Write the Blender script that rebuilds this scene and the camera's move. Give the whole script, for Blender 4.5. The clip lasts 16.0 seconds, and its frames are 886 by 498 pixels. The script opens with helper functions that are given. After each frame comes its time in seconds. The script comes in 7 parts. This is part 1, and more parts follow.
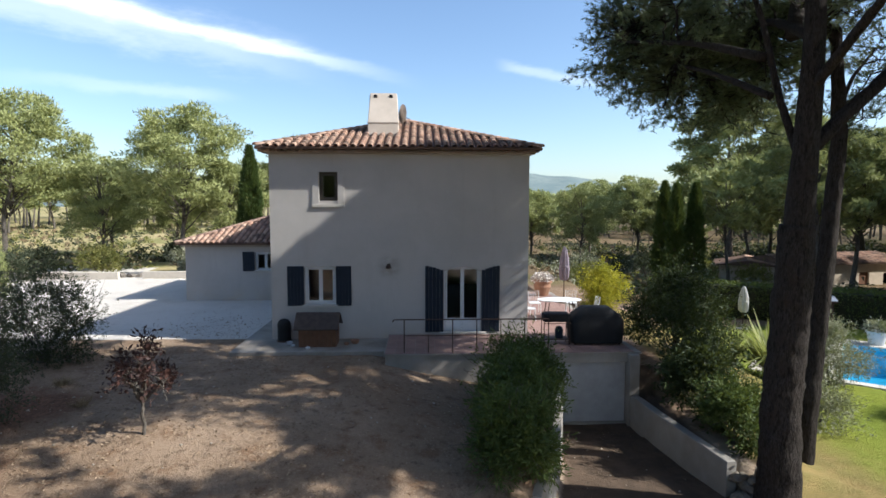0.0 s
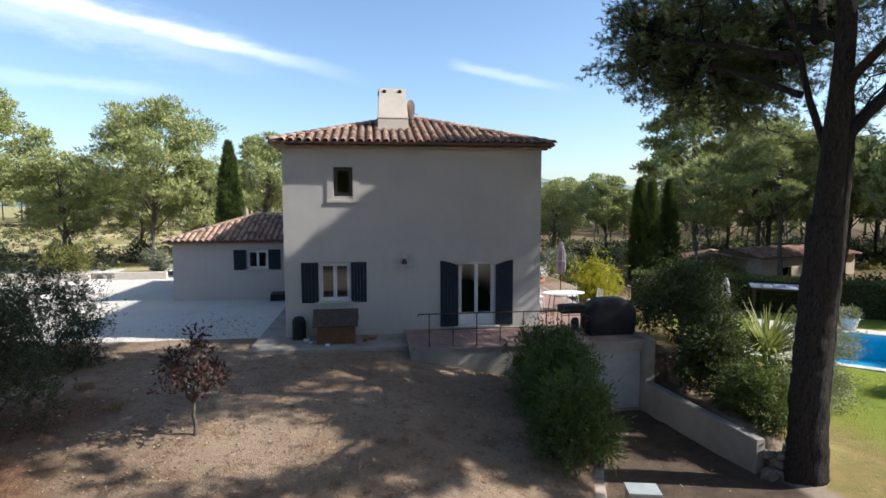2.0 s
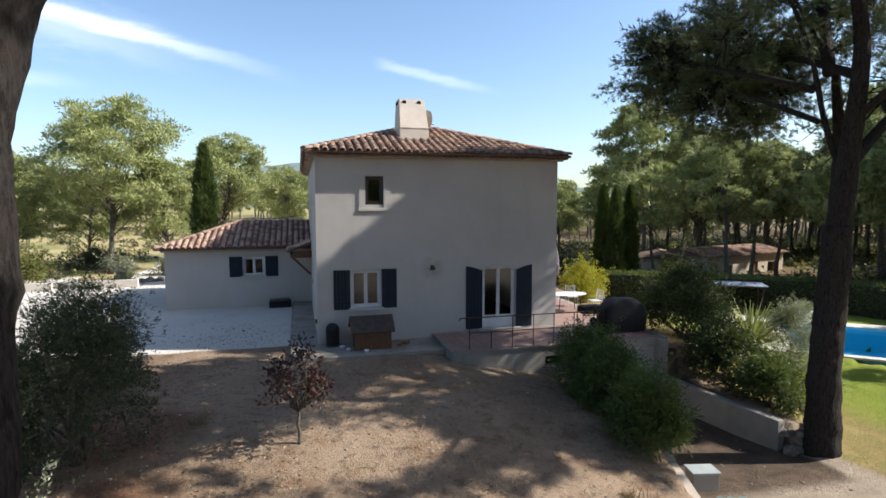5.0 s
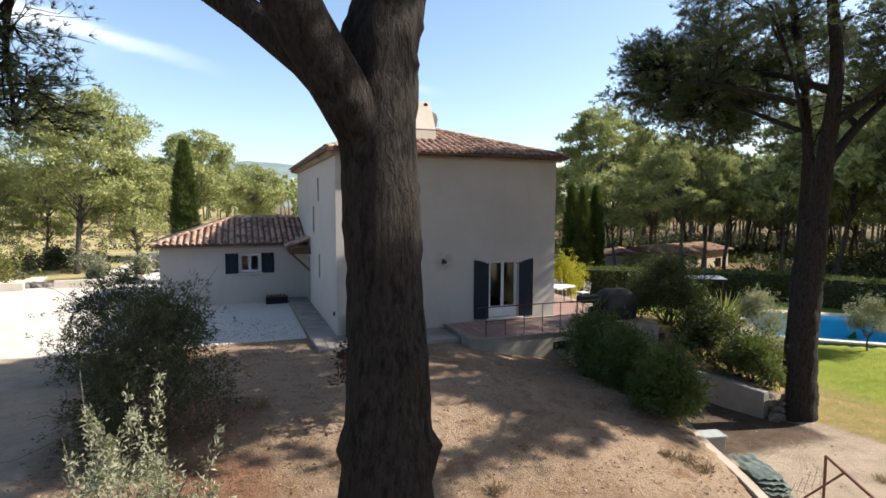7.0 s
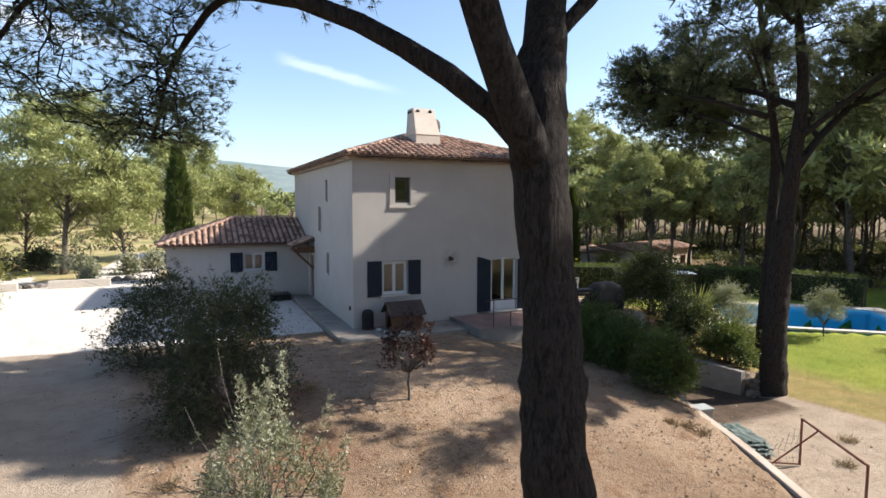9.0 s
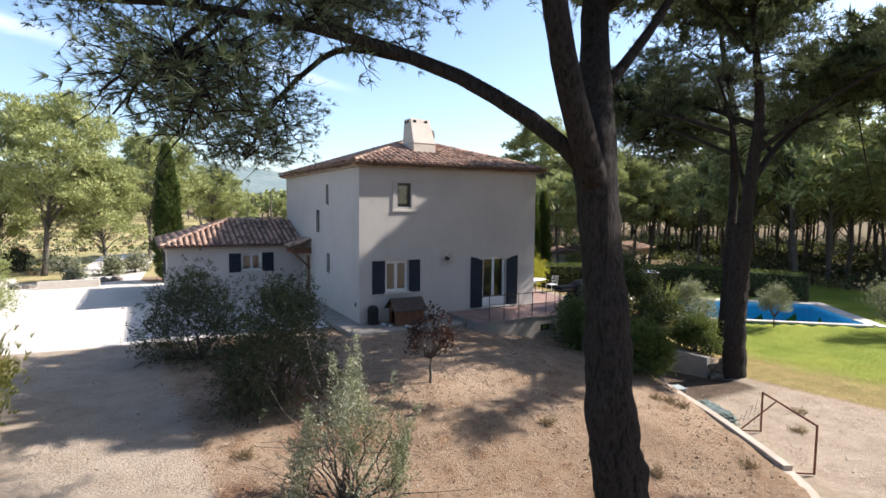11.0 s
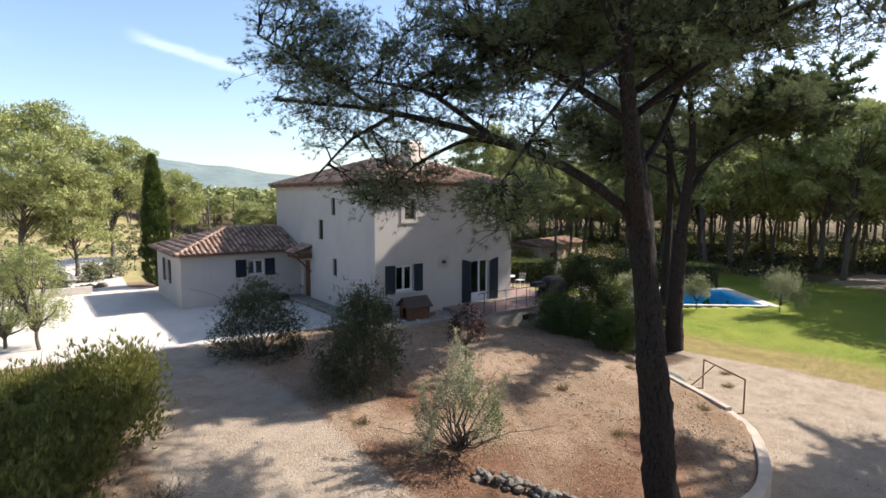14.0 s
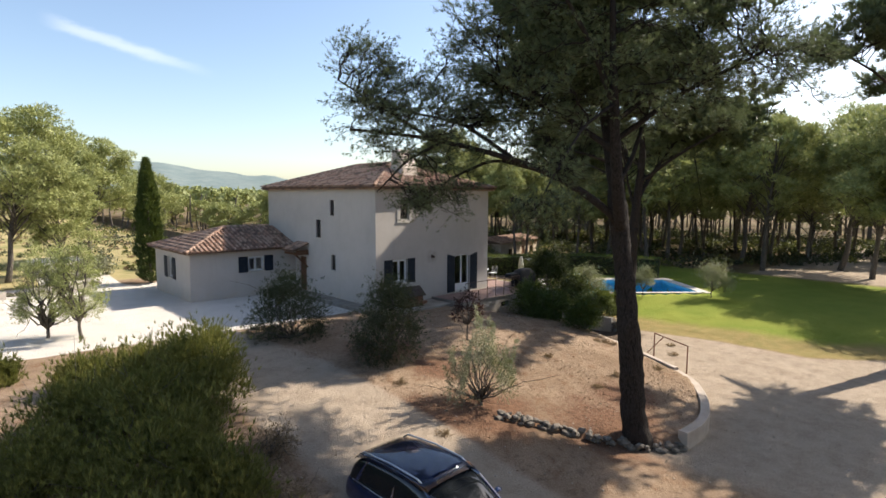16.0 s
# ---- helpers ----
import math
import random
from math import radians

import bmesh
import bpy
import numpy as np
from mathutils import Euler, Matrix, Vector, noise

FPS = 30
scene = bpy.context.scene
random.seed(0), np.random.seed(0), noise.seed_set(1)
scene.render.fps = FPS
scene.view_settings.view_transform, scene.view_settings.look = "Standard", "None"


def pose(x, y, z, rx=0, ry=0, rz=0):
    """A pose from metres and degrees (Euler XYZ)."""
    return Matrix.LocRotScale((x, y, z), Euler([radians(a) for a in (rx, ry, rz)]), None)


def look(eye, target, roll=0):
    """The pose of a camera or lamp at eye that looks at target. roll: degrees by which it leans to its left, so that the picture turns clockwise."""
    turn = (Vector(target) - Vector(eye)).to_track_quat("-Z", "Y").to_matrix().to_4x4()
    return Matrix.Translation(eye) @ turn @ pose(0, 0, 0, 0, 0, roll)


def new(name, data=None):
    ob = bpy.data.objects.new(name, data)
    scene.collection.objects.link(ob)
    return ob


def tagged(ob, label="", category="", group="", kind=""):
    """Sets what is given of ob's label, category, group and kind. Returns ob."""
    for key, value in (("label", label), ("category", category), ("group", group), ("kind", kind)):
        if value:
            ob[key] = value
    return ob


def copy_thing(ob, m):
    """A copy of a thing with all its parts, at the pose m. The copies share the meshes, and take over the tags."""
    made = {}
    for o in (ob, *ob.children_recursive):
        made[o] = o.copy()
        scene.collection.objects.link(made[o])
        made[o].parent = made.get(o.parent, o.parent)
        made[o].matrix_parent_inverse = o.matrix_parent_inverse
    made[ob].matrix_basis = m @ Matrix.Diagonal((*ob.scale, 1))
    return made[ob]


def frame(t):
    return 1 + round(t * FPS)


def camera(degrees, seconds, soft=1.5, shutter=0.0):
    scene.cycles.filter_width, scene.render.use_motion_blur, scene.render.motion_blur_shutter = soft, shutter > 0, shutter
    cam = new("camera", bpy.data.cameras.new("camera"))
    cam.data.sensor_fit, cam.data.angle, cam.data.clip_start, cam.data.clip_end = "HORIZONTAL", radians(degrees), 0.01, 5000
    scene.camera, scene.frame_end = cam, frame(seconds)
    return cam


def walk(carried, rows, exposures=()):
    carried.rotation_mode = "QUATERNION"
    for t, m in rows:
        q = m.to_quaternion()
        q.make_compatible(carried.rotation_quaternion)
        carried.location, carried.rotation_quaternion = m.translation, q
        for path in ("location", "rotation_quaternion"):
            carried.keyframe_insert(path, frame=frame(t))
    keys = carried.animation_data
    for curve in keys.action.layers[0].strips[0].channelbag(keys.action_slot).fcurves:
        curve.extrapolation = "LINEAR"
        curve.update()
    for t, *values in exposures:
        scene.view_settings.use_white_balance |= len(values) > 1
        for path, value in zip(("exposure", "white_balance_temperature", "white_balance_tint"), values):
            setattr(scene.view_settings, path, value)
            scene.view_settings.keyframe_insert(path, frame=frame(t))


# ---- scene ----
cam = camera(78.0, 16.0, soft=1.6)
PATH = [
    (0, (-0.408, 0.04, 4.372), (-0.329, 2.032, 4.214), 0.1),
    (0.5, (-0.933, 0.056, 4.415), (-0.819, 2.046, 4.255), 0.1),
    (1, (-1.478, 0.044, 4.361), (-1.315, 2.03, 4.195), 0.0),
    (1.5, (-2.014, 0.054, 4.266), (-1.805, 2.036, 4.099), -0.0),
    (2, (-2.522, 0.078, 4.256), (-2.272, 2.055, 4.093), -0.1),
    (2.5, (-3.07, 0.081, 4.308), (-2.776, 2.053, 4.148), -0.1),
    (3, (-3.636, 0.089, 4.403), (-3.294, 2.053, 4.249), -0.1),
    (3.5, (-4.22, 0.062, 4.538), (-3.839, 2.02, 4.384), -0.0),
    (4, (-4.803, 0.021, 4.588), (-4.385, 1.97, 4.428), -0.1),
    (4.5, (-5.375, 0.004, 4.575), (-4.918, 1.944, 4.413), -0.1),
    (7, (-8.628, -0.336, 4.404), (-7.927, 1.531, 4.244), 0.2),
    (7.5, (-9.172, -0.529, 4.421), (-8.45, 1.33, 4.267), 0.3),
    (8, (-9.729, -0.712, 4.445), (-8.969, 1.132, 4.289), 0.3),
    (8.5, (-10.258, -0.936, 4.449), (-9.464, 0.893, 4.286), 0.2),
    (9, (-10.767, -1.09, 4.464), (-9.941, 0.725, 4.302), 0.2),
    (9.5, (-11.299, -1.293, 4.512), (-10.44, 0.506, 4.349), 0.2),
    (12, (-14.057, -2.414, 4.696), (-13.045, -0.696, 4.541), 0.5),
    (12.5, (-14.685, -2.583, 5.023), (-13.648, -0.881, 4.86), 0.3),
    (13, (-15.668, -2.791, 5.26), (-14.589, -1.118, 5.073), 0.1),
    (13.5, (-16.935, -3.104, 5.371), (-15.795, -1.472, 5.178), 0.1),
    (14, (-18.173, -3.404, 5.566), (-16.97, -1.817, 5.378), 0.2),
    (14.5, (-19.388, -3.708, 5.704), (-18.132, -2.163, 5.519), 0.3),
    (15, (-20.561, -4.056, 5.842), (-19.266, -2.543, 5.654), 0.4),
    (15.5, (-21.646, -4.442, 5.846), (-20.317, -2.96, 5.656), 0.3),
    (16, (-22.43, -4.814, 5.807), (-21.073, -3.359, 5.613), 0.3),
]
walk(cam, [(t, look(eye, target, roll)) for t, eye, target, roll in PATH], exposures=[(0, 0.84, 5850, 8), (4.5, 0.86, 5950, 8), (7, 1.08, 6400, 10), (9.5, 1.10, 6200, 12), (12.5, 1.2, 6050, 13), (16, 0.95, 6600, 11)])

# ---------------------------------------------------------------- light
SUN = Vector((7.65, -1.9, 6.55)).normalized()
world = bpy.data.worlds.new("sky")
scene.world = world
world.use_nodes = True
wn, wl = world.node_tree.nodes, world.node_tree.links
wn.clear()


def wnode(kind, **kw):
    n = wn.new(kind)
    for k, v in kw.items():
        n.inputs[k].default_value = v
    return n


sky = wn.new("ShaderNodeTexSky")
sky.sky_type, sky.sun_disc = "NISHITA", False
sky.sun_elevation = math.asin(SUN.z)
sky.sun_rotation = math.atan2(SUN.x, SUN.y)
sky.air_density, sky.dust_density, sky.ozone_density = 1.0, 1.1, 1.2
# high cirrus: long streaks of ice cloud, thin and wind-drawn
coord = wn.new("ShaderNodeTexCoord")


def streak(normal, along, width, start, stop, out0, out1, scale, gain):
    """A drawn-out streak along a great circle: brightest on its line, frayed by noise."""
    n = Vector(normal).normalized()
    a = Vector(along).normalized()
    d = wn.new("ShaderNodeVectorMath")
    d.operation = "DOT_PRODUCT"
    d.inputs[1].default_value = n
    wl.new(coord.outputs["Generated"], d.inputs[0])
    e = wn.new("ShaderNodeVectorMath")
    e.operation = "DOT_PRODUCT"
    e.inputs[1].default_value = a
    wl.new(coord.outputs["Generated"], e.inputs[0])
    m = wn.new("ShaderNodeMapping")
    m.inputs["Scale"].default_value = scale
    wl.new(coord.outputs["Generated"], m.inputs["Vector"])
    tex = wnode("ShaderNodeTexNoise", Scale=6.0, Detail=6.0, Roughness=0.6)
    wl.new(m.outputs[0], tex.inputs["Vector"])
    off = wn.new("ShaderNodeMath")
    off.operation = "MULTIPLY_ADD"
    wl.new(tex.outputs["Fac"], off.inputs[0])
    off.inputs[1].default_value = width * 1.6
    wl.new(d.outputs["Value"], off.inputs[2])
    ab = wn.new("ShaderNodeMath")
    ab.operation = "SUBTRACT"
    wl.new(off.outputs[0], ab.inputs[0])
    ab.inputs[1].default_value = width * 0.8
    ab2 = wn.new("ShaderNodeMath")
    ab2.operation = "ABSOLUTE"
    wl.new(ab.outputs[0], ab2.inputs[0])
    ramp = wn.new("ShaderNodeMapRange")
    ramp.interpolation_type = "SMOOTHERSTEP"
    wl.new(ab2.outputs[0], ramp.inputs["Value"])
    ramp.inputs["From Min"].default_value, ramp.inputs["From Max"].default_value = width, 0.0
    ends = wn.new("ShaderNodeMapRange")
    ends.interpolation_type = "SMOOTHSTEP"
    wl.new(e.outputs["Value"], ends.inputs["Value"])
    ends.inputs["From Min"].default_value, ends.inputs["From Max"].default_value = start, stop
    mul = wn.new("ShaderNodeMath")
    mul.operation = "MULTIPLY"
    wl.new(ramp.outputs[0], mul.inputs[0])
    wl.new(ends.outputs[0], mul.inputs[1])
    tail = wn.new("ShaderNodeMapRange")
    tail.interpolation_type = "SMOOTHSTEP"
    wl.new(e.outputs["Value"], tail.inputs["Value"])
    tail.inputs["From Min"].default_value, tail.inputs["From Max"].default_value = out1, out0
    mul2 = wn.new("ShaderNodeMath")
    mul2.operation = "MULTIPLY"
    wl.new(mul.outputs[0], mul2.inputs[0])
    wl.new(tail.outputs[0], mul2.inputs[1])
    mul = mul2
    fin = wn.new("ShaderNodeMath")
    fin.operation = "MULTIPLY"
    wl.new(mul.outputs[0], fin.inputs[0])
    fin.inputs[1].default_value = gain
    return fin


SKY_STRENGTH = 0.114
back = wn.new("ShaderNodeBackground")
wl.new(sky.outputs[0], back.inputs["Color"])
back.inputs["Strength"].default_value = SKY_STRENGTH
cloud = wnode("ShaderNodeBackground", Color=(1.0, 0.98, 0.95, 1), Strength=0.95)
wmix = wn.new("ShaderNodeMixShader")
CIRRUS = [
    ((-0.218, 0.207, -0.953), (-1, 0, 0), 0.020, -0.02, 0.30, 0.6, 0.9, (1.5, 3.0, 6.0), 0.5),
    ((-0.206, 0.200, -0.958), (-1, 0, 0), 0.055, 0.10, 0.42, 0.6, 0.9, (1.2, 2.0, 5.0), 0.30),
    ((-0.165, 0.262, -0.950), (-1, 0, 0), 0.014, -0.36, -0.24, -0.17, -0.12, (2.0, 3.0, 6.0), 0.22),
    ((-0.084, 0.159, -0.984), (-1, 0, 0), 0.016, 0.28, 0.38, 0.45, 0.65, (2.0, 3.0, 6.0), 0.16),
]
total = None
for c in CIRRUS:
    f = streak(*c)
    if total is None:
        total = f
    else:
        ad = wn.new("ShaderNodeMath")
        ad.operation, ad.use_clamp = "ADD", True
        wl.new(total.outputs[0], ad.inputs[0])
        wl.new(f.outputs[0], ad.inputs[1])
        total = ad
wl.new(total.outputs[0], wmix.inputs[0])
wl.new(back.outputs[0], wmix.inputs[1])
wl.new(cloud.outputs[0], wmix.inputs[2])
wout = wn.new("ShaderNodeOutputWorld")
wl.new(wmix.outputs[0], wout.inputs[0])

sun = new("sun", bpy.data.lights.new("sun", "SUN"))
sun.data.energy, sun.data.angle, sun.data.color = 5.0, radians(0.55), (1.0, 0.93, 0.82)
sun.matrix_world = look(SUN * 60, (0, 0, 0))


# ---------------------------------------------------------------- materials
class Nodes:
    """A short hand for node materials."""

    def __init__(self, name):
        self.mat = bpy.data.materials.new(name)
        self.mat.use_nodes = True
        self.n, self.l = self.mat.node_tree.nodes, self.mat.node_tree.links
        self.bsdf = self.n["Principled BSDF"]
        self.bsdf.inputs["Specular IOR Level"].default_value = 0.3
        self.pos = None

    def where(self, kind="Object"):
        if self.pos is None:
            self.pos = self.n.new("ShaderNodeTexCoord")
        return self.pos.outputs[kind]

    def geo(self):
        g = self.n.new("ShaderNodeNewGeometry")
        return g.outputs["Position"]

    def noise(self, scale, detail=4, rough=0.6, vec=None, stretch=None):
        t = self.n.new("ShaderNodeTexNoise")
        t.inputs["Scale"].default_value, t.inputs["Detail"].default_value, t.inputs["Roughness"].default_value = scale, detail, rough
        v = vec if vec is not None else self.geo()
        if stretch:
            m = self.n.new("ShaderNodeMapping")
            m.inputs["Scale"].default_value = stretch
            self.l.new(v, m.inputs["Vector"])
            v = m.outputs[0]
        self.l.new(v, t.inputs["Vector"])
        return t.outputs["Fac"]

    def voronoi(self, scale, vec=None, feature="F1", out="Distance"):
        t = self.n.new("ShaderNodeTexVoronoi")
        t.feature = feature
        t.inputs["Scale"].default_value = scale
        self.l.new(vec if vec is not None else self.geo(), t.inputs["Vector"])
        return t.outputs[out]

    def ramp(self, fac, a, b, lo=0.0, hi=1.0, smooth=True):
        r = self.n.new("ShaderNodeMapRange")
        if smooth:
            r.interpolation_type = "SMOOTHSTEP"
        self.l.new(fac, r.inputs["Value"])
        r.inputs["From Min"].default_value, r.inputs["From Max"].default_value = a, b
        r.inputs["To Min"].default_value, r.inputs["To Max"].default_value = lo, hi
        return r.outputs[0]

    def mix(self, fac, a, b, mode="MIX"):
        m = self.n.new("ShaderNodeMix")
        m.data_type, m.blend_type = "RGBA", mode
        for sock, val in ((m.inputs["Factor"], fac), (m.inputs["A"], a), (m.inputs["B"], b)):
            if isinstance(val, (int, float)):
                sock.default_value = val
            elif isinstance(val, tuple):
                sock.default_value = (*val, 1)
            else:
                self.l.new(val, sock)
        return m.outputs["Result"]

    def math(self, op, a, b=0.0):
        m = self.n.new("ShaderNodeMath")
        m.operation = op
        for sock, val in ((m.inputs[0], a), (m.inputs[1], b)):
            if isinstance(val, (int, float)):
                sock.default_value = val
            else:
                self.l.new(val, sock)
        return m.outputs[0]

    def attr(self, name):
        a = self.n.new("ShaderNodeAttribute")
        a.attribute_name = name
        return a.outputs["Fac"]

    def island(self):
        return self.n.new("ShaderNodeNewGeometry").outputs["Random Per Island"]

    def obrand(self):
        return self.n.new("ShaderNodeObjectInfo").outputs["Random"]

    def color(self, c):
        if isinstance(c, tuple):
            self.bsdf.inputs["Base Color"].default_value = (*c, 1)
        else:
            self.l.new(c, self.bsdf.inputs["Base Color"])
        return self

    def set(self, rough=0.8, metal=0.0, spec=0.3):
        self.bsdf.inputs["Roughness"].default_value = rough
        self.bsdf.inputs["Metallic"].default_value = metal
        self.bsdf.inputs["Specular IOR Level"].default_value = spec
        return self

    def bump(self, height, strength=0.3, dist=0.02):
        b = self.n.new("ShaderNodeBump")
        b.inputs["Strength"].default_value, b.inputs["Distance"].default_value = strength, dist
        self.l.new(height, b.inputs["Height"])
        self.l.new(b.outputs[0], self.bsdf.inputs["Normal"])
        return self


def render_plaster():
    m = Nodes("lime_render")
    big = m.noise(0.5, 5, 0.65)
    streaks = m.noise(1.0, 5, 0.7, stretch=(2.2, 2.2, 0.25))
    fine = m.noise(60, 4, 0.7)
    c = m.mix(m.ramp(big, 0.35, 0.7), (0.47, 0.432, 0.40), (0.42, 0.385, 0.352))
    c = m.mix(m.ramp(streaks, 0.52, 0.75, 0, 0.35), c, (0.385, 0.345, 0.31))
    sep = m.n.new("ShaderNodeSeparateXYZ")
    m.l.new(m.geo(), sep.inputs[0])
    splash = m.math("MULTIPLY", m.ramp(sep.outputs["Z"], 0.5, -0.2), m.ramp(m.noise(1.6, 5), 0.35, 0.65))
    c = m.mix(m.math("MULTIPLY", splash, 0.45), c, (0.46, 0.38, 0.29))
    c = m.mix(m.ramp(fine, 0.3, 0.7, 0, 0.10), c, (0.40, 0.36, 0.32))
    # soot round the lantern
    far = m.n.new("ShaderNodeVectorMath")
    far.operation = "DISTANCE"
    m.l.new(m.geo(), far.inputs[0])
    far.inputs[1].default_value = (-1.5, 18.57, 2.3)
    soot = m.math("MULTIPLY", m.ramp(far.outputs["Value"], 0.55, 0.1), m.ramp(m.noise(3.0, 5), 0.3, 0.6))
    c = m.mix(m.math("MULTIPLY", soot, 0.5), c, (0.22, 0.19, 0.15))
    return m.color(c).set(0.92, 0, 0.15).bump(fine, 0.35, 0.006).mat


def simple(name, a, b, scale=3.0, rough=0.8, metal=0.0, spec=0.3, fine=40.0, bump=0.15, vary=False):
    m = Nodes(name)
    c = m.mix(m.ramp(m.noise(scale, 5), 0.3, 0.7), a, b)
    f = m.noise(fine, 4)
    c = m.mix(m.ramp(f, 0.35, 0.75, 0, 0.25), c, tuple(v * 0.6 for v in a))
    if vary:
        c = m.mix(m.ramp(m.obrand(), 0, 1, 0, 0.5), c, tuple(v * 0.55 for v in a))
    m.color(c).set(rough, metal, spec)
    if bump:
        m.bump(f, bump, 0.01)
    return m.mat


def tile_mat(name, per_island):
    m = Nodes(name)
    r = m.island() if per_island else m.obrand()
    a = m.mix(m.ramp(r, 0.0, 0.55), (0.37, 0.215, 0.15), (0.45, 0.30, 0.22))
    a = m.mix(m.ramp(r, 0.55, 1.0), a, (0.24, 0.14, 0.10))
    lichen = m.noise(2.2, 6, 0.7)
    a = m.mix(m.ramp(lichen, 0.46, 0.62, 0, 0.85), a, (0.10, 0.078, 0.064))
    a = m.mix(m.ramp(m.noise(14, 5, 0.7), 0.55, 0.75, 0, 0.5), a, (0.50, 0.42, 0.34))
    f = m.noise(45, 5)
    return m.color(a).set(0.88, 0, 0.2).bump(f, 0.4, 0.01).mat


def leaf_mat(name, a, b, c, trans=0.35, rough=0.55, glow=(0.30, 0.34, 0.05)):
    """Foliage: each leaf its own tone, dimmer patches across the crown, light passing through the blade."""
    m = Nodes(name)
    r = m.island()
    col = m.mix(m.ramp(r, 0.0, 1.0), a, b)
    col = m.mix(m.ramp(m.noise(0.9, 4), 0.42, 0.66, 0, 0.8), col, c)
    m.color(col).set(rough, 0, 0.25)
    t = m.n.new("ShaderNodeBsdfTranslucent")
    tint = m.mix(0.5, col, glow, "MIX")
    m.l.new(tint, t.inputs["Color"])
    mx = m.n.new("ShaderNodeMixShader")
    mx.inputs[0].default_value = trans
    m.l.new(m.bsdf.outputs[0], mx.inputs[1])
    m.l.new(t.outputs[0], mx.inputs[2])
    m.l.new(mx.outputs[0], m.n["Material Output"].inputs["Surface"])
    return m.mat


def bark_mat(name, a, b, c):
    """Scaly bark: narrow upright plates of uneven tone with dark furrows, mottled by lichen and weather."""
    m = Nodes(name)
    tall = m_stretch(m, (1.0, 1.0, 0.28))
    furrow = m.noise(15, 7, 0.72, vec=tall)
    plate = m.noise(34, 5, 0.7, vec=tall)
    fine = m.noise(90, 4, 0.7)
    patch = m.noise(3.2, 5, 0.7)
    col = m.mix(m.ramp(plate, 0.35, 0.65), a, b)
    col = m.mix(m.ramp(patch, 0.42, 0.66, 0, 0.75), col, c)
    col = m.mix(m.ramp(furrow, 0.50, 0.36, 0, 0.8), col, tuple(v * 0.5 for v in a))
    col = m.mix(m.ramp(fine, 0.55, 0.72, 0, 0.4), col, tuple(v * 1.5 for v in b))
    h = m.math("ADD", m.math("MULTIPLY", furrow, 1.0), m.math("MULTIPLY", plate, 0.45))
    return m.color(col).set(0.95, 0, 0.12).bump(h, 0.9, 0.07).mat


def m_stretch(m, s):
    mp = m.n.new("ShaderNodeMapping")
    mp.inputs["Scale"].default_value = s
    m.l.new(m.geo(), mp.inputs["Vector"])
    return mp.outputs[0]


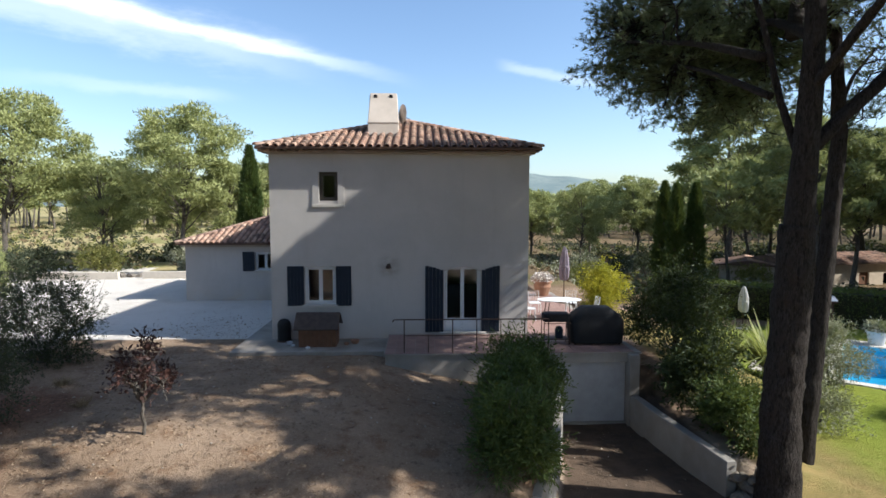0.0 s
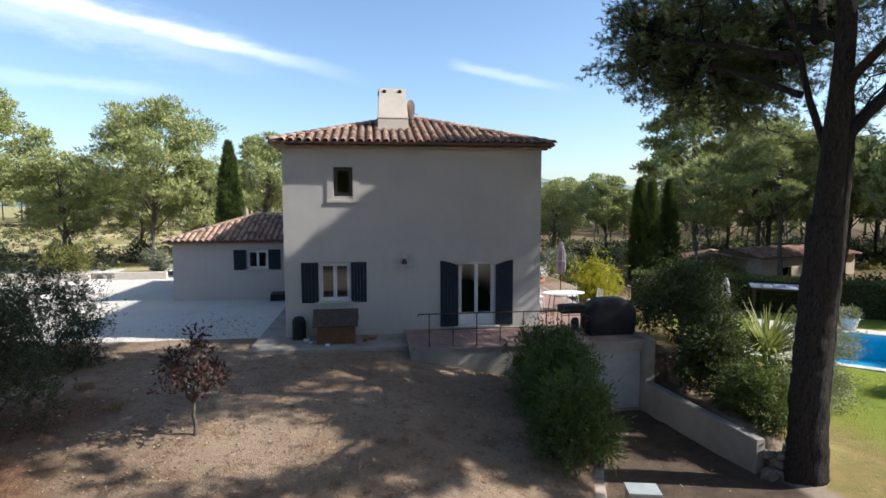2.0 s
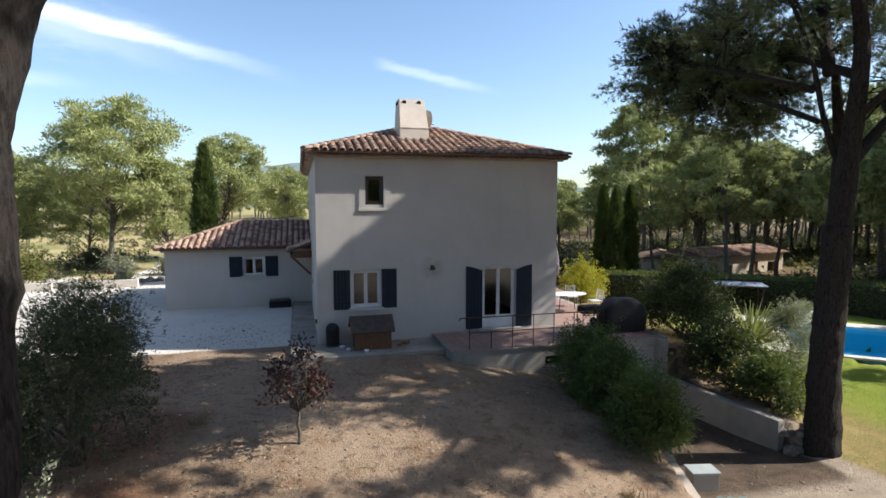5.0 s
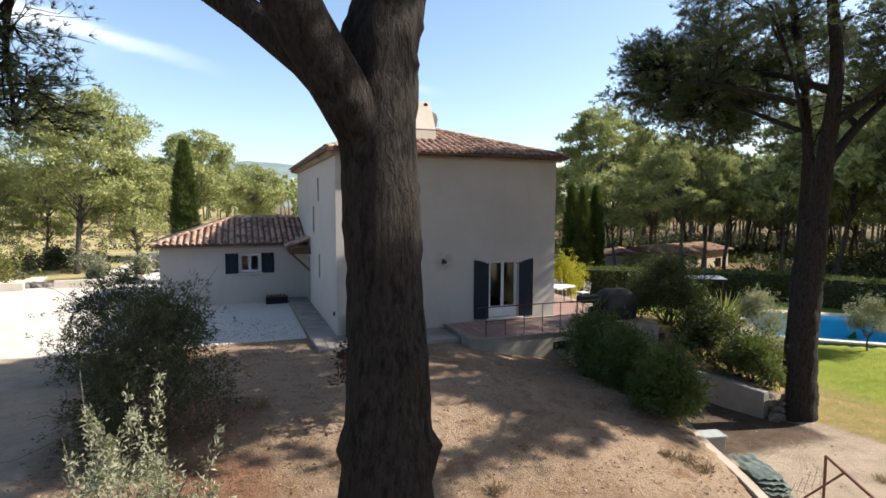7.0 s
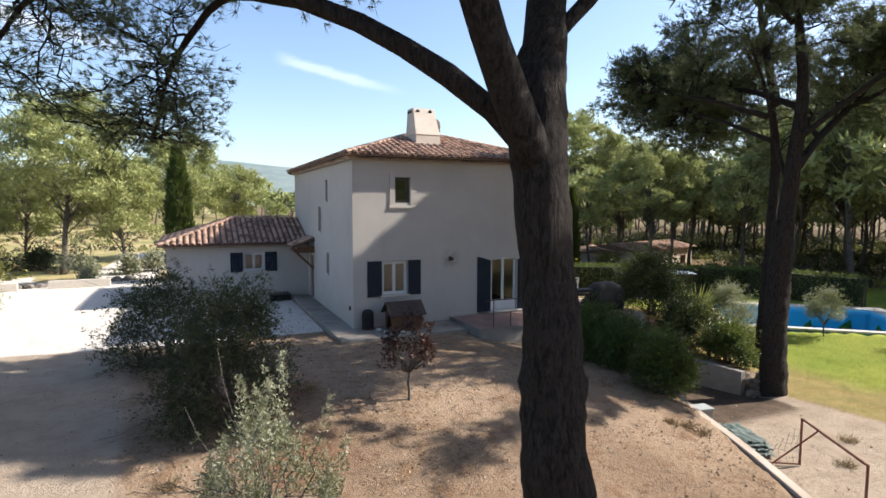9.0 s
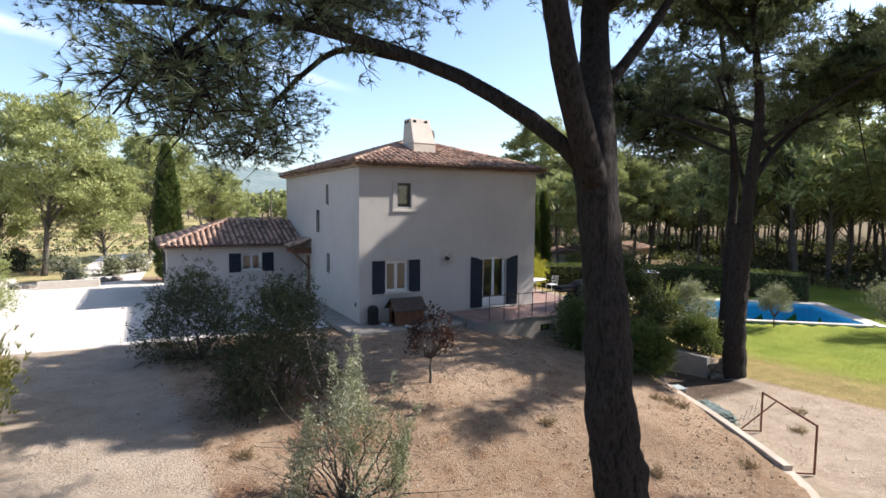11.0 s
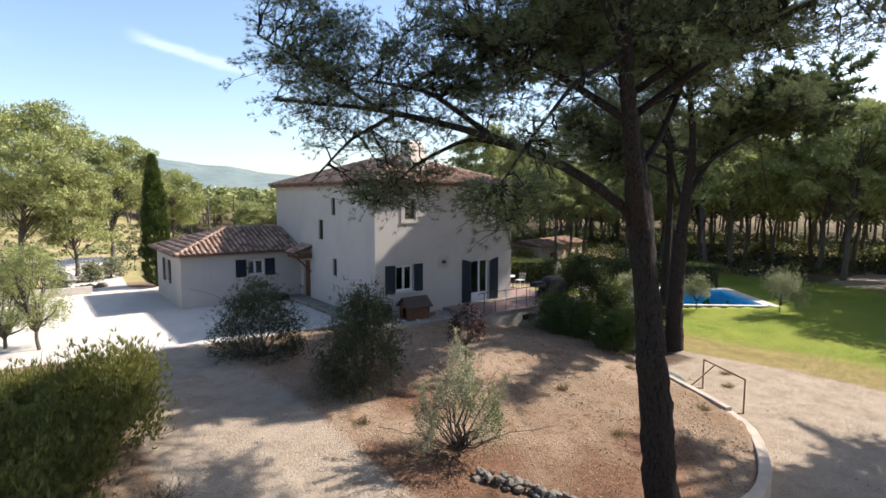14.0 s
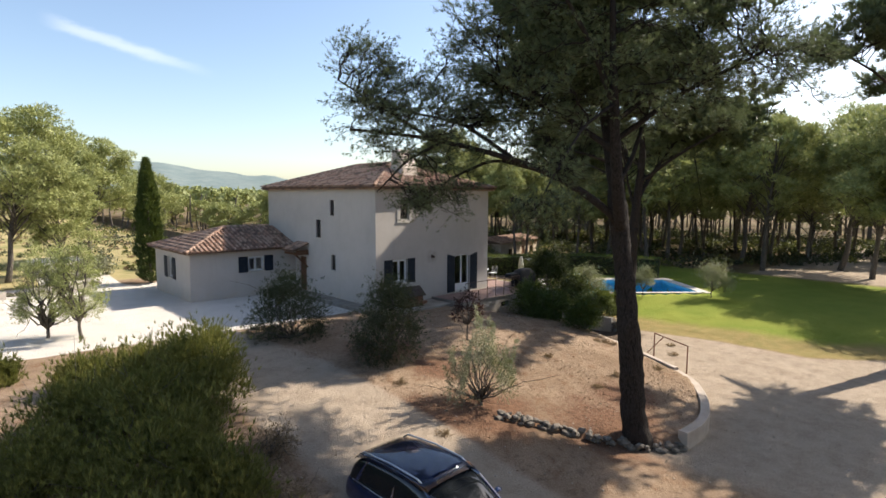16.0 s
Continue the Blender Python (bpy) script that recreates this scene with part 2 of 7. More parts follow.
def ground_mat():
    m = Nodes("earth")
    big, mid, fine = m.noise(0.22, 5), m.noise(1.7, 6, 0.65), m.noise(16, 6, 0.7)
    grit = m.voronoi(22.0)
    dirt = m.mix(m.ramp(big, 0.35, 0.65), (0.205, 0.138, 0.088), (0.29, 0.208, 0.142))
    dirt = m.mix(m.ramp(mid, 0.50, 0.68, 0, 0.75), dirt, (0.165, 0.092, 0.05))
    dirt = m.mix(m.ramp(fine, 0.52, 0.72, 0, 0.6), dirt, (0.35, 0.27, 0.19))
    dirt = m.mix(m.ramp(m.noise(4.5, 5, 0.7), 0.53, 0.66, 0, 0.75), dirt, (0.11, 0.074, 0.048))
    dirt = m.mix(m.ramp(m.noise(11, 6, 0.8), 0.50, 0.66, 0, 0.55), dirt, (0.14, 0.085, 0.05))
    dirt = m.mix(m.ramp(m.noise(38, 4, 0.8), 0.56, 0.70, 0, 0.6), dirt, (0.42, 0.34, 0.25))
    track = m.mix(m.ramp(mid, 0.35, 0.7), (0.345, 0.275, 0.205), (0.275, 0.213, 0.155))
    track = m.mix(m.ramp(fine, 0.5, 0.75, 0, 0.5), track, (0.43, 0.36, 0.28))
    grav = m.mix(m.ramp(grit, 0.0, 0.5), (0.66, 0.61, 0.54), (0.56, 0.51, 0.45))
    grav = m.mix(m.ramp(m.noise(0.6, 5), 0.45, 0.75, 0, 0.45), grav, (0.44, 0.39, 0.33))
    grav = m.mix(m.ramp(m.noise(2.4, 6, 0.75), 0.58, 0.74, 0, 0.35), grav, (0.30, 0.25, 0.19))
    lawn = m.mix(m.ramp(m.noise(0.35, 5), 0.35, 0.65), (0.175, 0.215, 0.030), (0.235, 0.255, 0.042))
    lawn = m.mix(m.ramp(m.noise(60, 4), 0.35, 0.7, 0, 0.55), lawn, (0.085, 0.11, 0.016))
    dry = m.mix(m.ramp(mid, 0.3, 0.7), (0.27, 0.20, 0.08), (0.20, 0.165, 0.06))
    field = m.mix(m.ramp(m.noise(0.12, 6, 0.7), 0.40, 0.62), (0.37, 0.30, 0.15), (0.20, 0.19, 0.07))
    field = m.mix(m.ramp(m.noise(0.9, 5, 0.7), 0.5, 0.7, 0, 0.6), field, (0.38, 0.31, 0.17))
    wood = m.mix(m.ramp(m.noise(0.3, 5), 0.4, 0.6), (0.13, 0.09, 0.05), (0.18, 0.13, 0.075))
    wood = m.mix(m.ramp(m.noise(0.15, 4), 0.5, 0.65, 0, 0.7), wood, (0.09, 0.095, 0.03))
    edge = m.math("SUBTRACT", m.noise(1.2, 6, 0.7), 0.5)

    def zone(name, soft=0.25, amp=0.5):
        v = m.math("ADD", m.attr(name), m.math("MULTIPLY", edge, amp))
        return m.ramp(v, 0.5 - soft, 0.5 + soft)

    mulch = m.mix(m.ramp(m.noise(9, 6, 0.8), 0.35, 0.65), (0.075, 0.036, 0.022), (0.20, 0.105, 0.062))
    dirt = m.mix(m.math("MULTIPLY", zone("needle", 0.3, 1.1), 0.85), dirt, mulch)
    c = m.mix(zone("field"), dirt, field)
    c = m.mix(zone("wood"), c, wood)
    c = m.mix(zone("track", 0.3, 0.7), c, track)
    # ramp: dark brown earth, with the deep shade there put into the colour
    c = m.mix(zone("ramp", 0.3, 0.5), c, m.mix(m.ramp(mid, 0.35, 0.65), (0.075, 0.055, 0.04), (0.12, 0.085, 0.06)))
    c = m.mix(zone("gravel", 0.15, 0.35), c, grav)
    c = m.mix(zone("dry", 0.3, 0.6), c, dry)
    c = m.mix(zone("lawn", 0.3, 0.6), c, lawn)
    h = m.math("ADD", m.math("MULTIPLY", fine, 0.6), m.math("MULTIPLY", mid, 0.9))
    return m.color(c).set(0.97, 0, 0.1).bump(h, 0.9, 0.09).mat


def glass_mat():
    m = Nodes("window_glass")
    m.color((0.9, 0.95, 0.95)).set(0.02, 0, 0.5)
    m.bsdf.inputs["Transmission Weight"].default_value = 1.0
    m.bsdf.inputs["IOR"].default_value = 1.5
    return m.mat


PLASTER = render_plaster()
TILE, TILE_JOINED = tile_mat("terracotta_tile", False), tile_mat("terracotta_tiles", True)
MORTAR = simple("mortar", (0.42, 0.36, 0.30), (0.34, 0.28, 0.23))
ROOFBED = simple("roof_bed", (0.16, 0.095, 0.065), (0.10, 0.06, 0.045))
NAVY = simple("navy_paint", (0.011, 0.017, 0.028), (0.015, 0.022, 0.035), rough=0.6, spec=0.25, bump=0.05)
WHITE = simple("white_lacquer", (0.66, 0.67, 0.68), (0.60, 0.61, 0.62), rough=0.4, spec=0.4, bump=0.02)
STONE = simple("dressed_stone", (0.52, 0.48, 0.43), (0.44, 0.40, 0.35))
CONCRETE = simple("concrete", (0.32, 0.295, 0.262), (0.235, 0.212, 0.185), scale=1.2, bump=0.3)
KERB = simple("kerb_concrete", (0.47, 0.385, 0.31), (0.37, 0.30, 0.235), scale=1.6, bump=0.3)
CHIMNEY = simple("chimney_render", (0.58, 0.50, 0.42), (0.50, 0.43, 0.36), scale=1.5)
GLASS = glass_mat()
# near-black colour stands in for the gloom of unlit rooms
ROOM_GLOOM = simple("painted_room_gloom", (0.022, 0.022, 0.024), (0.017, 0.017, 0.019))
TAUPE = simple("taupe_lacquer", (0.075, 0.066, 0.058), (0.055, 0.05, 0.044), rough=0.5)
METAL = simple("rusted_steel", (0.085, 0.05, 0.035), (0.06, 0.04, 0.035), scale=8, rough=0.6, metal=0.5)
RUST = simple("rust_red_steel", (0.20, 0.075, 0.045), (0.13, 0.055, 0.04), scale=9, rough=0.7, metal=0.2)
BLACK = simple("black_cloth", (0.012, 0.012, 0.013), (0.018, 0.018, 0.019), rough=0.8, bump=0.2)
WOODBROWN = simple("stained_wood", (0.16, 0.075, 0.04), (0.11, 0.055, 0.03), scale=5, rough=0.7)
SHINGLE = simple("bitumen_felt", (0.075, 0.055, 0.045), (0.05, 0.038, 0.033), scale=6, rough=0.9, bump=0.4)
PATIO = simple("red_terrace_tile", (0.285, 0.185, 0.155), (0.215, 0.135, 0.112), scale=2, rough=0.7, vary=True)
GROUND = ground_mat()
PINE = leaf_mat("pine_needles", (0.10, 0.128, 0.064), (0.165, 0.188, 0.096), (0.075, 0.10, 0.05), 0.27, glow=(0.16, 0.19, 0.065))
# far pines: needle colour paled to hold distance haze and sunlit crowns
PINE_HAZED = leaf_mat("pine_needles_hazed", (0.26, 0.28, 0.105), (0.40, 0.41, 0.165), (0.19, 0.215, 0.08), 0.25, glow=(0.36, 0.39, 0.13))
# darker olive leaf, with the shade on the two big olives in its colour
OLIVE_SHADED = leaf_mat("shaded_olive_leaves", (0.036, 0.044, 0.024), (0.078, 0.086, 0.052), (0.024, 0.03, 0.017), 0.15, 0.75)
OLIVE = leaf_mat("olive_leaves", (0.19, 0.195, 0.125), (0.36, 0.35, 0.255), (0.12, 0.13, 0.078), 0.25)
DARKLEAF = leaf_mat("laurel_leaves", (0.024, 0.038, 0.013), (0.048, 0.068, 0.022), (0.016, 0.027, 0.010), 0.15, 0.6)
OLEANDER = leaf_mat("oleander_leaves", (0.045, 0.075, 0.018), (0.095, 0.13, 0.035), (0.03, 0.05, 0.014), 0.22, 0.6)
CYPRESS = leaf_mat("cypress_scale", (0.045, 0.072, 0.018), (0.075, 0.105, 0.024), (0.032, 0.055, 0.014), 0.15)
REDLEAF = leaf_mat("copper_leaves", (0.042, 0.021, 0.018), (0.085, 0.040, 0.030), (0.030, 0.018, 0.015), 0.2, glow=(0.15, 0.06, 0.035))
BROOM = leaf_mat("broom_shoots", (0.12, 0.122, 0.037), (0.25, 0.225, 0.068), (0.078, 0.086, 0.027), 0.32)
YELLOW = leaf_mat("yellow_shrub", (0.36, 0.33, 0.025), (0.50, 0.44, 0.035), (0.22, 0.22, 0.025), 0.4)
DRY = leaf_mat("dry_twigs", (0.20, 0.14, 0.075), (0.34, 0.26, 0.15), (0.13, 0.09, 0.05), 0.2, glow=(0.3, 0.2, 0.1))
YUCCA = leaf_mat("yucca_blades", (0.24, 0.26, 0.08), (0.42, 0.40, 0.17), (0.16, 0.19, 0.06), 0.3)
HEDGE = leaf_mat("hedge_leaves", (0.07, 0.10, 0.022), (0.13, 0.165, 0.04), (0.045, 0.07, 0.016), 0.2)
YOUNG = leaf_mat("young_pine", (0.27, 0.30, 0.11), (0.42, 0.43, 0.20), (0.17, 0.20, 0.07), 0.4)
BARK = bark_mat("pine_bark", (0.020, 0.0165, 0.0145), (0.052, 0.044, 0.039), (0.036, 0.028, 0.024))
BARK_GREY = bark_mat("grey_bark", (0.07, 0.06, 0.05), (0.19, 0.165, 0.14), (0.13, 0.11, 0.09))


# ---------------------------------------------------------------- mesh helpers
def mesh_of(name, bm, mat, smooth=False):
    me = bpy.data.meshes.new(name)
    bmesh.ops.recalc_face_normals(bm, faces=bm.faces)
    bm.to_mesh(me)
    bm.free()
    me.materials.append(mat)
    if smooth:
        me.polygons.foreach_set("use_smooth", [True] * len(me.polygons))
    return me


def part(name, bm, mat, parent=None, label="", smooth=False):
    """One mesh object under a thing or a part."""
    ob = new(name, mesh_of(name, bm, mat, smooth))
    if parent is not None:
        ob.parent = parent
    return tagged(ob, label)


def soup(name, verts, faces, mat, parent=None, smooth=False):
    """One mesh from computed arrays of corners and faces (all faces of one size)."""
    me = bpy.data.meshes.new(name)
    verts, faces = np.asarray(verts, np.float32), np.asarray(faces, np.int32)
    n, k = faces.shape
    me.vertices.add(len(verts))
    me.vertices.foreach_set("co", verts.ravel())
    me.loops.add(n * k)
    me.loops.foreach_set("vertex_index", faces.ravel())
    me.polygons.add(n)
    me.polygons.foreach_set("loop_start", np.arange(0, n * k, k))
    me.polygons.foreach_set("loop_total", np.full(n, k))
    if smooth:
        me.polygons.foreach_set("use_smooth", np.ones(n, bool))
    me.update()
    me.materials.append(mat)
    ob = new(name, me)
    if parent is not None:
        ob.parent = parent
    return ob


def thing(name, label, category, at=(0, 0, 0), turn=0.0, group="", kind=""):
    e = new(name)
    e.empty_display_size = 0.2
    e.matrix_world = pose(*at, 0, 0, turn)
    return tagged(e, label, category, group, kind)


def box(bm, x0, x1, y0, y1, z0, z1, bevel=0.0):
    vs = [bm.verts.new(p) for p in ((x0, y0, z0), (x1, y0, z0), (x1, y1, z0), (x0, y1, z0), (x0, y0, z1), (x1, y0, z1), (x1, y1, z1), (x0, y1, z1))]
    fs = [bm.faces.new([vs[i] for i in q]) for q in ((0, 3, 2, 1), (4, 5, 6, 7), (0, 1, 5, 4), (1, 2, 6, 5), (2, 3, 7, 6), (3, 0, 4, 7))]
    if bevel:
        edges = list({e for f in fs for e in f.edges})
        bmesh.ops.bevel(bm, geom=edges, offset=bevel, segments=2, affect="EDGES", profile=0.6)
    return bm


def boxes(*rows, bevel=0.0):
    bm = bmesh.new()
    for r in rows:
        box(bm, *r, bevel=bevel)
    return bm


def tube(bm, path, radii, sides=8, caps=True):
    """A tapered tube along a path of points."""
    path = [Vector(p) for p in path]
    rings, ref = [], None
    for i, p in enumerate(path):
        d = (path[min(i + 1, len(path) - 1)] - path[max(i - 1, 0)]).normalized()
        if ref is None:
            ref = Vector((1, 0, 0)) if abs(d.x) < 0.8 else Vector((0, 1, 0))
        u = (ref - d * ref.dot(d)).normalized()
        ref = u
        v = d.cross(u)
        r = radii[i] if hasattr(radii, "__len__") else radii
        rings.append([bm.verts.new(p + (u * math.cos(a) + v * math.sin(a)) * r) for a in (2 * math.pi * k / sides for k in range(sides))])
    for a, b in zip(rings, rings[1:]):
        for k in range(sides):
            bm.faces.new((a[k], a[(k + 1) % sides], b[(k + 1) % sides], b[k]))
    if caps:
        bm.faces.new(rings[0][::-1])
        bm.faces.new(rings[-1])
    return bm


def panel(bm, along, lo, hi, z0, z1, at, thick, holes=()):
    """A wall with real openings: a slab along x or y from lo to hi, its face at `at`, its thickness to the inside."""
    us = sorted({lo, hi, *(h[0] for h in holes), *(h[1] for h in holes)})
    zs = sorted({z0, z1, *(h[2] for h in holes), *(h[3] for h in holes)})
    solid = {}
    for i, (a, b) in enumerate(zip(us, us[1:])):
        for j, (c, d) in enumerate(zip(zs, zs[1:])):
            solid[i, j] = not any(h[0] <= (a + b) / 2 <= h[1] and h[2] <= (c + d) / 2 <= h[3] for h in holes)
    cache = {}

    def v(u, z, deep):
        key = (u, z, deep)
        if key not in cache:
            w = at + (thick if deep else 0.0)
            cache[key] = bm.verts.new((u, w, z) if along == "x" else (w, u, z))
        return cache[key]

    for (i, j), full in solid.items():
        if not full:
            continue
        a, b, c, d = us[i], us[i + 1], zs[j], zs[j + 1]
        bm.faces.new((v(a, c, 0), v(b, c, 0), v(b, d, 0), v(a, d, 0)))
        bm.faces.new((v(a, c, 1), v(a, d, 1), v(b, d, 1), v(b, c, 1)))
        for di, dj, p, q in ((-1, 0, (a, c), (a, d)), (1, 0, (b, c), (b, d)), (0, -1, (a, c), (b, c)), (0, 1, (a, d), (b, d))):
            if not solid.get((i + di, j + dj), False):
                bm.faces.new((v(*p, 0), v(*q, 0), v(*q, 1), v(*p, 1)))
    return bm


def smooth01(v, a, b):
    t = np.clip((np.asarray(v, float) - a) / (b - a), 0, 1)
    return t * t * (3 - 2 * t)


# ---------------------------------------------------------------- terrain
STONE_LINE = [(-10.15, 5.8), (-9.15, 4.9), (-8.2, 3.75), (-7.2, 2.55), (-6.05, 1.95)]
KERB_LOW = [(-6.05, 1.95), (-4.9, 1.85), (-3.6, 2.2), (-2.4, 2.8), (-1.4, 3.45), (-0.8, 3.95), (-0.35, 4.7)]
KERB_HIGH = [(-0.35, 4.7), (0.2, 5.85), (0.75, 7.05), (1.25, 8.4), (1.75, 9.85)]
RAMP_LEFT = [(1.75, 9.85), (2.5, 11.6), (3.15, 13.6), (3.3, 15.9)]
BANK = STONE_LINE + KERB_LOW[1:] + KERB_HIGH[1:] + RAMP_LEFT[1:]
RAMP_RIGHT = [(5.95, 15.9), (6.2, 13.6), (6.5, 11.55)]


def line_distance(x, y, line):
    """Distance to a chain of points, signed: positive to its left."""
    best, sign = np.full(np.shape(x), 1e9), np.ones(np.shape(x))
    for (ax, ay), (bx, by) in zip(line, line[1:]):
        dx, dy = bx - ax, by - ay
        t = np.clip(((x - ax) * dx + (y - ay) * dy) / (dx * dx + dy * dy), 0, 1)
        d = np.hypot(x - ax - t * dx, y - ay - t * dy)
        s = np.sign(dx * (y - ay) - dy * (x - ax))
        near = d < best - 1e-9
        sign = np.where(near, s, sign)
        best = np.minimum(best, d)
    return best * sign


def upper(x, y):
    z = -0.22 - 0.13 * np.maximum(0, 12 - np.clip(y, 0.5, 12)) - 0.11 * smooth01(y, 15, 19)
    z = z - (0.13 + 0.08 * smooth01(y, 10.5, 15)) * np.clip(x + 2, 0, 6) * smooth01(y, 2, 7)
    return z + 0.12 * smooth01(-x, 8, 11) * smooth01(y, 3, 6) * smooth01(12 - y, 0, 3)


def lower(x, y):
    z = -1.9 + 0.45 * smooth01(x, 8, 19)
    z = z - 0.3 * smooth01(y, 8, 13) * smooth01(7.2 - x, 0, 1.0)
    return z


def terrain(x, y):
    x, y = np.asarray(x, float), np.asarray(y, float)
    lo, up = lower(x, y), upper(x, y)
    west = smooth01(-x, 5.5, 10.5)
    low = lo * (1 - west) + up * west
    d = line_distance(x, y, BANK)
    inside = smooth01(d, -0.10, 0.10)
    # north of the garage the upper side runs on under house and terrace
    inside = np.where(y > 15.9, 1.0, inside)
    east = np.where(y > 15.9, smooth01(9.6 - x, 0, 1.6), 1.0)
    z = low + (up - low) * inside * east
    # the planted bed right of the ramp
    in_bed = (y > 11.5) & (y < 15.95) & (line_distance(x, y, RAMP_RIGHT) > 0.2)
    bedz = -1.42 - 0.5 * smooth01(x, 7.2, 9.6) + 0.25 * smooth01(y, 14, 16)
    z = np.where(in_bed, np.maximum(z, np.minimum(bedz, -1.3)), z)
    z = np.where((x > 3.2) & (x < 6.05) & (y > 15) & (y < 19.4), -2.25, z)
    east_bank = (y >= 15.95) & (x > 6.0)
    z = np.where(east_bank, np.maximum(lo, -0.45 - 1.0 * smooth01(x, 8.5, 11.5)), z)
    z = np.where((x > -6.2) & (x < 6.0) & (y > 17) & (y < 32), np.minimum(z, -0.35), z)
    # pool pit
    u, v = pool_uv(x, y)
    z = np.where((u > -0.3) & (u < POOL_L + 0.3) & (v > -0.3) & (v < POOL_W + 0.3), -3.2, z)
    # the land beyond: nearly level, a low rise to the north-west
    far = np.hypot(x + 3, y - 15)
    z = z + 1.2 * smooth01(far, 40, 140) * smooth01(-x + 0.3 * y, -10, 40)
    return z


POOL_O, POOL_A, POOL_L, POOL_W = (13.57, 17.5), radians(-40.0), 8.4, 6.0


def pool_uv(x, y):
    dx, dy = x - POOL_O[0], y - POOL_O[1]
    c, s = math.cos(POOL_A), math.sin(POOL_A)
    return dx * c + dy * s, -dx * s + dy * c


def pool_xy(u, v):
    c, s = math.cos(POOL_A), math.sin(POOL_A)
    return POOL_O[0] + u * c - v * s, POOL_O[1] + u * s + v * c


def height(x, y):
    return float(terrain(np.array([x]), np.array([y]))[0])


def spread(lo, hi, step, reach, grow=1.16):
    core = list(np.arange(lo, hi + step / 2, step))
    s, a, b = step, lo, hi
    left, right = [], []
    while a > -reach:
        s *= grow
        a, b = a - s, b + s
        left.append(a)
        right.append(b)
    return np.array(left[::-1] + core + right)


def make_ground():
    xs, ys = spread(-22, 14, 0.16, 2600), spread(-3, 22, 0.16, 2600)
    gx, gy = np.meshgrid(xs, ys)
    gz = terrain(gx, gy)
    near = 1 - smooth01(np.hypot(gx + 5, gy - 10), 25, 45)
    wob = np.array([noise.noise((a * 0.9, b * 0.9, 0.0)) * 0.035 + noise.noise((a * 3.1, b * 3.1, 4.0)) * 0.014 for a, b in zip(gx.ravel(), gy.ravel())]).reshape(gx.shape)
    gz = gz + wob * near
    w, h = len(xs), len(ys)
    idx = np.arange(w * h).reshape(h, w)
    faces = np.stack([idx[:-1, :-1], idx[:-1, 1:], idx[1:, 1:], idx[1:, :-1]], -1).reshape(-1, 4)
    ob = soup("ground", np.stack([gx, gy, gz], -1).reshape(-1, 3), faces, GROUND, smooth=True)
    tagged(ob, "bare stony earth with dry needles, lawn, gravel court and field", "ground", kind="structure")
    x, y = gx.ravel(), gy.ravel()
    edge = 7.2 + 0.9 * smooth01(11 - y, 0, 6) + np.maximum(0, 2.0 - y) * 0.75
    lawn = smooth01(x - edge, -0.5, 0.5) * smooth01(27 - y, 0, 3) * smooth01(36 - x, 0, 4) * smooth01(y + 16, 0, 3)
    green = smooth01(x - edge, 0.6, 5.5) * lawn
    court = np.minimum.reduce([smooth01(y - (19.3 + 0.10 * np.maximum(0, -x - 11)), -0.4, 0.4), smooth01(-6.2 - x, 0, 0.4), smooth01(x + 30, 0, 4), smooth01(37 - y + 0.55 * np.maximum(0, -x - 14), -0.3, 0.3)])
    lane = smooth01(2.6 - np.abs(x + 15.5 - 0.06 * (y - 36)), 0, 0.8) * smooth01(y, 33, 36) * smooth01(62 - y, 0, 6)
    court = np.maximum(court, lane)
    drive = smooth01(2.6 - np.abs(x + 14.1 + 0.06 * (y - 8)), 0, 1.0) * smooth01(21 - y, 0, 1)
    apron = smooth01(-line_distance(x, y, BANK), -0.2, 0.2) * smooth01(x + 9, 0, 3) * smooth01(14 - y, 0, 1) * (1 - lawn)
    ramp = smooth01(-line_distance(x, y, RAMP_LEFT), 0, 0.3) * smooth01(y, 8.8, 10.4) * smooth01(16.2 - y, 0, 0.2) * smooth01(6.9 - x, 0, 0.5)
    track = np.maximum(drive, apron * 0.8)
    field = np.maximum(smooth01(-x + y * 0.4, 14, 22) * smooth01(y, 37, 42), smooth01(-x, 24, 30))
    needle = np.zeros(x.shape)
    for cx, cy, r in ((-10.3, 6.2, 2.0), (-11.8, 7.2, 1.4), (-7.2, 3.6, 2.2), (-9.2, 9.6, 1.3), (-5.0, 4.4, 1.4), (-9.6, 12.4, 1.6), (4.4, 13.2, 1.6)):
        needle = np.maximum(needle, np.exp(-((x - cx) ** 2 + (y - cy) ** 2) / (r * r)))
    wood = smooth01(np.maximum(np.maximum(x - 30, (y - 30) * smooth01(x, 0, 12)), (x - 5) * smooth01(-y, 10, 18)), 0, 3)
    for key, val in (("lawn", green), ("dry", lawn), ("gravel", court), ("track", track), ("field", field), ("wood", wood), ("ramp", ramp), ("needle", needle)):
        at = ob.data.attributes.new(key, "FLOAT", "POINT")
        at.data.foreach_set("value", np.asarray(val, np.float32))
    return ob


make_ground()


# ---------------------------------------------------------------- house
X0, X1, Y0, Y1 = -5.47, 3.25, 18.57, 31.0
EAVE, SLOPE, OVER = 6.12, 0.325, 0.36
house = thing("house", "two-storey cream rendered house with a hipped terracotta tile roof", "house", (X0, Y0, -0.15))


def under(ob, parent):
    """Keeps an object where it is and puts it under its thing."""
    ob.parent = parent
    ob.matrix_parent_inverse = parent.matrix_world.inverted()
    return ob


def hpart(name, bm, mat, parent=house, label="", smooth=False):
    ob = part(name, bm, mat, None, label, smooth)
    if parent.parent is not None:
        bpy.context.view_layer.update()
    return under(ob, parent)


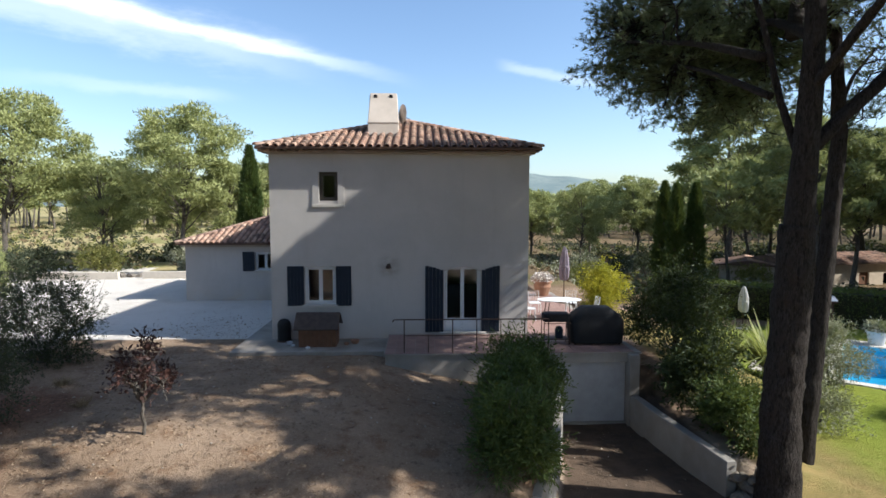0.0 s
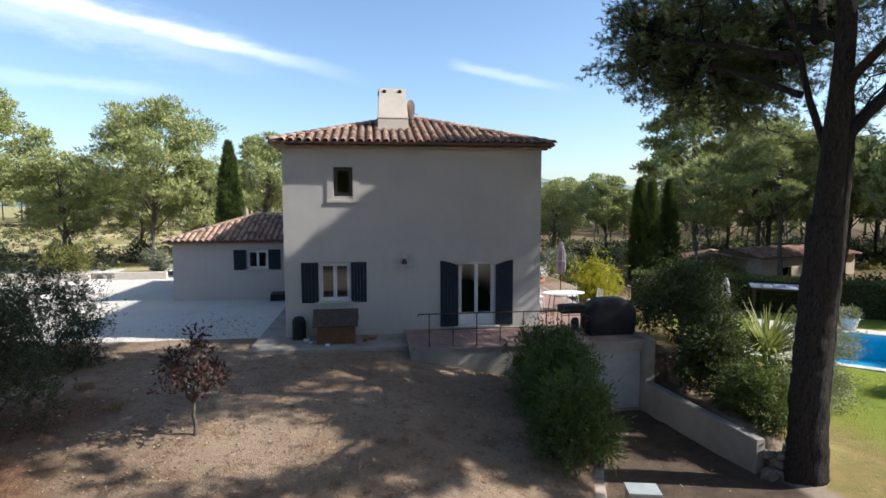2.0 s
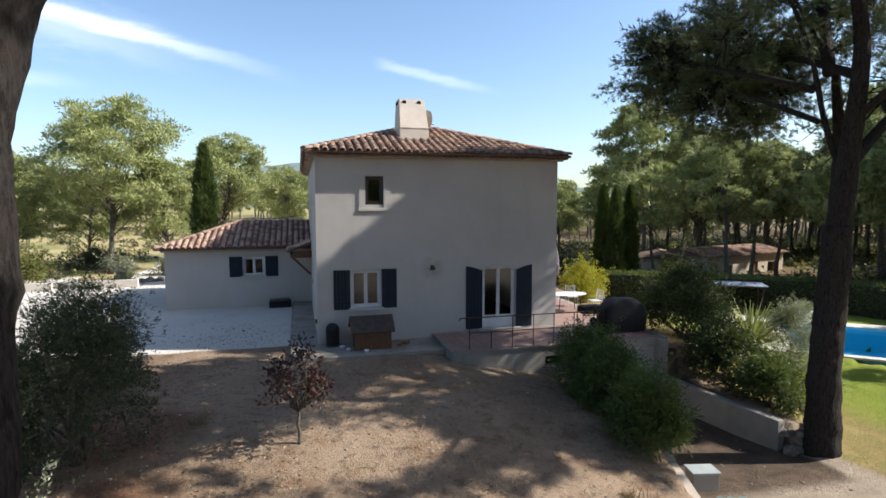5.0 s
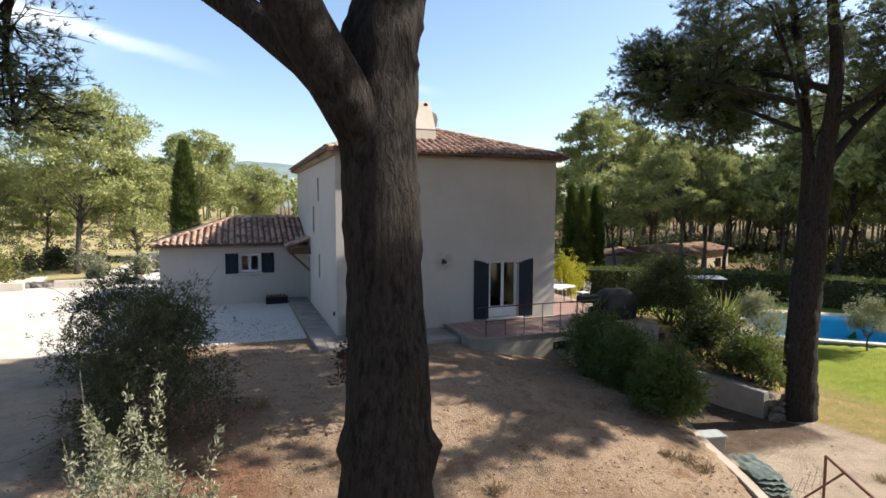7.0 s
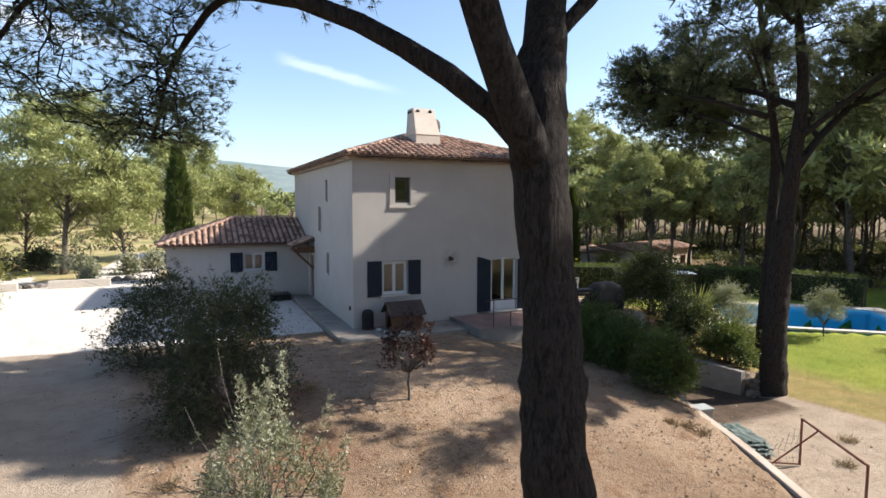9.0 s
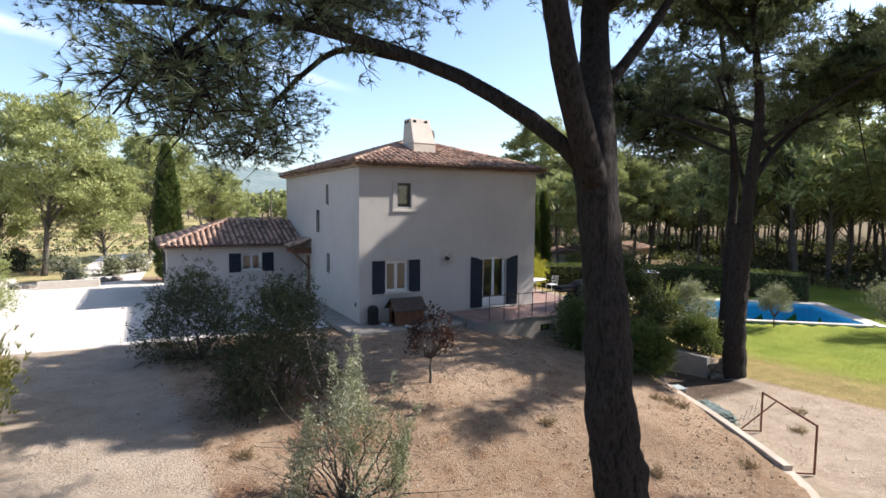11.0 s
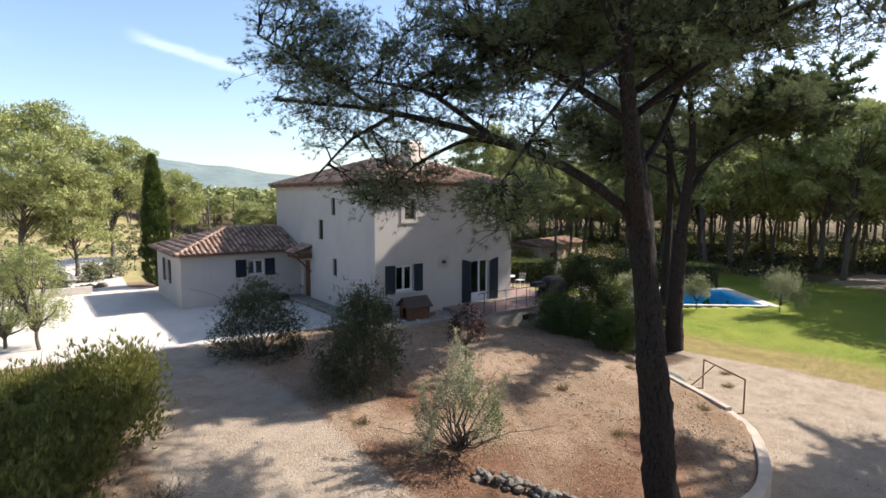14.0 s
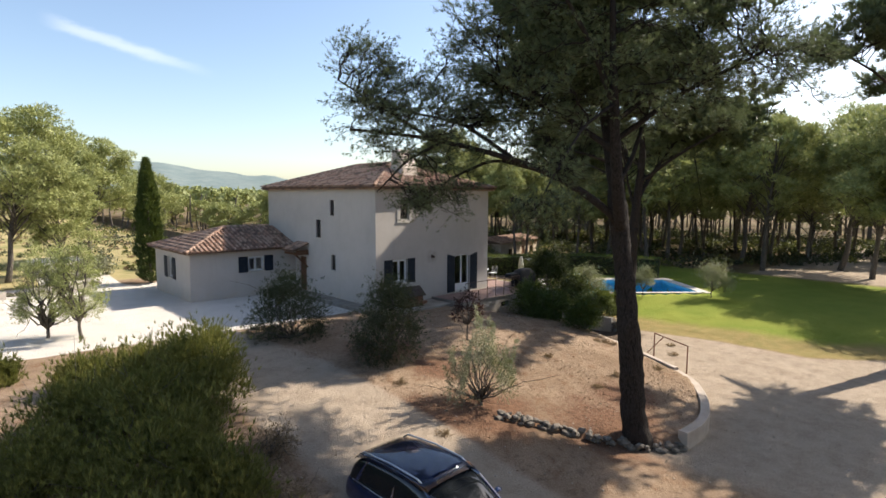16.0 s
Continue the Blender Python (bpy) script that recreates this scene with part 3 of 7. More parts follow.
FRONT_HOLES = [(-3.83, -3.20, 4.53, 5.49), (-4.36, -3.31, 1.02, 2.31), (0.36, 1.63, 0.04, 2.30)]
SIDE_HOLES = [(22.62, 23.06, 4.62, 5.52), (24.12, 24.68, 3.25, 4.33), (22.52, 22.98, 1.44, 2.34), (25.9, 26.8, -0.2, 1.95)]
hpart("wall", panel(bmesh.new(), "x", X0, X1, -0.9, EAVE, Y0, 0.32, FRONT_HOLES), PLASTER, house, "cream render wall, damp-stained at its foot")
hpart("wall", panel(bmesh.new(), "y", Y0 + 0.32, Y1, -0.9, EAVE, X0, 0.32, SIDE_HOLES), PLASTER, house, "cream render wall with narrow slit windows")
hpart("wall", panel(bmesh.new(), "y", Y0 + 0.32, Y1, -0.9, EAVE, X1 - 0.32, 0.32), PLASTER)
hpart("wall", panel(bmesh.new(), "x", X0 + 0.32, X1 - 0.32, -0.9, EAVE, Y1 - 0.32, 0.32, [(0.2, 1.4, 0.9, 2.2)]), PLASTER)
hpart("floor_slab", boxes((X0 + 0.33, X1 - 0.33, Y0 + 0.33, Y1 - 0.33, -0.2, -0.02), (X0 + 0.33, X1 - 0.33, Y0 + 0.33, Y1 - 0.33, 2.75, 2.95)), ROOM_GLOOM)
# inner partitions, added and coloured near black, keep the upper rooms dim
hpart("added_partition", boxes((-2.0, -1.9, Y0 + 0.33, 24.0, 2.95, EAVE), (X0 + 0.33, X1 - 0.33, 23.4, 23.5, 2.95, EAVE), (-2.2, -2.1, Y0 + 0.33, 23.4, -0.02, 2.75)), ROOM_GLOOM)


def hip_plane(kind, x, y, rect):
    """Height of a hipped roof over a rectangle."""
    x0, x1, y0, y1 = rect
    return min(x - x0, x1 - x, y - y0, y1 - y)


def hip_roof(rect, z0, slope, parent, gable_right=False):
    """The bed of a hipped roof: a thin faceted shell with a soffit."""
    x0, x1, y0, y1 = rect
    if gable_right:
        h = (y1 - y0) / 2
        pts = [(x0, y0), (x1, y0), (x1, y1), (x0, y1), (x0 + h, y0 + h), (x1, y0 + h)]
        quads = [(0, 1, 5, 4), (2, 3, 4, 5), (3, 0, 4)]
    else:
        h = (x1 - x0) / 2
        pts = [(x0, y0), (x1, y0), (x1, y1), (x0, y1), (x0 + h, y0 + h), (x0 + h, y1 - h)]
        quads = [(0, 1, 4), (1, 2, 5, 4), (2, 3, 5), (3, 0, 4, 5)]
    bm = bmesh.new()
    top = [bm.verts.new((x, y, z0 + (h * slope if i > 3 else 0))) for i, (x, y) in enumerate(pts)]
    low = [bm.verts.new((x, y, z0 - 0.07)) for x, y in pts[:4]]
    for q in quads:
        bm.faces.new([top[i] for i in q])
    n = 3 if gable_right else 4
    for a in range(4):
        b = (a + 1) % 4
        if gable_right and a == 1:
            bm.faces.new((low[1], low[2], top[2], top[5], top[1]))
        else:
            bm.faces.new((low[a], low[b], top[b], top[a]))
    bm.faces.new(low[::-1])
    return hpart("roof", bm, ROOFBED, parent, "terracotta barrel-tile roof, lichen-darkened")


def barrel(length=0.42, r0=0.105, r1=0.085, thick=0.014, seg=6):
    """One curved cover tile: a tapered half barrel, along y upward, open below."""
    bm = bmesh.new()
    rows = []
    for y, r in ((0, r0), (length, r1)):
        rows.append([[bm.verts.new((math.cos(a) * q, y, math.sin(a) * q * 0.82)) for a in (math.pi * k / seg for k in range(seg + 1))] for q in (r, r - thick)])
    for k in range(seg):
        bm.faces.new((rows[0][0][k], rows[0][0][k + 1], rows[1][0][k + 1], rows[1][0][k]))
        bm.faces.new((rows[0][1][k], rows[1][1][k], rows[1][1][k + 1], rows[0][1][k + 1]))
        bm.faces.new((rows[0][0][k], rows[0][1][k], rows[0][1][k + 1], rows[0][0][k + 1]))
    return bm


TILE_MESH = mesh_of("roof_tile", barrel(), TILE, True)
TILE_MESH.name = "roof_tile"
PITCH, ROW = 0.27, 0.36
late = []  # tiles and other small pieces are set last


def tile_poses(rect, z0, slope, side, gable_right=False):
    """Poses of the cover tiles of one slope: side s, w, e or n."""
    x0, x1, y0, y1 = rect
    rng = random.Random(side + str(x0))
    depth = min(x1 - x0, y1 - y0) / 2
    run = math.hypot(1, slope)
    lo, hi = (x0, x1) if side in "sn" else (y0, y1)
    out = []
    for c in range(int((hi - lo) / PITCH)):
        u = lo + (c + 0.5) * (hi - lo) / int((hi - lo) / PITCH)
        r = 0
        while True:
            v = -0.05 + r * ROW / run
            reach = min(u - lo, (hi - u) if not (gable_right and side in "sn") else 99, depth)
            if v + 0.25 > reach:
                break
            px, py = (u, y0 + v) if side == "s" else (u, y1 - v) if side == "n" else (x0 + v, u) if side == "w" else (x1 - v, u)
            turn = {"s": 0, "n": 180, "w": -90, "e": 90}[side]
            out.append(pose(px, py, z0 + v * slope + 0.035, 0, 0, turn) @ pose(0, 0, 0, math.degrees(math.atan(slope)) - 2.0 + rng.uniform(-0.8, 0.8), rng.uniform(-2, 2), rng.uniform(-1.6, 1.6)))
            r += 1
    return out


def joined_tiles(poses, parent, name="tile_field"):
    co = np.array([v.co for v in TILE_MESH.vertices])
    fa = np.array([list(p.vertices) for p in TILE_MESH.polygons])
    vs, fs = [], []
    for i, m in enumerate(poses):
        a = np.array(m)
        vs.append(co @ a[:3, :3].T + a[:3, 3])
        fs.append(fa + i * len(co))
    ob = soup(name, np.concatenate(vs), np.concatenate(fs), TILE_JOINED, smooth=True)
    tagged(ob, kind="stuff")
    return under(ob, parent)


def tile_pieces(poses, parent):
    for m in poses:
        ob = new("roof_tile", TILE_MESH)
        ob.parent = parent
        ob.matrix_parent_inverse = parent.matrix_world.inverted()
        ob.matrix_basis = m


def ridge(a, b, parent):
    """Ridge or hip tiles laid in a row with mortar."""
    a, b = Vector(a), Vector(b)
    n = max(2, int((b - a).length / 0.36))
    d = (b - a).normalized()
    out = []
    for i in range(n):
        p = a + (b - a) * (i / n)
        yaw = math.degrees(math.atan2(-d.x, d.y))
        pitch = math.degrees(math.asin(d.z))
        out.append(pose(p.x, p.y, p.z + 0.04, 0, 0, yaw) @ pose(0, 0, 0, pitch - 1.5, 0, 0) @ Matrix.Diagonal((1.2, 1.05, 1.1, 1)))
    return out


def cornice(x0, x1, y, z, parent, along="x"):
    """The mortared row of tile ends under an eave."""
    vs, fs = [], []
    n = int((x1 - x0) / 0.20)
    co = np.array([v.co for v in TILE_MESH.vertices])
    fa = np.array([list(p.vertices) for p in TILE_MESH.polygons])
    for i in range(n):
        u = x0 + (i + 0.5) * (x1 - x0) / n
        m = pose(u, y, z, 0, 180, 0) if along == "x" else pose(y, u, z, 0, 180, -90)
        a = np.array(m @ Matrix.Diagonal((0.9, 0.9, 0.9, 1)))
        vs.append(co @ a[:3, :3].T + a[:3, 3])
        fs.append(fa + i * len(co))
    ob = soup("cornice", np.concatenate(vs), np.concatenate(fs), TILE_JOINED, smooth=True)
    return under(ob, parent)


RECT = (X0 - OVER, X1 + OVER, Y0 - OVER, Y1 + OVER)
EZ = EAVE + 0.16
roof = hip_roof(RECT, EZ, SLOPE, house)
bpy.context.view_layer.update()
H = (RECT[1] - RECT[0]) / 2
APEX, APEX_N = (RECT[0] + H, RECT[2] + H, EZ + H * SLOPE), (RECT[0] + H, RECT[3] - H, EZ + H * SLOPE)
late.append(("pieces", tile_poses(RECT, EZ, SLOPE, "s"), roof))
for sd in "wen":
    late.append(("joined", tile_poses(RECT, EZ, SLOPE, sd), roof))
late.append(("joined", ridge((RECT[0], RECT[2], EZ), APEX, roof) + ridge((RECT[1], RECT[2], EZ), APEX, roof) + ridge(APEX, APEX_N, roof) + ridge((RECT[0], RECT[3], EZ), APEX_N, roof), roof))
hpart("eave_band", boxes((X0 - 0.16, X1 + 0.16, Y0 - 0.16, Y0, EAVE - 0.03, EZ - 0.075), (X0 - 0.16, X0, Y0, Y1, EAVE - 0.03, EZ - 0.075)), MORTAR, house, "mortared tile cornice under the eaves")
cornice(X0 - 0.3, X1 + 0.3, Y0 - 0.29, EAVE + 0.085, house)
cornice(Y0 - 0.3, Y1 + 0.3, X0 - 0.29, EAVE + 0.085, house, "y")


def window(x0, x1, z0, z1, y, leaves, parent, arch=0.0, kick=0.0, name="window", along="x", inward=0.14, paint=WHITE):
    """A white casement: an outer frame, one or two glazed leaves, panes and a sill."""
    w = hpart(name, frame_bm(x0, x1, z0, z1, y + inward, 0.06, 0.07, along), paint, parent, "lacquered frame")
    bpy.context.view_layer.update()
    step = (x1 - x0 - 0.12) / leaves
    for k in range(leaves):
        a, b = x0 + 0.06 + k * step, x0 + 0.06 + (k + 1) * step
        hpart("leaf", frame_bm(a + 0.004, b - 0.004, z0 + 0.06, z1 - 0.06, y + inward - 0.02, 0.055, 0.05, along, kick), paint, w)
        g0 = z0 + 0.115 + kick
        bm = boxes((a + 0.055, b - 0.055, y + inward, y + inward + 0.012, g0, z1 - 0.115)) if along == "x" else boxes((y + inward, y + inward + 0.012, a + 0.055, b - 0.055, g0, z1 - 0.115))
        hpart("pane", bm, GLASS, w, "clear glass pane").visible_shadow = False
    return w


def frame_bm(x0, x1, z0, z1, y, wide, deep, along="x", kick=0.0):
    rows = [(x0, x0 + wide, z0, z1), (x1 - wide, x1, z0, z1), (x0 + wide, x1 - wide, z0, z0 + wide + kick), (x0 + wide, x1 - wide, z1 - wide, z1)]
    bm = bmesh.new()
    for a, b, c, d in rows:
        if along == "x":
            box(bm, a, b, y, y + deep, c, d)
        else:
            box(bm, y, y + deep, a, b, c, d)
    return bm


def shutter(x0, x1, z0, z1, y, parent, high="", along="x"):
    """A painted board shutter, folded back against the wall: boards, two battens and strap hinges."""
    bm = bmesh.new()
    n = 5
    for k in range(n):
        a, b = x0 + (x1 - x0) * k / n, x0 + (x1 - x0) * (k + 1) / n
        mid = ((a + b) / 2 - x0) / (x1 - x0)
        t = mid if high == "right" else 1 - mid
        top = z1 - (0.17 * (1 - t) ** 1.6 if high else 0)
        if along == "x":
            box(bm, a + 0.003, b - 0.003, y - 0.045, y - 0.012, z0, top)
        else:
            box(bm, y - 0.045, y - 0.012, a + 0.003, b - 0.003, z0, top)
    s = hpart("shutter", bm, NAVY, parent, "dark navy painted wooden shutter, folded open")
    bpy.context.view_layer.update()
    for f in (0.16, 0.78):
        z = z0 + (z1 - z0) * f
        q = (x0 + 0.02, x1 - 0.02, y - 0.062, y - 0.046, z, z + 0.07)
        hpart("batten", boxes(q if along == "x" else (q[2], q[3], q[0], q[1], q[4], q[5])), NAVY, s)
    return s


window(-3.83, -3.20, 4.53, 5.49, Y0, 1, house, paint=TAUPE)
hpart("surround", boxes((-4.04, -3.83, Y0 - 0.035, Y0 - 0.003, 4.42, 5.62), (-3.20, -2.99, Y0 - 0.035, Y0 - 0.003, 4.42, 5.62), (-3.83, -3.20, Y0 - 0.035, Y0 - 0.003, 5.49, 5.62)), PLASTER, house, "raised pale render surround")
hpart("sill", boxes((-4.06, -2.97, Y0 - 0.05, Y0 - 0.003, 4.31, 4.418), bevel=0.012), STONE, house, "moulded stone sill")
window(-4.36, -3.31, 1.02, 2.31, Y0, 2, house)
hpart("sill", boxes((-4.44, -3.23, Y0 - 0.09, Y0 - 0.003, 0.92, 1.018), bevel=0.01), STONE, house, "pale stone sill")
shutter(-4.93, -4.37, 0.98, 2.33, Y0, house)
shutter(-3.30, -2.78, 0.98, 2.33, Y0, house)
window(0.36, 1.63, 0.04, 2.30, Y0, 2, house, kick=0.34, name="glazed_door")
shutter(-0.28, 0.34, 0.05, 2.33, Y0, house, "left")
shutter(1.65, 2.27, 0.05, 2.33, Y0, house, "right")


def arch_head(x0, x1, z1, y, rise=0.17, n=12):
    """Render filling above a segmental arch, closing the square top of an opening."""
    bm = bmesh.new()
    vs = []
    for k in range(n + 1):
        u = k / n
        x = x0 + (x1 - x0) * u
        z = z1 - rise * (2 * u - 1) ** 2 * 1.0 - 0.01
        vs.append([bm.verts.new((x, yy, zz)) for yy in (y + 0.002, y + 0.13) for zz in (z, z1 + 0.02)])
    for a, b in zip(vs, vs[1:]):
        bm.faces.new((a[0], b[0], b[1], a[1]))
        bm.faces.new((a[2], a[3], b[3], b[2]))
        bm.faces.new((a[0], a[2], b[2], b[0]))
    return hpart("arch", bm, PLASTER, house)


arch_head(0.36, 1.63, 2.30, Y0)
hpart("threshold", boxes((0.2, 1.8, Y0 - 0.16, Y0 - 0.003, 0.0, 0.055), bevel=0.01), STONE, house, "stone door step")
for (a, b, c, d) in SIDE_HOLES[:3]:
    w = hpart("slit_window", frame_bm(a, b, c, d, X0 + 0.10, 0.045, 0.05, "y"), METAL, house, "dark metal frame")
    bpy.context.view_layer.update()
    hpart("pane", boxes((X0 + 0.12, X0 + 0.132, a + 0.045, b - 0.045, c + 0.045, d - 0.045)), GLASS, w, "clear glass pane").visible_shadow = False
    hpart("sill", boxes((X0 - 0.05, X0 - 0.003, a - 0.05, b + 0.05, c - 0.07, c - 0.002)), STONE, house)
bm = boxes((X0 + 0.10, X0 + 0.16, 25.92, 26.78, -0.19, 1.93))
door = hpart("door", bm, WOODBROWN, house, "brown wooden entrance door")
hpart("wall_pipe", tube(bmesh.new(), [(X0 - 0.03, 18.95, 0.48), (X0 - 0.03, 18.95, 0.62)], 0.035), METAL, house)


def chimney():
    """A tapered rendered stack; black discs near its top paint the dark of round flue holes."""
    bm = bmesh.new()
    rings = []
    for z, x0, x1, y0, y1 in ((6.55, -2.34, -1.24, 20.08, 21.35), (7.36, -2.34, -1.24, 20.18, 21.35), (8.50, -2.28, -1.31, 20.66, 21.30)):
        rings.append([bm.verts.new(p) for p in ((x0, y0, z), (x1, y0, z), (x1, y1, z), (x0, y1, z))])
    for a, b in zip(rings, rings[1:]):
        for k in range(4):
            bm.faces.new((a[k], a[(k + 1) % 4], b[(k + 1) % 4], b[k]))
    bm.faces.new(rings[-1])
    bmesh.ops.bevel(bm, geom=[e for e in bm.edges if abs(e.verts[0].co.z - e.verts[1].co.z) > 0.3], offset=0.02, segments=2, affect="EDGES")
    c = hpart("chimney", bm, CHIMNEY, house, "tapered beige rendered chimney stack")
    bpy.context.view_layer.update()
    hpart("joint", boxes((-2.352, -1.228, 20.165, 21.36, 7.345, 7.37)), MORTAR, c)
    hpart("flashing", boxes((-2.42, -1.16, 19.98, 20.07, 6.84, 6.93)), MORTAR, c)
    for x in (-2.08, -1.52):
        b2 = bmesh.new()
        tube(b2, [(x, 20.575, 8.36), (x, 20.66, 8.37)], 0.075, 14)
        hpart("flue_hole_disc", b2, BLACK, c, "black disc standing in for the dark round flue opening")
    for x, y in ((-2.30, 20.85), (-2.30, 21.1)):
        b2 = tube(bmesh.new(), [(x - 0.015, y, 8.36), (x + 0.02, y, 8.36)], 0.07, 12)
        hpart("flue_hole_disc", b2, BLACK, c)


chimney()


def dish():
    d = thing("satellite_dish", "small grey satellite dish beside the chimney", "antenna", (-1.12, 21.1, 7.2))
    bm = bmesh.new()
    rings = []
    for r in (0.0, 0.1, 0.2, 0.28, 0.33):
        rings.append([bm.verts.new((math.cos(a) * r, -0.05 + r * r * 0.9 - 0.1, math.sin(a) * r * 1.1)) for a in (2 * math.pi * k / 20 for k in range(20))] if r else [bm.verts.new((0, -0.15, 0))])
    for k in range(20):
        bm.faces.new((rings[0][0], rings[1][k], rings[1][(k + 1) % 20]))
    for a, b in zip(rings[1:], rings[2:]):
        for k in range(20):
            bm.faces.new((a[k], b[k], b[(k + 1) % 20], a[(k + 1) % 20]))
    bowl = part("bowl", bm, simple("dish_grey", (0.36, 0.32, 0.29), (0.28, 0.25, 0.23)), d, smooth=True)
    bowl.matrix_basis = pose(0.06, 0, 0.62, 0, 0, -62)
    part("mast", tube(bmesh.new(), [(0, 0.1, -0.15), (0, 0.1, 0.75)], 0.025), METAL, d)
    part("arm", tube(bmesh.new(), [(0, 0.1, 0.55), (0.28, -0.1, 0.42)], 0.014), METAL, d)


dish()


def wall_lamp():
    w = thing("wall_lamp", "small dark lantern lamp on the render wall", "lamp", (-1.52, Y0, 2.32))
    part("plate", boxes((-0.05, 0.05, -0.025, -0.002, -0.09, 0.09), bevel=0.006), METAL, w)
    part("arm", tube(bmesh.new(), [(0, -0.02, 0.04), (0, -0.1, 0.07), (0, -0.16, 0.03)], 0.012), METAL, w)
    part("shade", tube(bmesh.new(), [(0, -0.16, 0.07), (0, -0.16, 0.04), (0, -0.16, -0.06)], [0.03, 0.075, 0.09], 12), METAL, w)


wall_lamp()

# ---------------------------------------------------------------- annex
AX0, AX1, AY0, AY1, AE = -12.0, X0, 27.3, 33.7, 2.38
annex = thing("annex", "single-storey cream rendered annex with a hipped tile roof", "house", (AX0, AY0, -0.35))
hpart("wall", panel(bmesh.new(), "x", AX0, AX1, -0.8, AE, AY0, 0.3, [(-8.62, -7.62, 1.16, 2.06)]), PLASTER, annex)
hpart("wall", panel(bmesh.new(), "y", AY0 + 0.3, AY1, -0.8, AE, AX0, 0.3, [(30.3, 31.3, 0.75, 2.0)]), PLASTER, annex)
hpart("wall", panel(bmesh.new(), "x", AX0 + 0.3, AX1, -0.8, AE, AY1 - 0.3, 0.3, [(-8.6, -7.4, 1.0, 2.1)]), PLASTER, annex)
hpart("floor_slab", boxes((AX0 + 0.31, AX1 - 0.01, AY0 + 0.31, AY1 - 0.31, -0.3, -0.1)), ROOM_GLOOM, annex)
# further added partitions: they stop daylight showing through the windows
hpart("added_partition", boxes((X0 + 0.32, 0.2, 20.6, 20.7, 0.0, 5.8), (0.2, X1 - 0.32, 20.6, 20.7, 2.5, 5.8)), ROOM_GLOOM)
hpart("added_partition", boxes((AX0 + 0.31, AX1 - 0.01, 30.0, 30.1, -0.09, AE - 0.02)), PLASTER, annex)
ARECT = (AX0 - 0.36, AX1 - 0.004, AY0 - 0.36, AY1 + 0.36)
aroof = hip_roof(ARECT, AE + 0.14, 0.335, annex, True)
bpy.context.view_layer.update()
AH = (ARECT[3] - ARECT[2]) / 2
late.append(("pieces", tile_poses(ARECT, AE + 0.14, 0.335, "s", True), aroof))
late.append(("joined", tile_poses(ARECT, AE + 0.14, 0.335, "w", True), aroof))
AP = (ARECT[0] + AH, ARECT[2] + AH, AE + 0.14 + AH * 0.335)
late.append(("joined", ridge((ARECT[0], ARECT[2], AE + 0.14), AP, aroof) + ridge((ARECT[0], ARECT[3], AE + 0.14), AP, aroof) + ridge(AP, (ARECT[1] - 0.3, AP[1], AP[2]), aroof), aroof))
hpart("eave_band", boxes((AX0 - 0.14, AX1 - 0.01, AY0 - 0.14, AY0, AE - 0.03, AE + 0.065), (AX0 - 0.14, AX0, AY0, AY1, AE - 0.03, AE + 0.065)), MORTAR, annex)
window(-8.62, -7.62, 1.16, 2.06, AY0, 2, annex)
hpart("sill", boxes((-8.70, -7.54, AY0 - 0.07, AY0 - 0.003, 1.06, 1.158), bevel=0.01), STONE, annex)
shutter(-9.22, -8.64, 1.12, 2.09, AY0, annex)
shutter(-7.60, -7.02, 1.12, 2.09, AY0, annex)
window(30.3, 31.3, 0.75, 2.0, AX0, 2, annex, along="y")
shutter(29.75, 30.28, 0.72, 2.03, AX0, annex, along="y")
shutter(31.32, 31.85, 0.72, 2.03, AX0, annex, along="y")


def porch():
    """A small lean-to tile canopy over the entrance in the corner between house and annex."""
    p = thing("porch_canopy", "small tiled canopy on a brown timber bracket over the entrance", "canopy", (X0, 25.6, 2.1))
    bm = bmesh.new()
    pts = [(-6.55, 2.36), (-5.48, 2.78)]
    for y0, y1 in ((25.55, 26.93),):
        vs = [bm.verts.new((x, y, z + dz)) for y in (y0, y1) for x, z in pts for dz in (0, 0.07)]
        for q in ((0, 1, 3, 2), (4, 6, 7, 5), (0, 4, 5, 1), (2, 3, 7, 6), (1, 5, 7, 3), (0, 2, 6, 4)):
            bm.faces.new([vs[i] for i in q])
    under(part("roof", bm, ROOFBED), p)
    vs = []
    for c in range(5):
        for r in range(3):
            v = r * 0.34
            vs.append(pose(-6.58 + v, 25.68 + c * 0.275, 2.45 + v * 0.39, 0, 0, -90) @ pose(0, 0, 0, 19, 0, 0))
    late.append(("joined", vs, p))
    under(part("beam", boxes((-6.42, X0 - 0.004, 25.6, 25.72, 2.12, 2.26), (-6.42, -6.30, 25.725, 26.92, 2.16, 2.30)), WOODBROWN), p)
    b = bmesh.new()
    tube(b, [(X0 - 0.06, 25.66, 1.35), (-6.3, 25.66, 2.12)], 0.05, 6)
    under(part("brace", b, WOODBROWN), p)
    under(part("gable_board", boxes((-6.3, X0 - 0.004, 25.63, 25.69, 2.265, 2.42)), WOODBROWN), p)


porch()

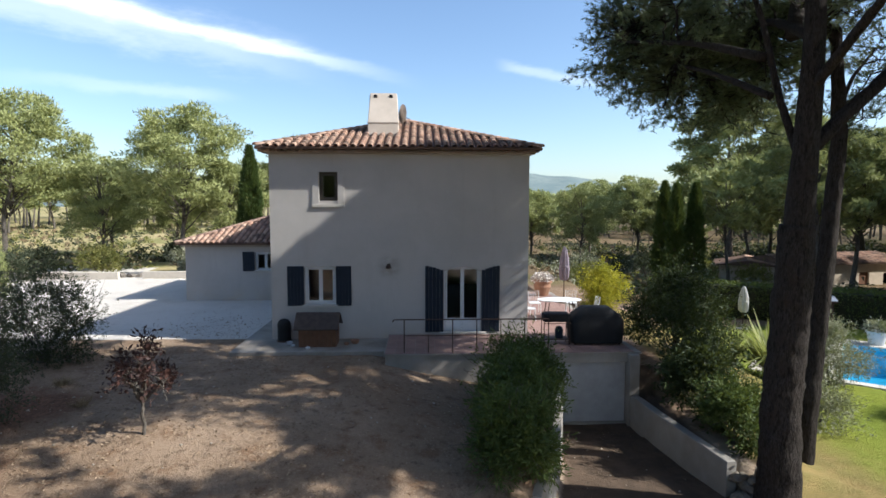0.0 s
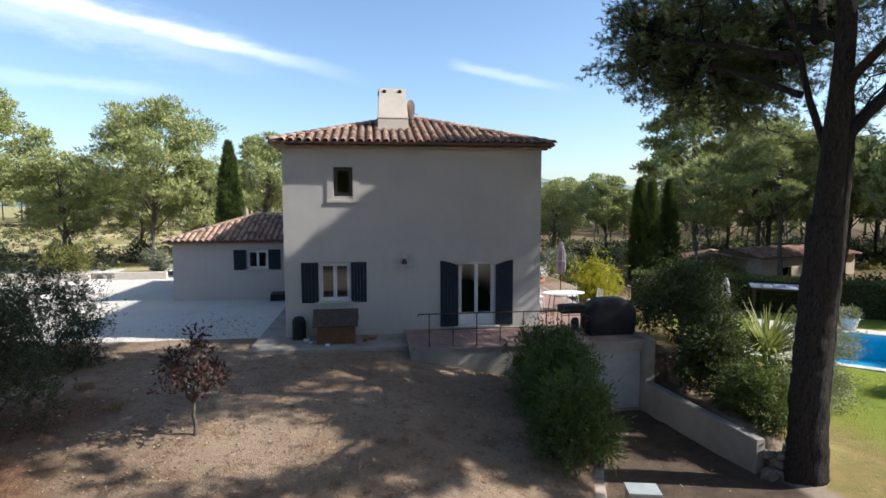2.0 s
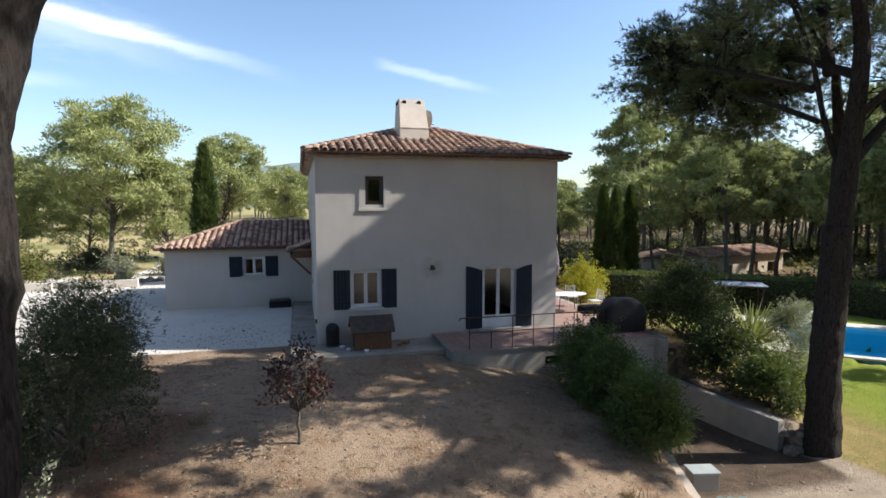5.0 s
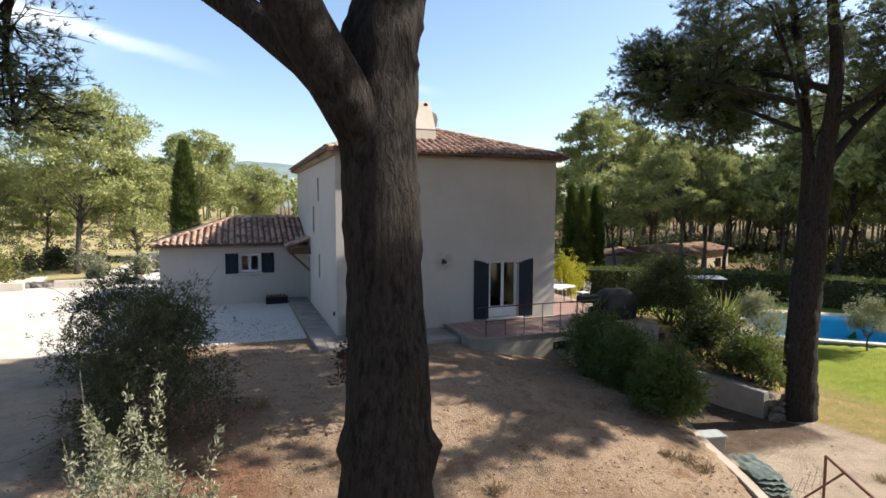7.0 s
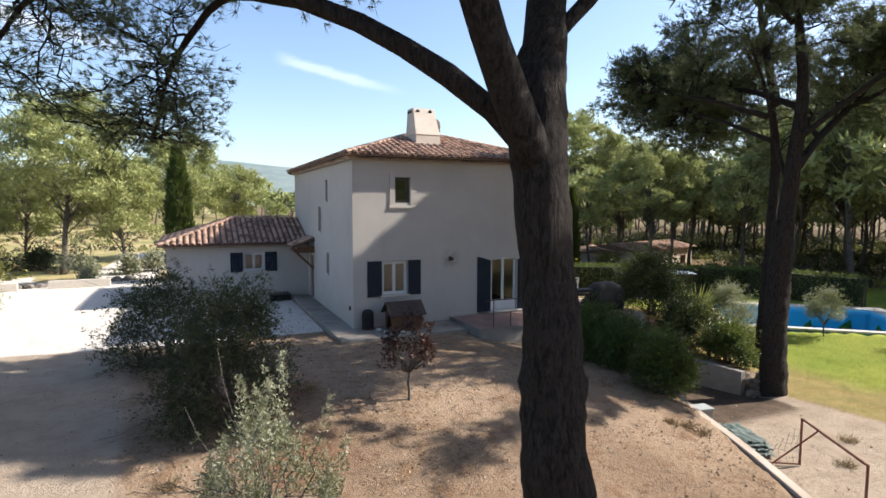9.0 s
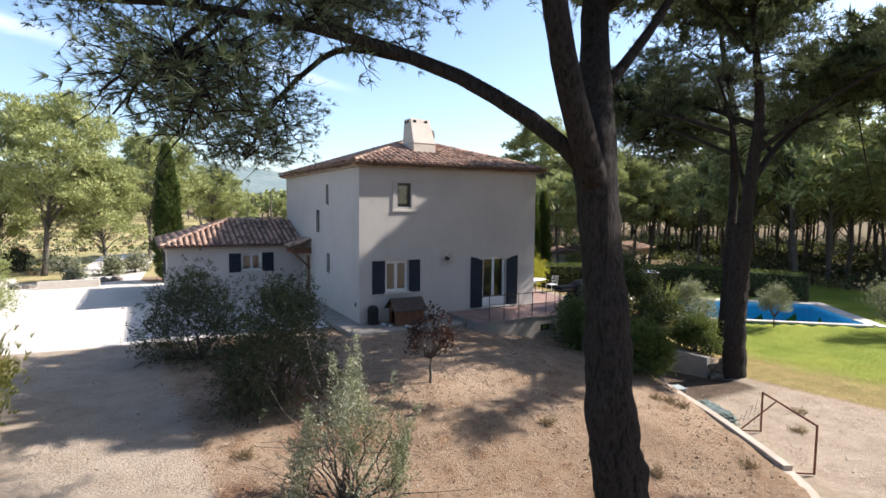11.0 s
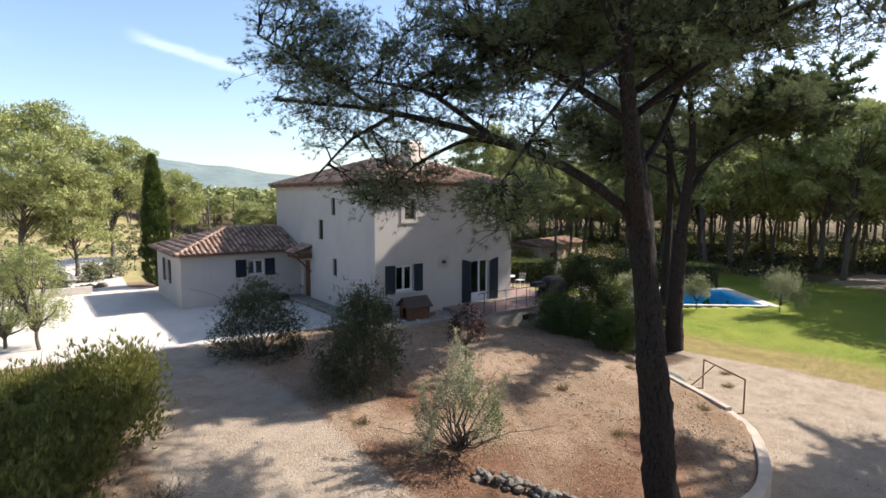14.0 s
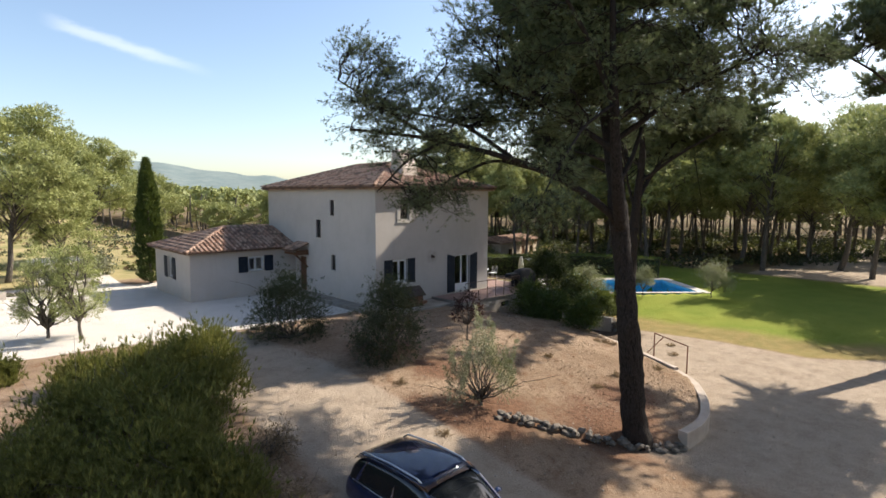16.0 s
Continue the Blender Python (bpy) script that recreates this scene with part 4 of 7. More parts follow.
# ---------------------------------------------------------------- terrace, slab, garage
slab = tagged(part("pavement", boxes((-6.35, X0 - 0.004, Y0 - 1.72, 27.28, -0.6, -0.16), (X0 - 0.004, -1.5, Y0 - 1.72, Y0 - 0.004, -0.6, -0.16), bevel=0.015), simple("dirty_concrete", (0.30, 0.268, 0.23), (0.19, 0.16, 0.125), scale=1.1, fine=26.0, bump=0.3)), "grey concrete apron round the foot of the house", "pavement", kind="structure")
TY = 16.0
terrace = thing("terrace", "raised red-tiled terrace on a rendered wall above a garage", "terrace", (-1.48, TY, -2.2))
under(part("retaining_wall", panel(bmesh.new(), "x", -1.48, 6.15, -2.4, -0.06, TY, 0.3, [(1.65, 2.35, -0.72, -0.38), (3.45, 5.80, -2.2, -0.33)]), CONCRETE, None, "stained cement retaining wall"), terrace)
under(part("side_wall", boxes((-1.48, -1.18, TY + 0.3, Y0 - 0.004, -1.2, -0.06)), CONCRETE), terrace)
under(part("side_wall", boxes((5.85, 6.15, TY + 0.3, 27.5, -2.4, -0.06)), CONCRETE), terrace)
under(part("deck", boxes((-1.52, 6.2, TY - 0.05, Y0 - 0.004, -0.055, -0.012), (X1 + 0.004, 6.2, Y0 - 0.004, 27.5, -0.055, -0.012)), CONCRETE), terrace)
under(part("garage_door", boxes((3.46, 5.79, TY + 0.12, TY + 0.16, -2.19, -0.34)), simple("grey_lacquer", (0.40, 0.40, 0.40), (0.34, 0.34, 0.34), rough=0.5), None, "plain pale grey garage door"), terrace)
under(part("pillar", boxes((5.80, 6.10, TY - 0.22, TY - 0.002, -2.3, -0.06), bevel=0.015), CONCRETE), terrace)
# added black board gives the vent opening its dark inside
under(part("vent_back", boxes((1.6, 2.4, TY + 0.301, TY + 0.32, -0.8, -0.3)), BLACK), terrace)


def deck_tiles():
    t = 0.30
    me = mesh_of("floor_tile", boxes((-t / 2 + 0.004, t / 2 - 0.004, -t / 2 + 0.004, t / 2 - 0.004, -0.012, 0.0)), PATIO)
    rng = random.Random(4)
    for i in range(25):
        for j in range(8):
            x, y = -1.35 + i * t, TY + 0.12 + j * t
            if x > 6.1 or y > Y0 - 0.16:
                continue
            o = new("floor_tile", me)
            o.matrix_basis = pose(x, y, rng.uniform(-0.001, 0.001))
            under(o, terrace)
    bm = bmesh.new()
    for i in range(9):
        for j in range(30):
            x, y = 3.42 + i * t, TY + 0.12 + (j + 8.2) * t
            if y > Y0 and y < 27.3 and x < 6.1:
                box(bm, x - t / 2 + 0.004, x + t / 2 - 0.004, y - t / 2 + 0.004, y + t / 2 - 0.004, -0.012, 0)
    o = part("tile_field", bm, PATIO)
    tagged(o, kind="stuff")
    under(o, terrace)


def railing():
    r = thing("terrace_railing", "thin rusty steel railing along the terrace edge", "railing", (-1.2, TY + 0.06, 0))
    xs = [-0.92, -0.2, 0.52, 1.24, 1.96, 2.68, 3.4]
    for k, x in enumerate(xs):
        part("post", tube(bmesh.new(), [(x + 1.2, 0, -0.02), (x + 1.2, 0, 0.55 if k == 1 else 1.0)], 0.016, 6), METAL, r)
    part("top_rail", tube(bmesh.new(), [(-0.06, 0, 0.93), (-0.03, 0, 0.99), (0.05, 0, 1.0), (4.6, 0, 1.0)], 0.019, 8), METAL, r)
    part("mid_rail", tube(bmesh.new(), [(0.28, 0, 0.52), (4.6, 0, 0.52)], 0.012, 6), METAL, r)


railing()
late.append(("call", deck_tiles, None))


def chain_wall(name, line, z_top, z_bot, thick, mat, label, category, bevel=0.02):
    """A low wall that follows a bent line."""
    bm = bmesh.new()
    pts = [Vector((x, y, 0)) for x, y in line]
    fine = []
    for a, b in zip(pts, pts[1:]):
        n = max(1, int((b - a).length / 0.35))
        fine += [a + (b - a) * (k / n) for k in range(n)]
    fine.append(pts[-1])
    for _ in range(3):
        fine = [fine[0]] + [(fine[k - 1] + fine[k] * 2 + fine[k + 1]) / 4 for k in range(1, len(fine) - 1)] + [fine[-1]]
    rows = []
    rng = random.Random(name)
    for k, p in enumerate(fine):
        d = (fine[min(k + 1, len(fine) - 1)] - fine[max(k - 1, 0)]).normalized()
        s = Vector((-d.y, d.x, 0)) * thick / 2
        t = k / (len(fine) - 1)
        zt = (z_top(t) if callable(z_top) else z_top) + rng.uniform(-0.006, 0.006)
        rows.append([bm.verts.new(q) for q in ((p - s).to_tuple()[:2] + (z_bot,), (p + s).to_tuple()[:2] + (z_bot,), (p + s).to_tuple()[:2] + (zt - bevel,), (p + s * 0.88).to_tuple()[:2] + (zt,), (p - s * 0.88).to_tuple()[:2] + (zt,), (p - s).to_tuple()[:2] + (zt - bevel,))])
    for a, b in zip(rows, rows[1:]):
        for k in range(6):
            bm.faces.new((a[k], a[(k + 1) % 6], b[(k + 1) % 6], b[k]))
    bm.faces.new(rows[0][::-1])
    bm.faces.new(rows[-1])
    ob = part(name, bm, mat)
    return tagged(ob, label, category)


chain_wall("kerb_wall", KERB_LOW, lambda t: -1.34 + 0.02 * t, -2.3, 0.30, KERB, "curved pale concrete kerb wall round the pine plateau", "retaining wall")
chain_wall("kerb_wall", KERB_HIGH, lambda t: -1.20 + 0.12 * t, -2.3, 0.22, KERB, "pale concrete kerb wall beside the drive", "retaining wall")
chain_wall("ramp_wall", RAMP_LEFT, lambda t: -1.05 + 0.5 * t, -2.6, 0.2, CONCRETE, "grey cement wall beside the garage ramp", "retaining wall")
chain_wall("ramp_wall", RAMP_RIGHT, lambda t: -1.28 - 0.02 * t, -2.6, 0.24, CONCRETE, "rendered retaining wall of the planted bed", "retaining wall")


# ---------------------------------------------------------------- plants
def sphere_dirs(rng, n):
    v = rng.normal(size=(n, 3))
    return v / np.linalg.norm(v, axis=1, keepdims=True)


def blades(points, dirs, rng, count, length, width, cone, flat=0.0):
    """Leaves or needles as slim triangles: `count` from each point, in a cone round its direction."""
    n = len(points)
    p = np.repeat(points, count, 0)
    d = np.repeat(dirs, count, 0) + rng.normal(size=(n * count, 3)) * cone
    d[:, 2] -= flat
    d /= np.linalg.norm(d, axis=1, keepdims=True)
    side = np.cross(d, rng.normal(size=d.shape))
    side /= np.linalg.norm(side, axis=1, keepdims=True) + 1e-9
    ln = length * rng.uniform(0.6, 1.25, (n * count, 1))
    a = p + side * width / 2
    b = p - side * width / 2
    c = p + d * ln
    return np.stack([a, b, c], 1).reshape(-1, 3), np.arange(n * count * 3).reshape(-1, 3)


def leaves(points, dirs, rng, count, length, width, cone, droop=0.2):
    """Broad leaves as lozenges of two triangles, folded a little along the midrib."""
    n = len(points) * count
    p = np.repeat(points, count, 0) + rng.normal(size=(n, 3)) * length * 0.4
    d = np.repeat(dirs, count, 0) + rng.normal(size=(n, 3)) * cone
    d[:, 2] -= droop
    d /= np.linalg.norm(d, axis=1, keepdims=True)
    side = np.cross(d, rng.normal(size=d.shape))
    side /= np.linalg.norm(side, axis=1, keepdims=True) + 1e-9
    ln = length * rng.uniform(0.6, 1.25, (n, 1))
    w = width * rng.uniform(0.7, 1.2, (n, 1))
    mid = p + d * ln * 0.5
    up = np.cross(side, d) * w * 0.18
    v = np.stack([p, mid + side * w / 2 + up, p + d * ln, mid - side * w / 2 + up], 1).reshape(-1, 3)
    i = np.arange(n)[:, None] * 4
    return v, np.concatenate([i + 0, i + 1, i + 2, i + 3], 1)


def limb(rng, start, end, sag, n=7, wob=0.08):
    """A crooked line from start to end, arched by sag."""
    s, e = np.array(start, float), np.array(end, float)
    t = np.linspace(0, 1, n)[:, None]
    p = s + (e - s) * t
    p[:, 2] += np.sin(np.pi * t[:, 0]) * sag
    span = np.linalg.norm(e - s)
    p[1:-1] += rng.normal(size=(n - 2, 3)) * wob * span * 0.35
    return p


def blend(path, n):
    """Resamples a path smoothly to n points."""
    path = np.asarray(path, float)
    d = np.r_[0, np.cumsum(np.linalg.norm(np.diff(path, axis=0), axis=1))]
    t = np.linspace(0, d[-1], n)
    out = np.stack([np.interp(t, d, path[:, k]) for k in range(3)], 1)
    for _ in range(2):
        out[1:-1] = (out[:-2] + out[1:-1] * 2 + out[2:]) / 4
    return out


def wood(name, pieces, mat, parent, sides=9, thin=5):
    """Tapered limbs in one mesh."""
    bm = bmesh.new()
    for path, r0, r1 in pieces:
        n = len(path)
        radii = [r0 + (r1 - r0) * (k / (n - 1)) ** 0.8 for k in range(n)]
        tube(bm, [tuple(p) for p in path], radii, sides if r0 > 0.09 else thin)
    return under(part(name, bm, mat, smooth=True), parent)


def fans(points, normals, rng, length, width, spread_n):
    """Flat fans of needles lying along the surface of a cushion, one triangle each."""
    n = len(points)
    nn = normals / np.linalg.norm(normals, axis=1, keepdims=True) + rng.normal(size=(n, 3)) * spread_n
    nn /= np.linalg.norm(nn, axis=1, keepdims=True)
    d = np.cross(nn, rng.normal(size=nn.shape))
    d /= np.linalg.norm(d, axis=1, keepdims=True) + 1e-9
    side = np.cross(nn, d)
    ln = length * rng.uniform(0.6, 1.3, (n, 1))
    w = width * rng.uniform(0.7, 1.2, (n, 1))
    v = np.stack([points - d * ln * 0.4 + side * w, points - d * ln * 0.4 - side * w, points + d * ln * 0.6], 1).reshape(-1, 3)
    return v, np.arange(n * 3).reshape(-1, 3)


def far_pine_meshes(seed, tall, spread_r, base, pad_count, per, blade, width, open_=0.0):
    """Meshes of a wild pine: leaning trunk, forked limbs and cushions of needles heaped to a dome."""
    rng = np.random.default_rng(seed)
    top = np.array([rng.normal() * 0.05 * tall, rng.normal() * 0.05 * tall, tall * 0.84])
    trunk = limb(rng, (0, 0, -0.3), top, 0.0, 9, 0.05)
    pieces = [(blend(trunk, 12), 0.014 * tall + 0.05, 0.04)]
    P, D = [], []
    for k in range(pad_count):
        rel = ((k + 0.5) / pad_count) ** 0.72
        f = base + (0.95 - base) * rel
        a = k * 2.4 + rng.uniform(-0.5, 0.5)
        reach = spread_r * math.sqrt(max(0.04, 1 - ((rel - 0.48) / 0.56) ** 2)) * rng.uniform(0.42, 0.86)
        i = min(0.98, f * 0.95) * 8
        root = trunk[int(i)] + (trunk[min(int(i) + 1, 8)] - trunk[int(i)]) * (i - int(i))
        c = np.array([root[0] + math.cos(a) * reach, root[1] + math.sin(a) * reach, f * tall])
        pieces.append((limb(rng, root - np.array([0, 0, 0.08 * tall]), c, 0.02 * tall, 6, 0.10), 0.03 + 0.005 * tall * (1 - f), 0.012))
        r = spread_r * rng.uniform(0.22, 0.36) * (1 - 0.3 * open_)
        for q in range(5):
            off = sphere_dirs(rng, 1)[0] * np.array([0.62, 0.62, 0.42]) * r * (q > 0)
            rr = r * rng.uniform(0.45, 0.62)
            d = sphere_dirs(rng, per // 5)
            d[:, 2] = np.where(rng.random(len(d)) < 0.72, np.abs(d[:, 2]), d[:, 2])
            P.append(c + off + d * rr * np.array([1.1, 1.1, 0.66]) * rng.uniform(0.5, 1.0, (len(d), 1)))
            D.append(d)
    P, D = np.concatenate(P), np.concatenate(D)
    D = D + np.array([0, 0, 0.25])
    v, f = blades(P, D, rng, 1, blade, width, 0.75)
    return pieces, v, f


def base_at(x, y, dz=0.0):
    return (x, y, height(x, y) + dz)


PINES = []
for seed, tall, sr, bs, pc, per, bl, wd, op in (
    (3, 11.0, 4.6, 0.40, 54, 520, 0.26, 0.086, 0), (8, 9.0, 3.5, 0.40, 44, 460, 0.24, 0.082, 0), (12, 12.0, 4.0, 0.42, 36, 420, 0.36, 0.11, 0.6), (21, 7.5, 3.3, 0.30, 40, 500, 0.23, 0.076, 0),
    (33, 10.0, 4.2, 0.36, 26, 170, 0.48, 0.19, 0), (34, 10.0, 3.6, 0.45, 24, 160, 0.48, 0.19, 0.3), (35, 9.0, 4.3, 0.34, 26, 170, 0.48, 0.19, 0),
):
    t = thing("pine_tree", "wild Aleppo pine with cushioned light green crown", "tree", (0, 0, 0), group="background pines")
    pieces, v, f = far_pine_meshes(seed, tall, sr, bs, pc, per, bl, wd, op)
    wood("trunk", pieces, BARK_GREY, t, 6, 3)
    soup("crown", v, f, PINE_HAZED, t)
    PINES.append((t, tall))
USED = set()


def plant_pine(kind, x, y, tall, turn):
    t, own = PINES[kind]
    k = tall / own
    m = pose(*base_at(x, y, -0.1), 0, 0, turn) @ Matrix.Diagonal((k, k, k, 1))
    if kind not in USED:
        USED.add(kind)
        t.matrix_world = m
        return t
    c = copy_thing(t, pose(0, 0, 0))
    c.matrix_basis = m
    return c


# the wood all round: rows of pines with the clearings that the place has; southern rows are added
wrng = random.Random(11)
NAMED = [
    (0, -19.0, 43.0, 11.7, 10), (3, -25.2, 44.0, 8.4, 80), (3, -15.6, 45.0, 8.2, 200), (1, -12.8, 51.5, 10.8, 140), (1, -6.8, 55.0, 8.4, 20),
    (0, -32.0, 42.0, 13.0, 120), (2, -36.5, 44.0, 11.5, 30), (0, -41.0, 40.0, 11.0, 210), (3, -22.5, 50.5, 7.6, 45), (3, -29.0, 52.0, 8.2, 145),
    (2, 26.05, 45.4, 15.6, 40), (0, 33.5, 47.0, 13.0, 250), (1, 40.0, 46.0, 11.5, 100), (2, 39.0, 33.0, 15.5, 10), (0, 41.0, 27.0, 15.0, 170), (2, 37.5, 22.5, 15.5, 90),
    (1, 43.0, 17.0, 15.5, 60), (2, 37.5, 13.0, 15.5, 240), (0, 44.0, 8.0, 16.0, 330), (2, 39.0, 4.5, 15.5, 130), (2, 25.6, 34.6, 11.5, 25), (2, 28.6, 35.6, 11.0, 205), (5, 32.2, 36.4, 10.5, 115), (5, 21.6, 38.4, 9.0, 300), (1, 36.0, 2.0, 13.0, 15), (0, 31.0, 1.0, 14.0, 75), (0, 28.0, -2.5, 14.0, 20), (2, 33.0, -6.0, 14.0, 160),
    (1, 22.0, 55.0, 8.8, 310), (3, 15.0, 52.0, 7.8, 10), (0, 9.0, 57.0, 7.4, 190), (3, 3.0, 60.0, 6.2, 75), (1, 18.0, 60.0, 8.6, 130), (3, 12.0, 62.0, 7.6, 220),
]
for row in NAMED:
    plant_pine(*row)
# the dense stand behind the pool hedge
STAND = [(x, y) for _, x, y, _, _ in NAMED]
while len(STAND) < len(NAMED) + 44:
    x, y = wrng.uniform(24, 66), wrng.uniform(-14, 56)
    front = (x - 12.5) * 6.5 + (y - 30.3) * 10.3
    if front < 30 or x < 29 - 0.25 * max(0, y - 24) or min(math.hypot(x - a, y - b) for a, b in STAND) < 3.9 or math.hypot(x - 30.5, (y - 41) * 1.3) < 8 or (29 < x < 50 and 31 < y < 41) or (x < 37 and 2 < y < 17):
        continue
    STAND.append((x, y))
    plant_pine(wrng.choice((2, 4, 5, 6, 5)), x, y, wrng.uniform(9.0, 12.5) * (1.22 if y < 30 else 1.0), wrng.uniform(0, 360))
for k in range(40):
    a = radians(90 + 60 * (k + wrng.random()) / 40)
    d = wrng.uniform(88, 125)
    plant_pine(wrng.choice((4, 5, 6)), -3 + d * math.cos(a), 12 + d * math.sin(a), wrng.uniform(7.0, 9.5) if a > radians(106) else wrng.uniform(5.2, 6.8), wrng.uniform(0, 360))
for k in range(66):
    a = radians(-40 + 130 * (k + wrng.random()) / 66)
    d = wrng.uniform(62, 98)
    plant_pine(wrng.choice((4, 5, 6, 5)), 0 + d * math.cos(a), 8 + d * math.sin(a), wrng.uniform(9.0, 13.0) if a < radians(48) else wrng.uniform(5.0, 6.8), wrng.uniform(0, 360))


# unseen pines added in the south to cut sky light on yard and facade
for k in range(34):
    plant_pine(wrng.choice((4, 5, 6)), wrng.uniform(-48, 16), wrng.uniform(-44, -21), wrng.uniform(12.0, 15.0), wrng.uniform(0, 360))


def near_pine(name, label, trunk, radii, limbs, tip_pads, seed, needle, slim, count, per, fine_pads=(), shade_pads=(), knobs=()):
    """A big pine close by: a barked trunk, named limbs, layered twigs and needle tufts."""
    rng = np.random.default_rng(seed)
    t = thing(name, label, "tree", trunk[0])
    bpy.context.view_layer.update()
    path = blend(trunk, 84)
    bm = bmesh.new()
    n, sides = len(path), 36
    zs = [p[2] for p in trunk]
    wide = [float(np.interp(p[2], zs, radii)) for p in path]
    tube(bm, [tuple(p) for p in path], wide, sides)
    for v in bm.verts:
        q = noise.noise(v.co * 2.2) * 0.11 + noise.noise(Vector((v.co.x * 8, v.co.y * 8, v.co.z * 3))) * 0.08 + abs(noise.noise(Vector((v.co.x * 17, v.co.y * 17, v.co.z * 7)))) * 0.12 - 0.04
        near = min(range(n), key=lambda i: (path[i][2] - v.co.z) ** 2)
        out = v.co - Vector(path[near])
        out.z = 0
        if out.length > 1e-3:
            for kz, turn, size in knobs:
                far = 1 - out.normalized().dot(Vector((math.cos(turn), math.sin(turn), 0)))
                q += size * math.exp(-((v.co.z - kz) / 0.09) ** 2 - far * 6)
            v.co += out * q
    under(part("trunk", bm, BARK, smooth=True), t)
    ends, fine = [], []
    for pts, ra, rb in limbs:
        p = blend(pts, 16)
        ends += [(p[k], p[k] - p[k - 1]) for k in range(4, 16)]
        b = tube(bmesh.new(), [tuple(q) for q in p], [ra + (rb - ra) * k / 15 for k in range(16)], 14)
        for v in b.verts:
            v.co += Vector((noise.noise(v.co * 7), noise.noise(v.co * 7 + Vector((9, 0, 0))), noise.noise(v.co * 6 + Vector((0, 9, 0))))) * ra * 0.16
        under(part("limb", b, BARK, smooth=True), t)
    tufts = []
    every = [(p, 0) for p in tip_pads] + [(p, 1) for p in fine_pads] + [(p, 2) for p in shade_pads]
    for (c, r, dens), grade in every:
        c = np.array(c)
        near = min(ends, key=lambda e: np.linalg.norm(e[0] - c))
        main = limb(rng, near[0], c, 0.14, 9, 0.10)
        fine.append((main, (0.036, 0.024, 0.045)[grade], (0.012, 0.008, 0.018)[grade]))
        along = main[-1] - main[4]
        along = along / (np.linalg.norm(along) + 1e-6) * np.array([1, 1, 0.5])
        P, D = [], []
        for j in range(int((9 + 9 * r) * max(0.7, dens) * (1.0, 1.25, 0.9)[grade])):
            d = along * 0.6 + sphere_dirs(rng, 1)[0] * np.array([0.95, 0.95, 0.36]) + np.array([0, 0, 0.16])
            d /= np.linalg.norm(d)
            span = r * rng.uniform(0.6, 1.3)
            start = main[rng.integers(4, 9)]
            tw = limb(rng, start, start + d * span, 0.05 * span, 4, 0.14)
            fine.append((tw, (0.011, 0.008, 0.014)[grade], 0.003))
            m = max(3, int(per * span * dens))
            s = (1 - 0.75 * rng.random(m) ** 1.3)[:, None] * 2.999
            i = np.clip(s.astype(int), 0, 2)[:, 0]
            q = tw[i] + (tw[i + 1] - tw[i]) * (s - i[:, None])
            way = tw[i + 1] - tw[i]
            P.append(q + rng.normal(size=(m, 3)) * 0.055)
            D.append(way / (np.linalg.norm(way, axis=1, keepdims=True) + 1e-6) + rng.normal(size=(m, 3)) * 0.3 + np.array([0, 0, 0.35]))
        P, D = np.concatenate(P), np.concatenate(D)
        if grade == 0:
            tufts.append(blades(P, D, rng, count, needle, slim, 0.55)[0])
        elif grade == 1:
            tufts.append(blades(P, D, rng, 15, 0.12, 0.009, 0.6)[0])
        else:
            tufts.append(blades(P, D, rng, 5, 0.38, 0.11, 0.9)[0])
    tagged(wood("twig", fine, BARK, t, 5, 3), kind="stuff")
    v = np.concatenate(tufts)
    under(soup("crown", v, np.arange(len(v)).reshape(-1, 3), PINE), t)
    return t


def cloud_pads(seed, centre, size, n, r, dens=1.0):
    """Centres of foliage pads filling a flattened dome."""
    rng = np.random.default_rng(seed)
    out = []
    while len(out) < n:
        d = rng.uniform(-1, 1, 3)
        if np.linalg.norm(d) < 1:
            out.append((tuple(np.array(centre) + d * np.array(size)), r * rng.uniform(0.7, 1.25), dens))
    return out


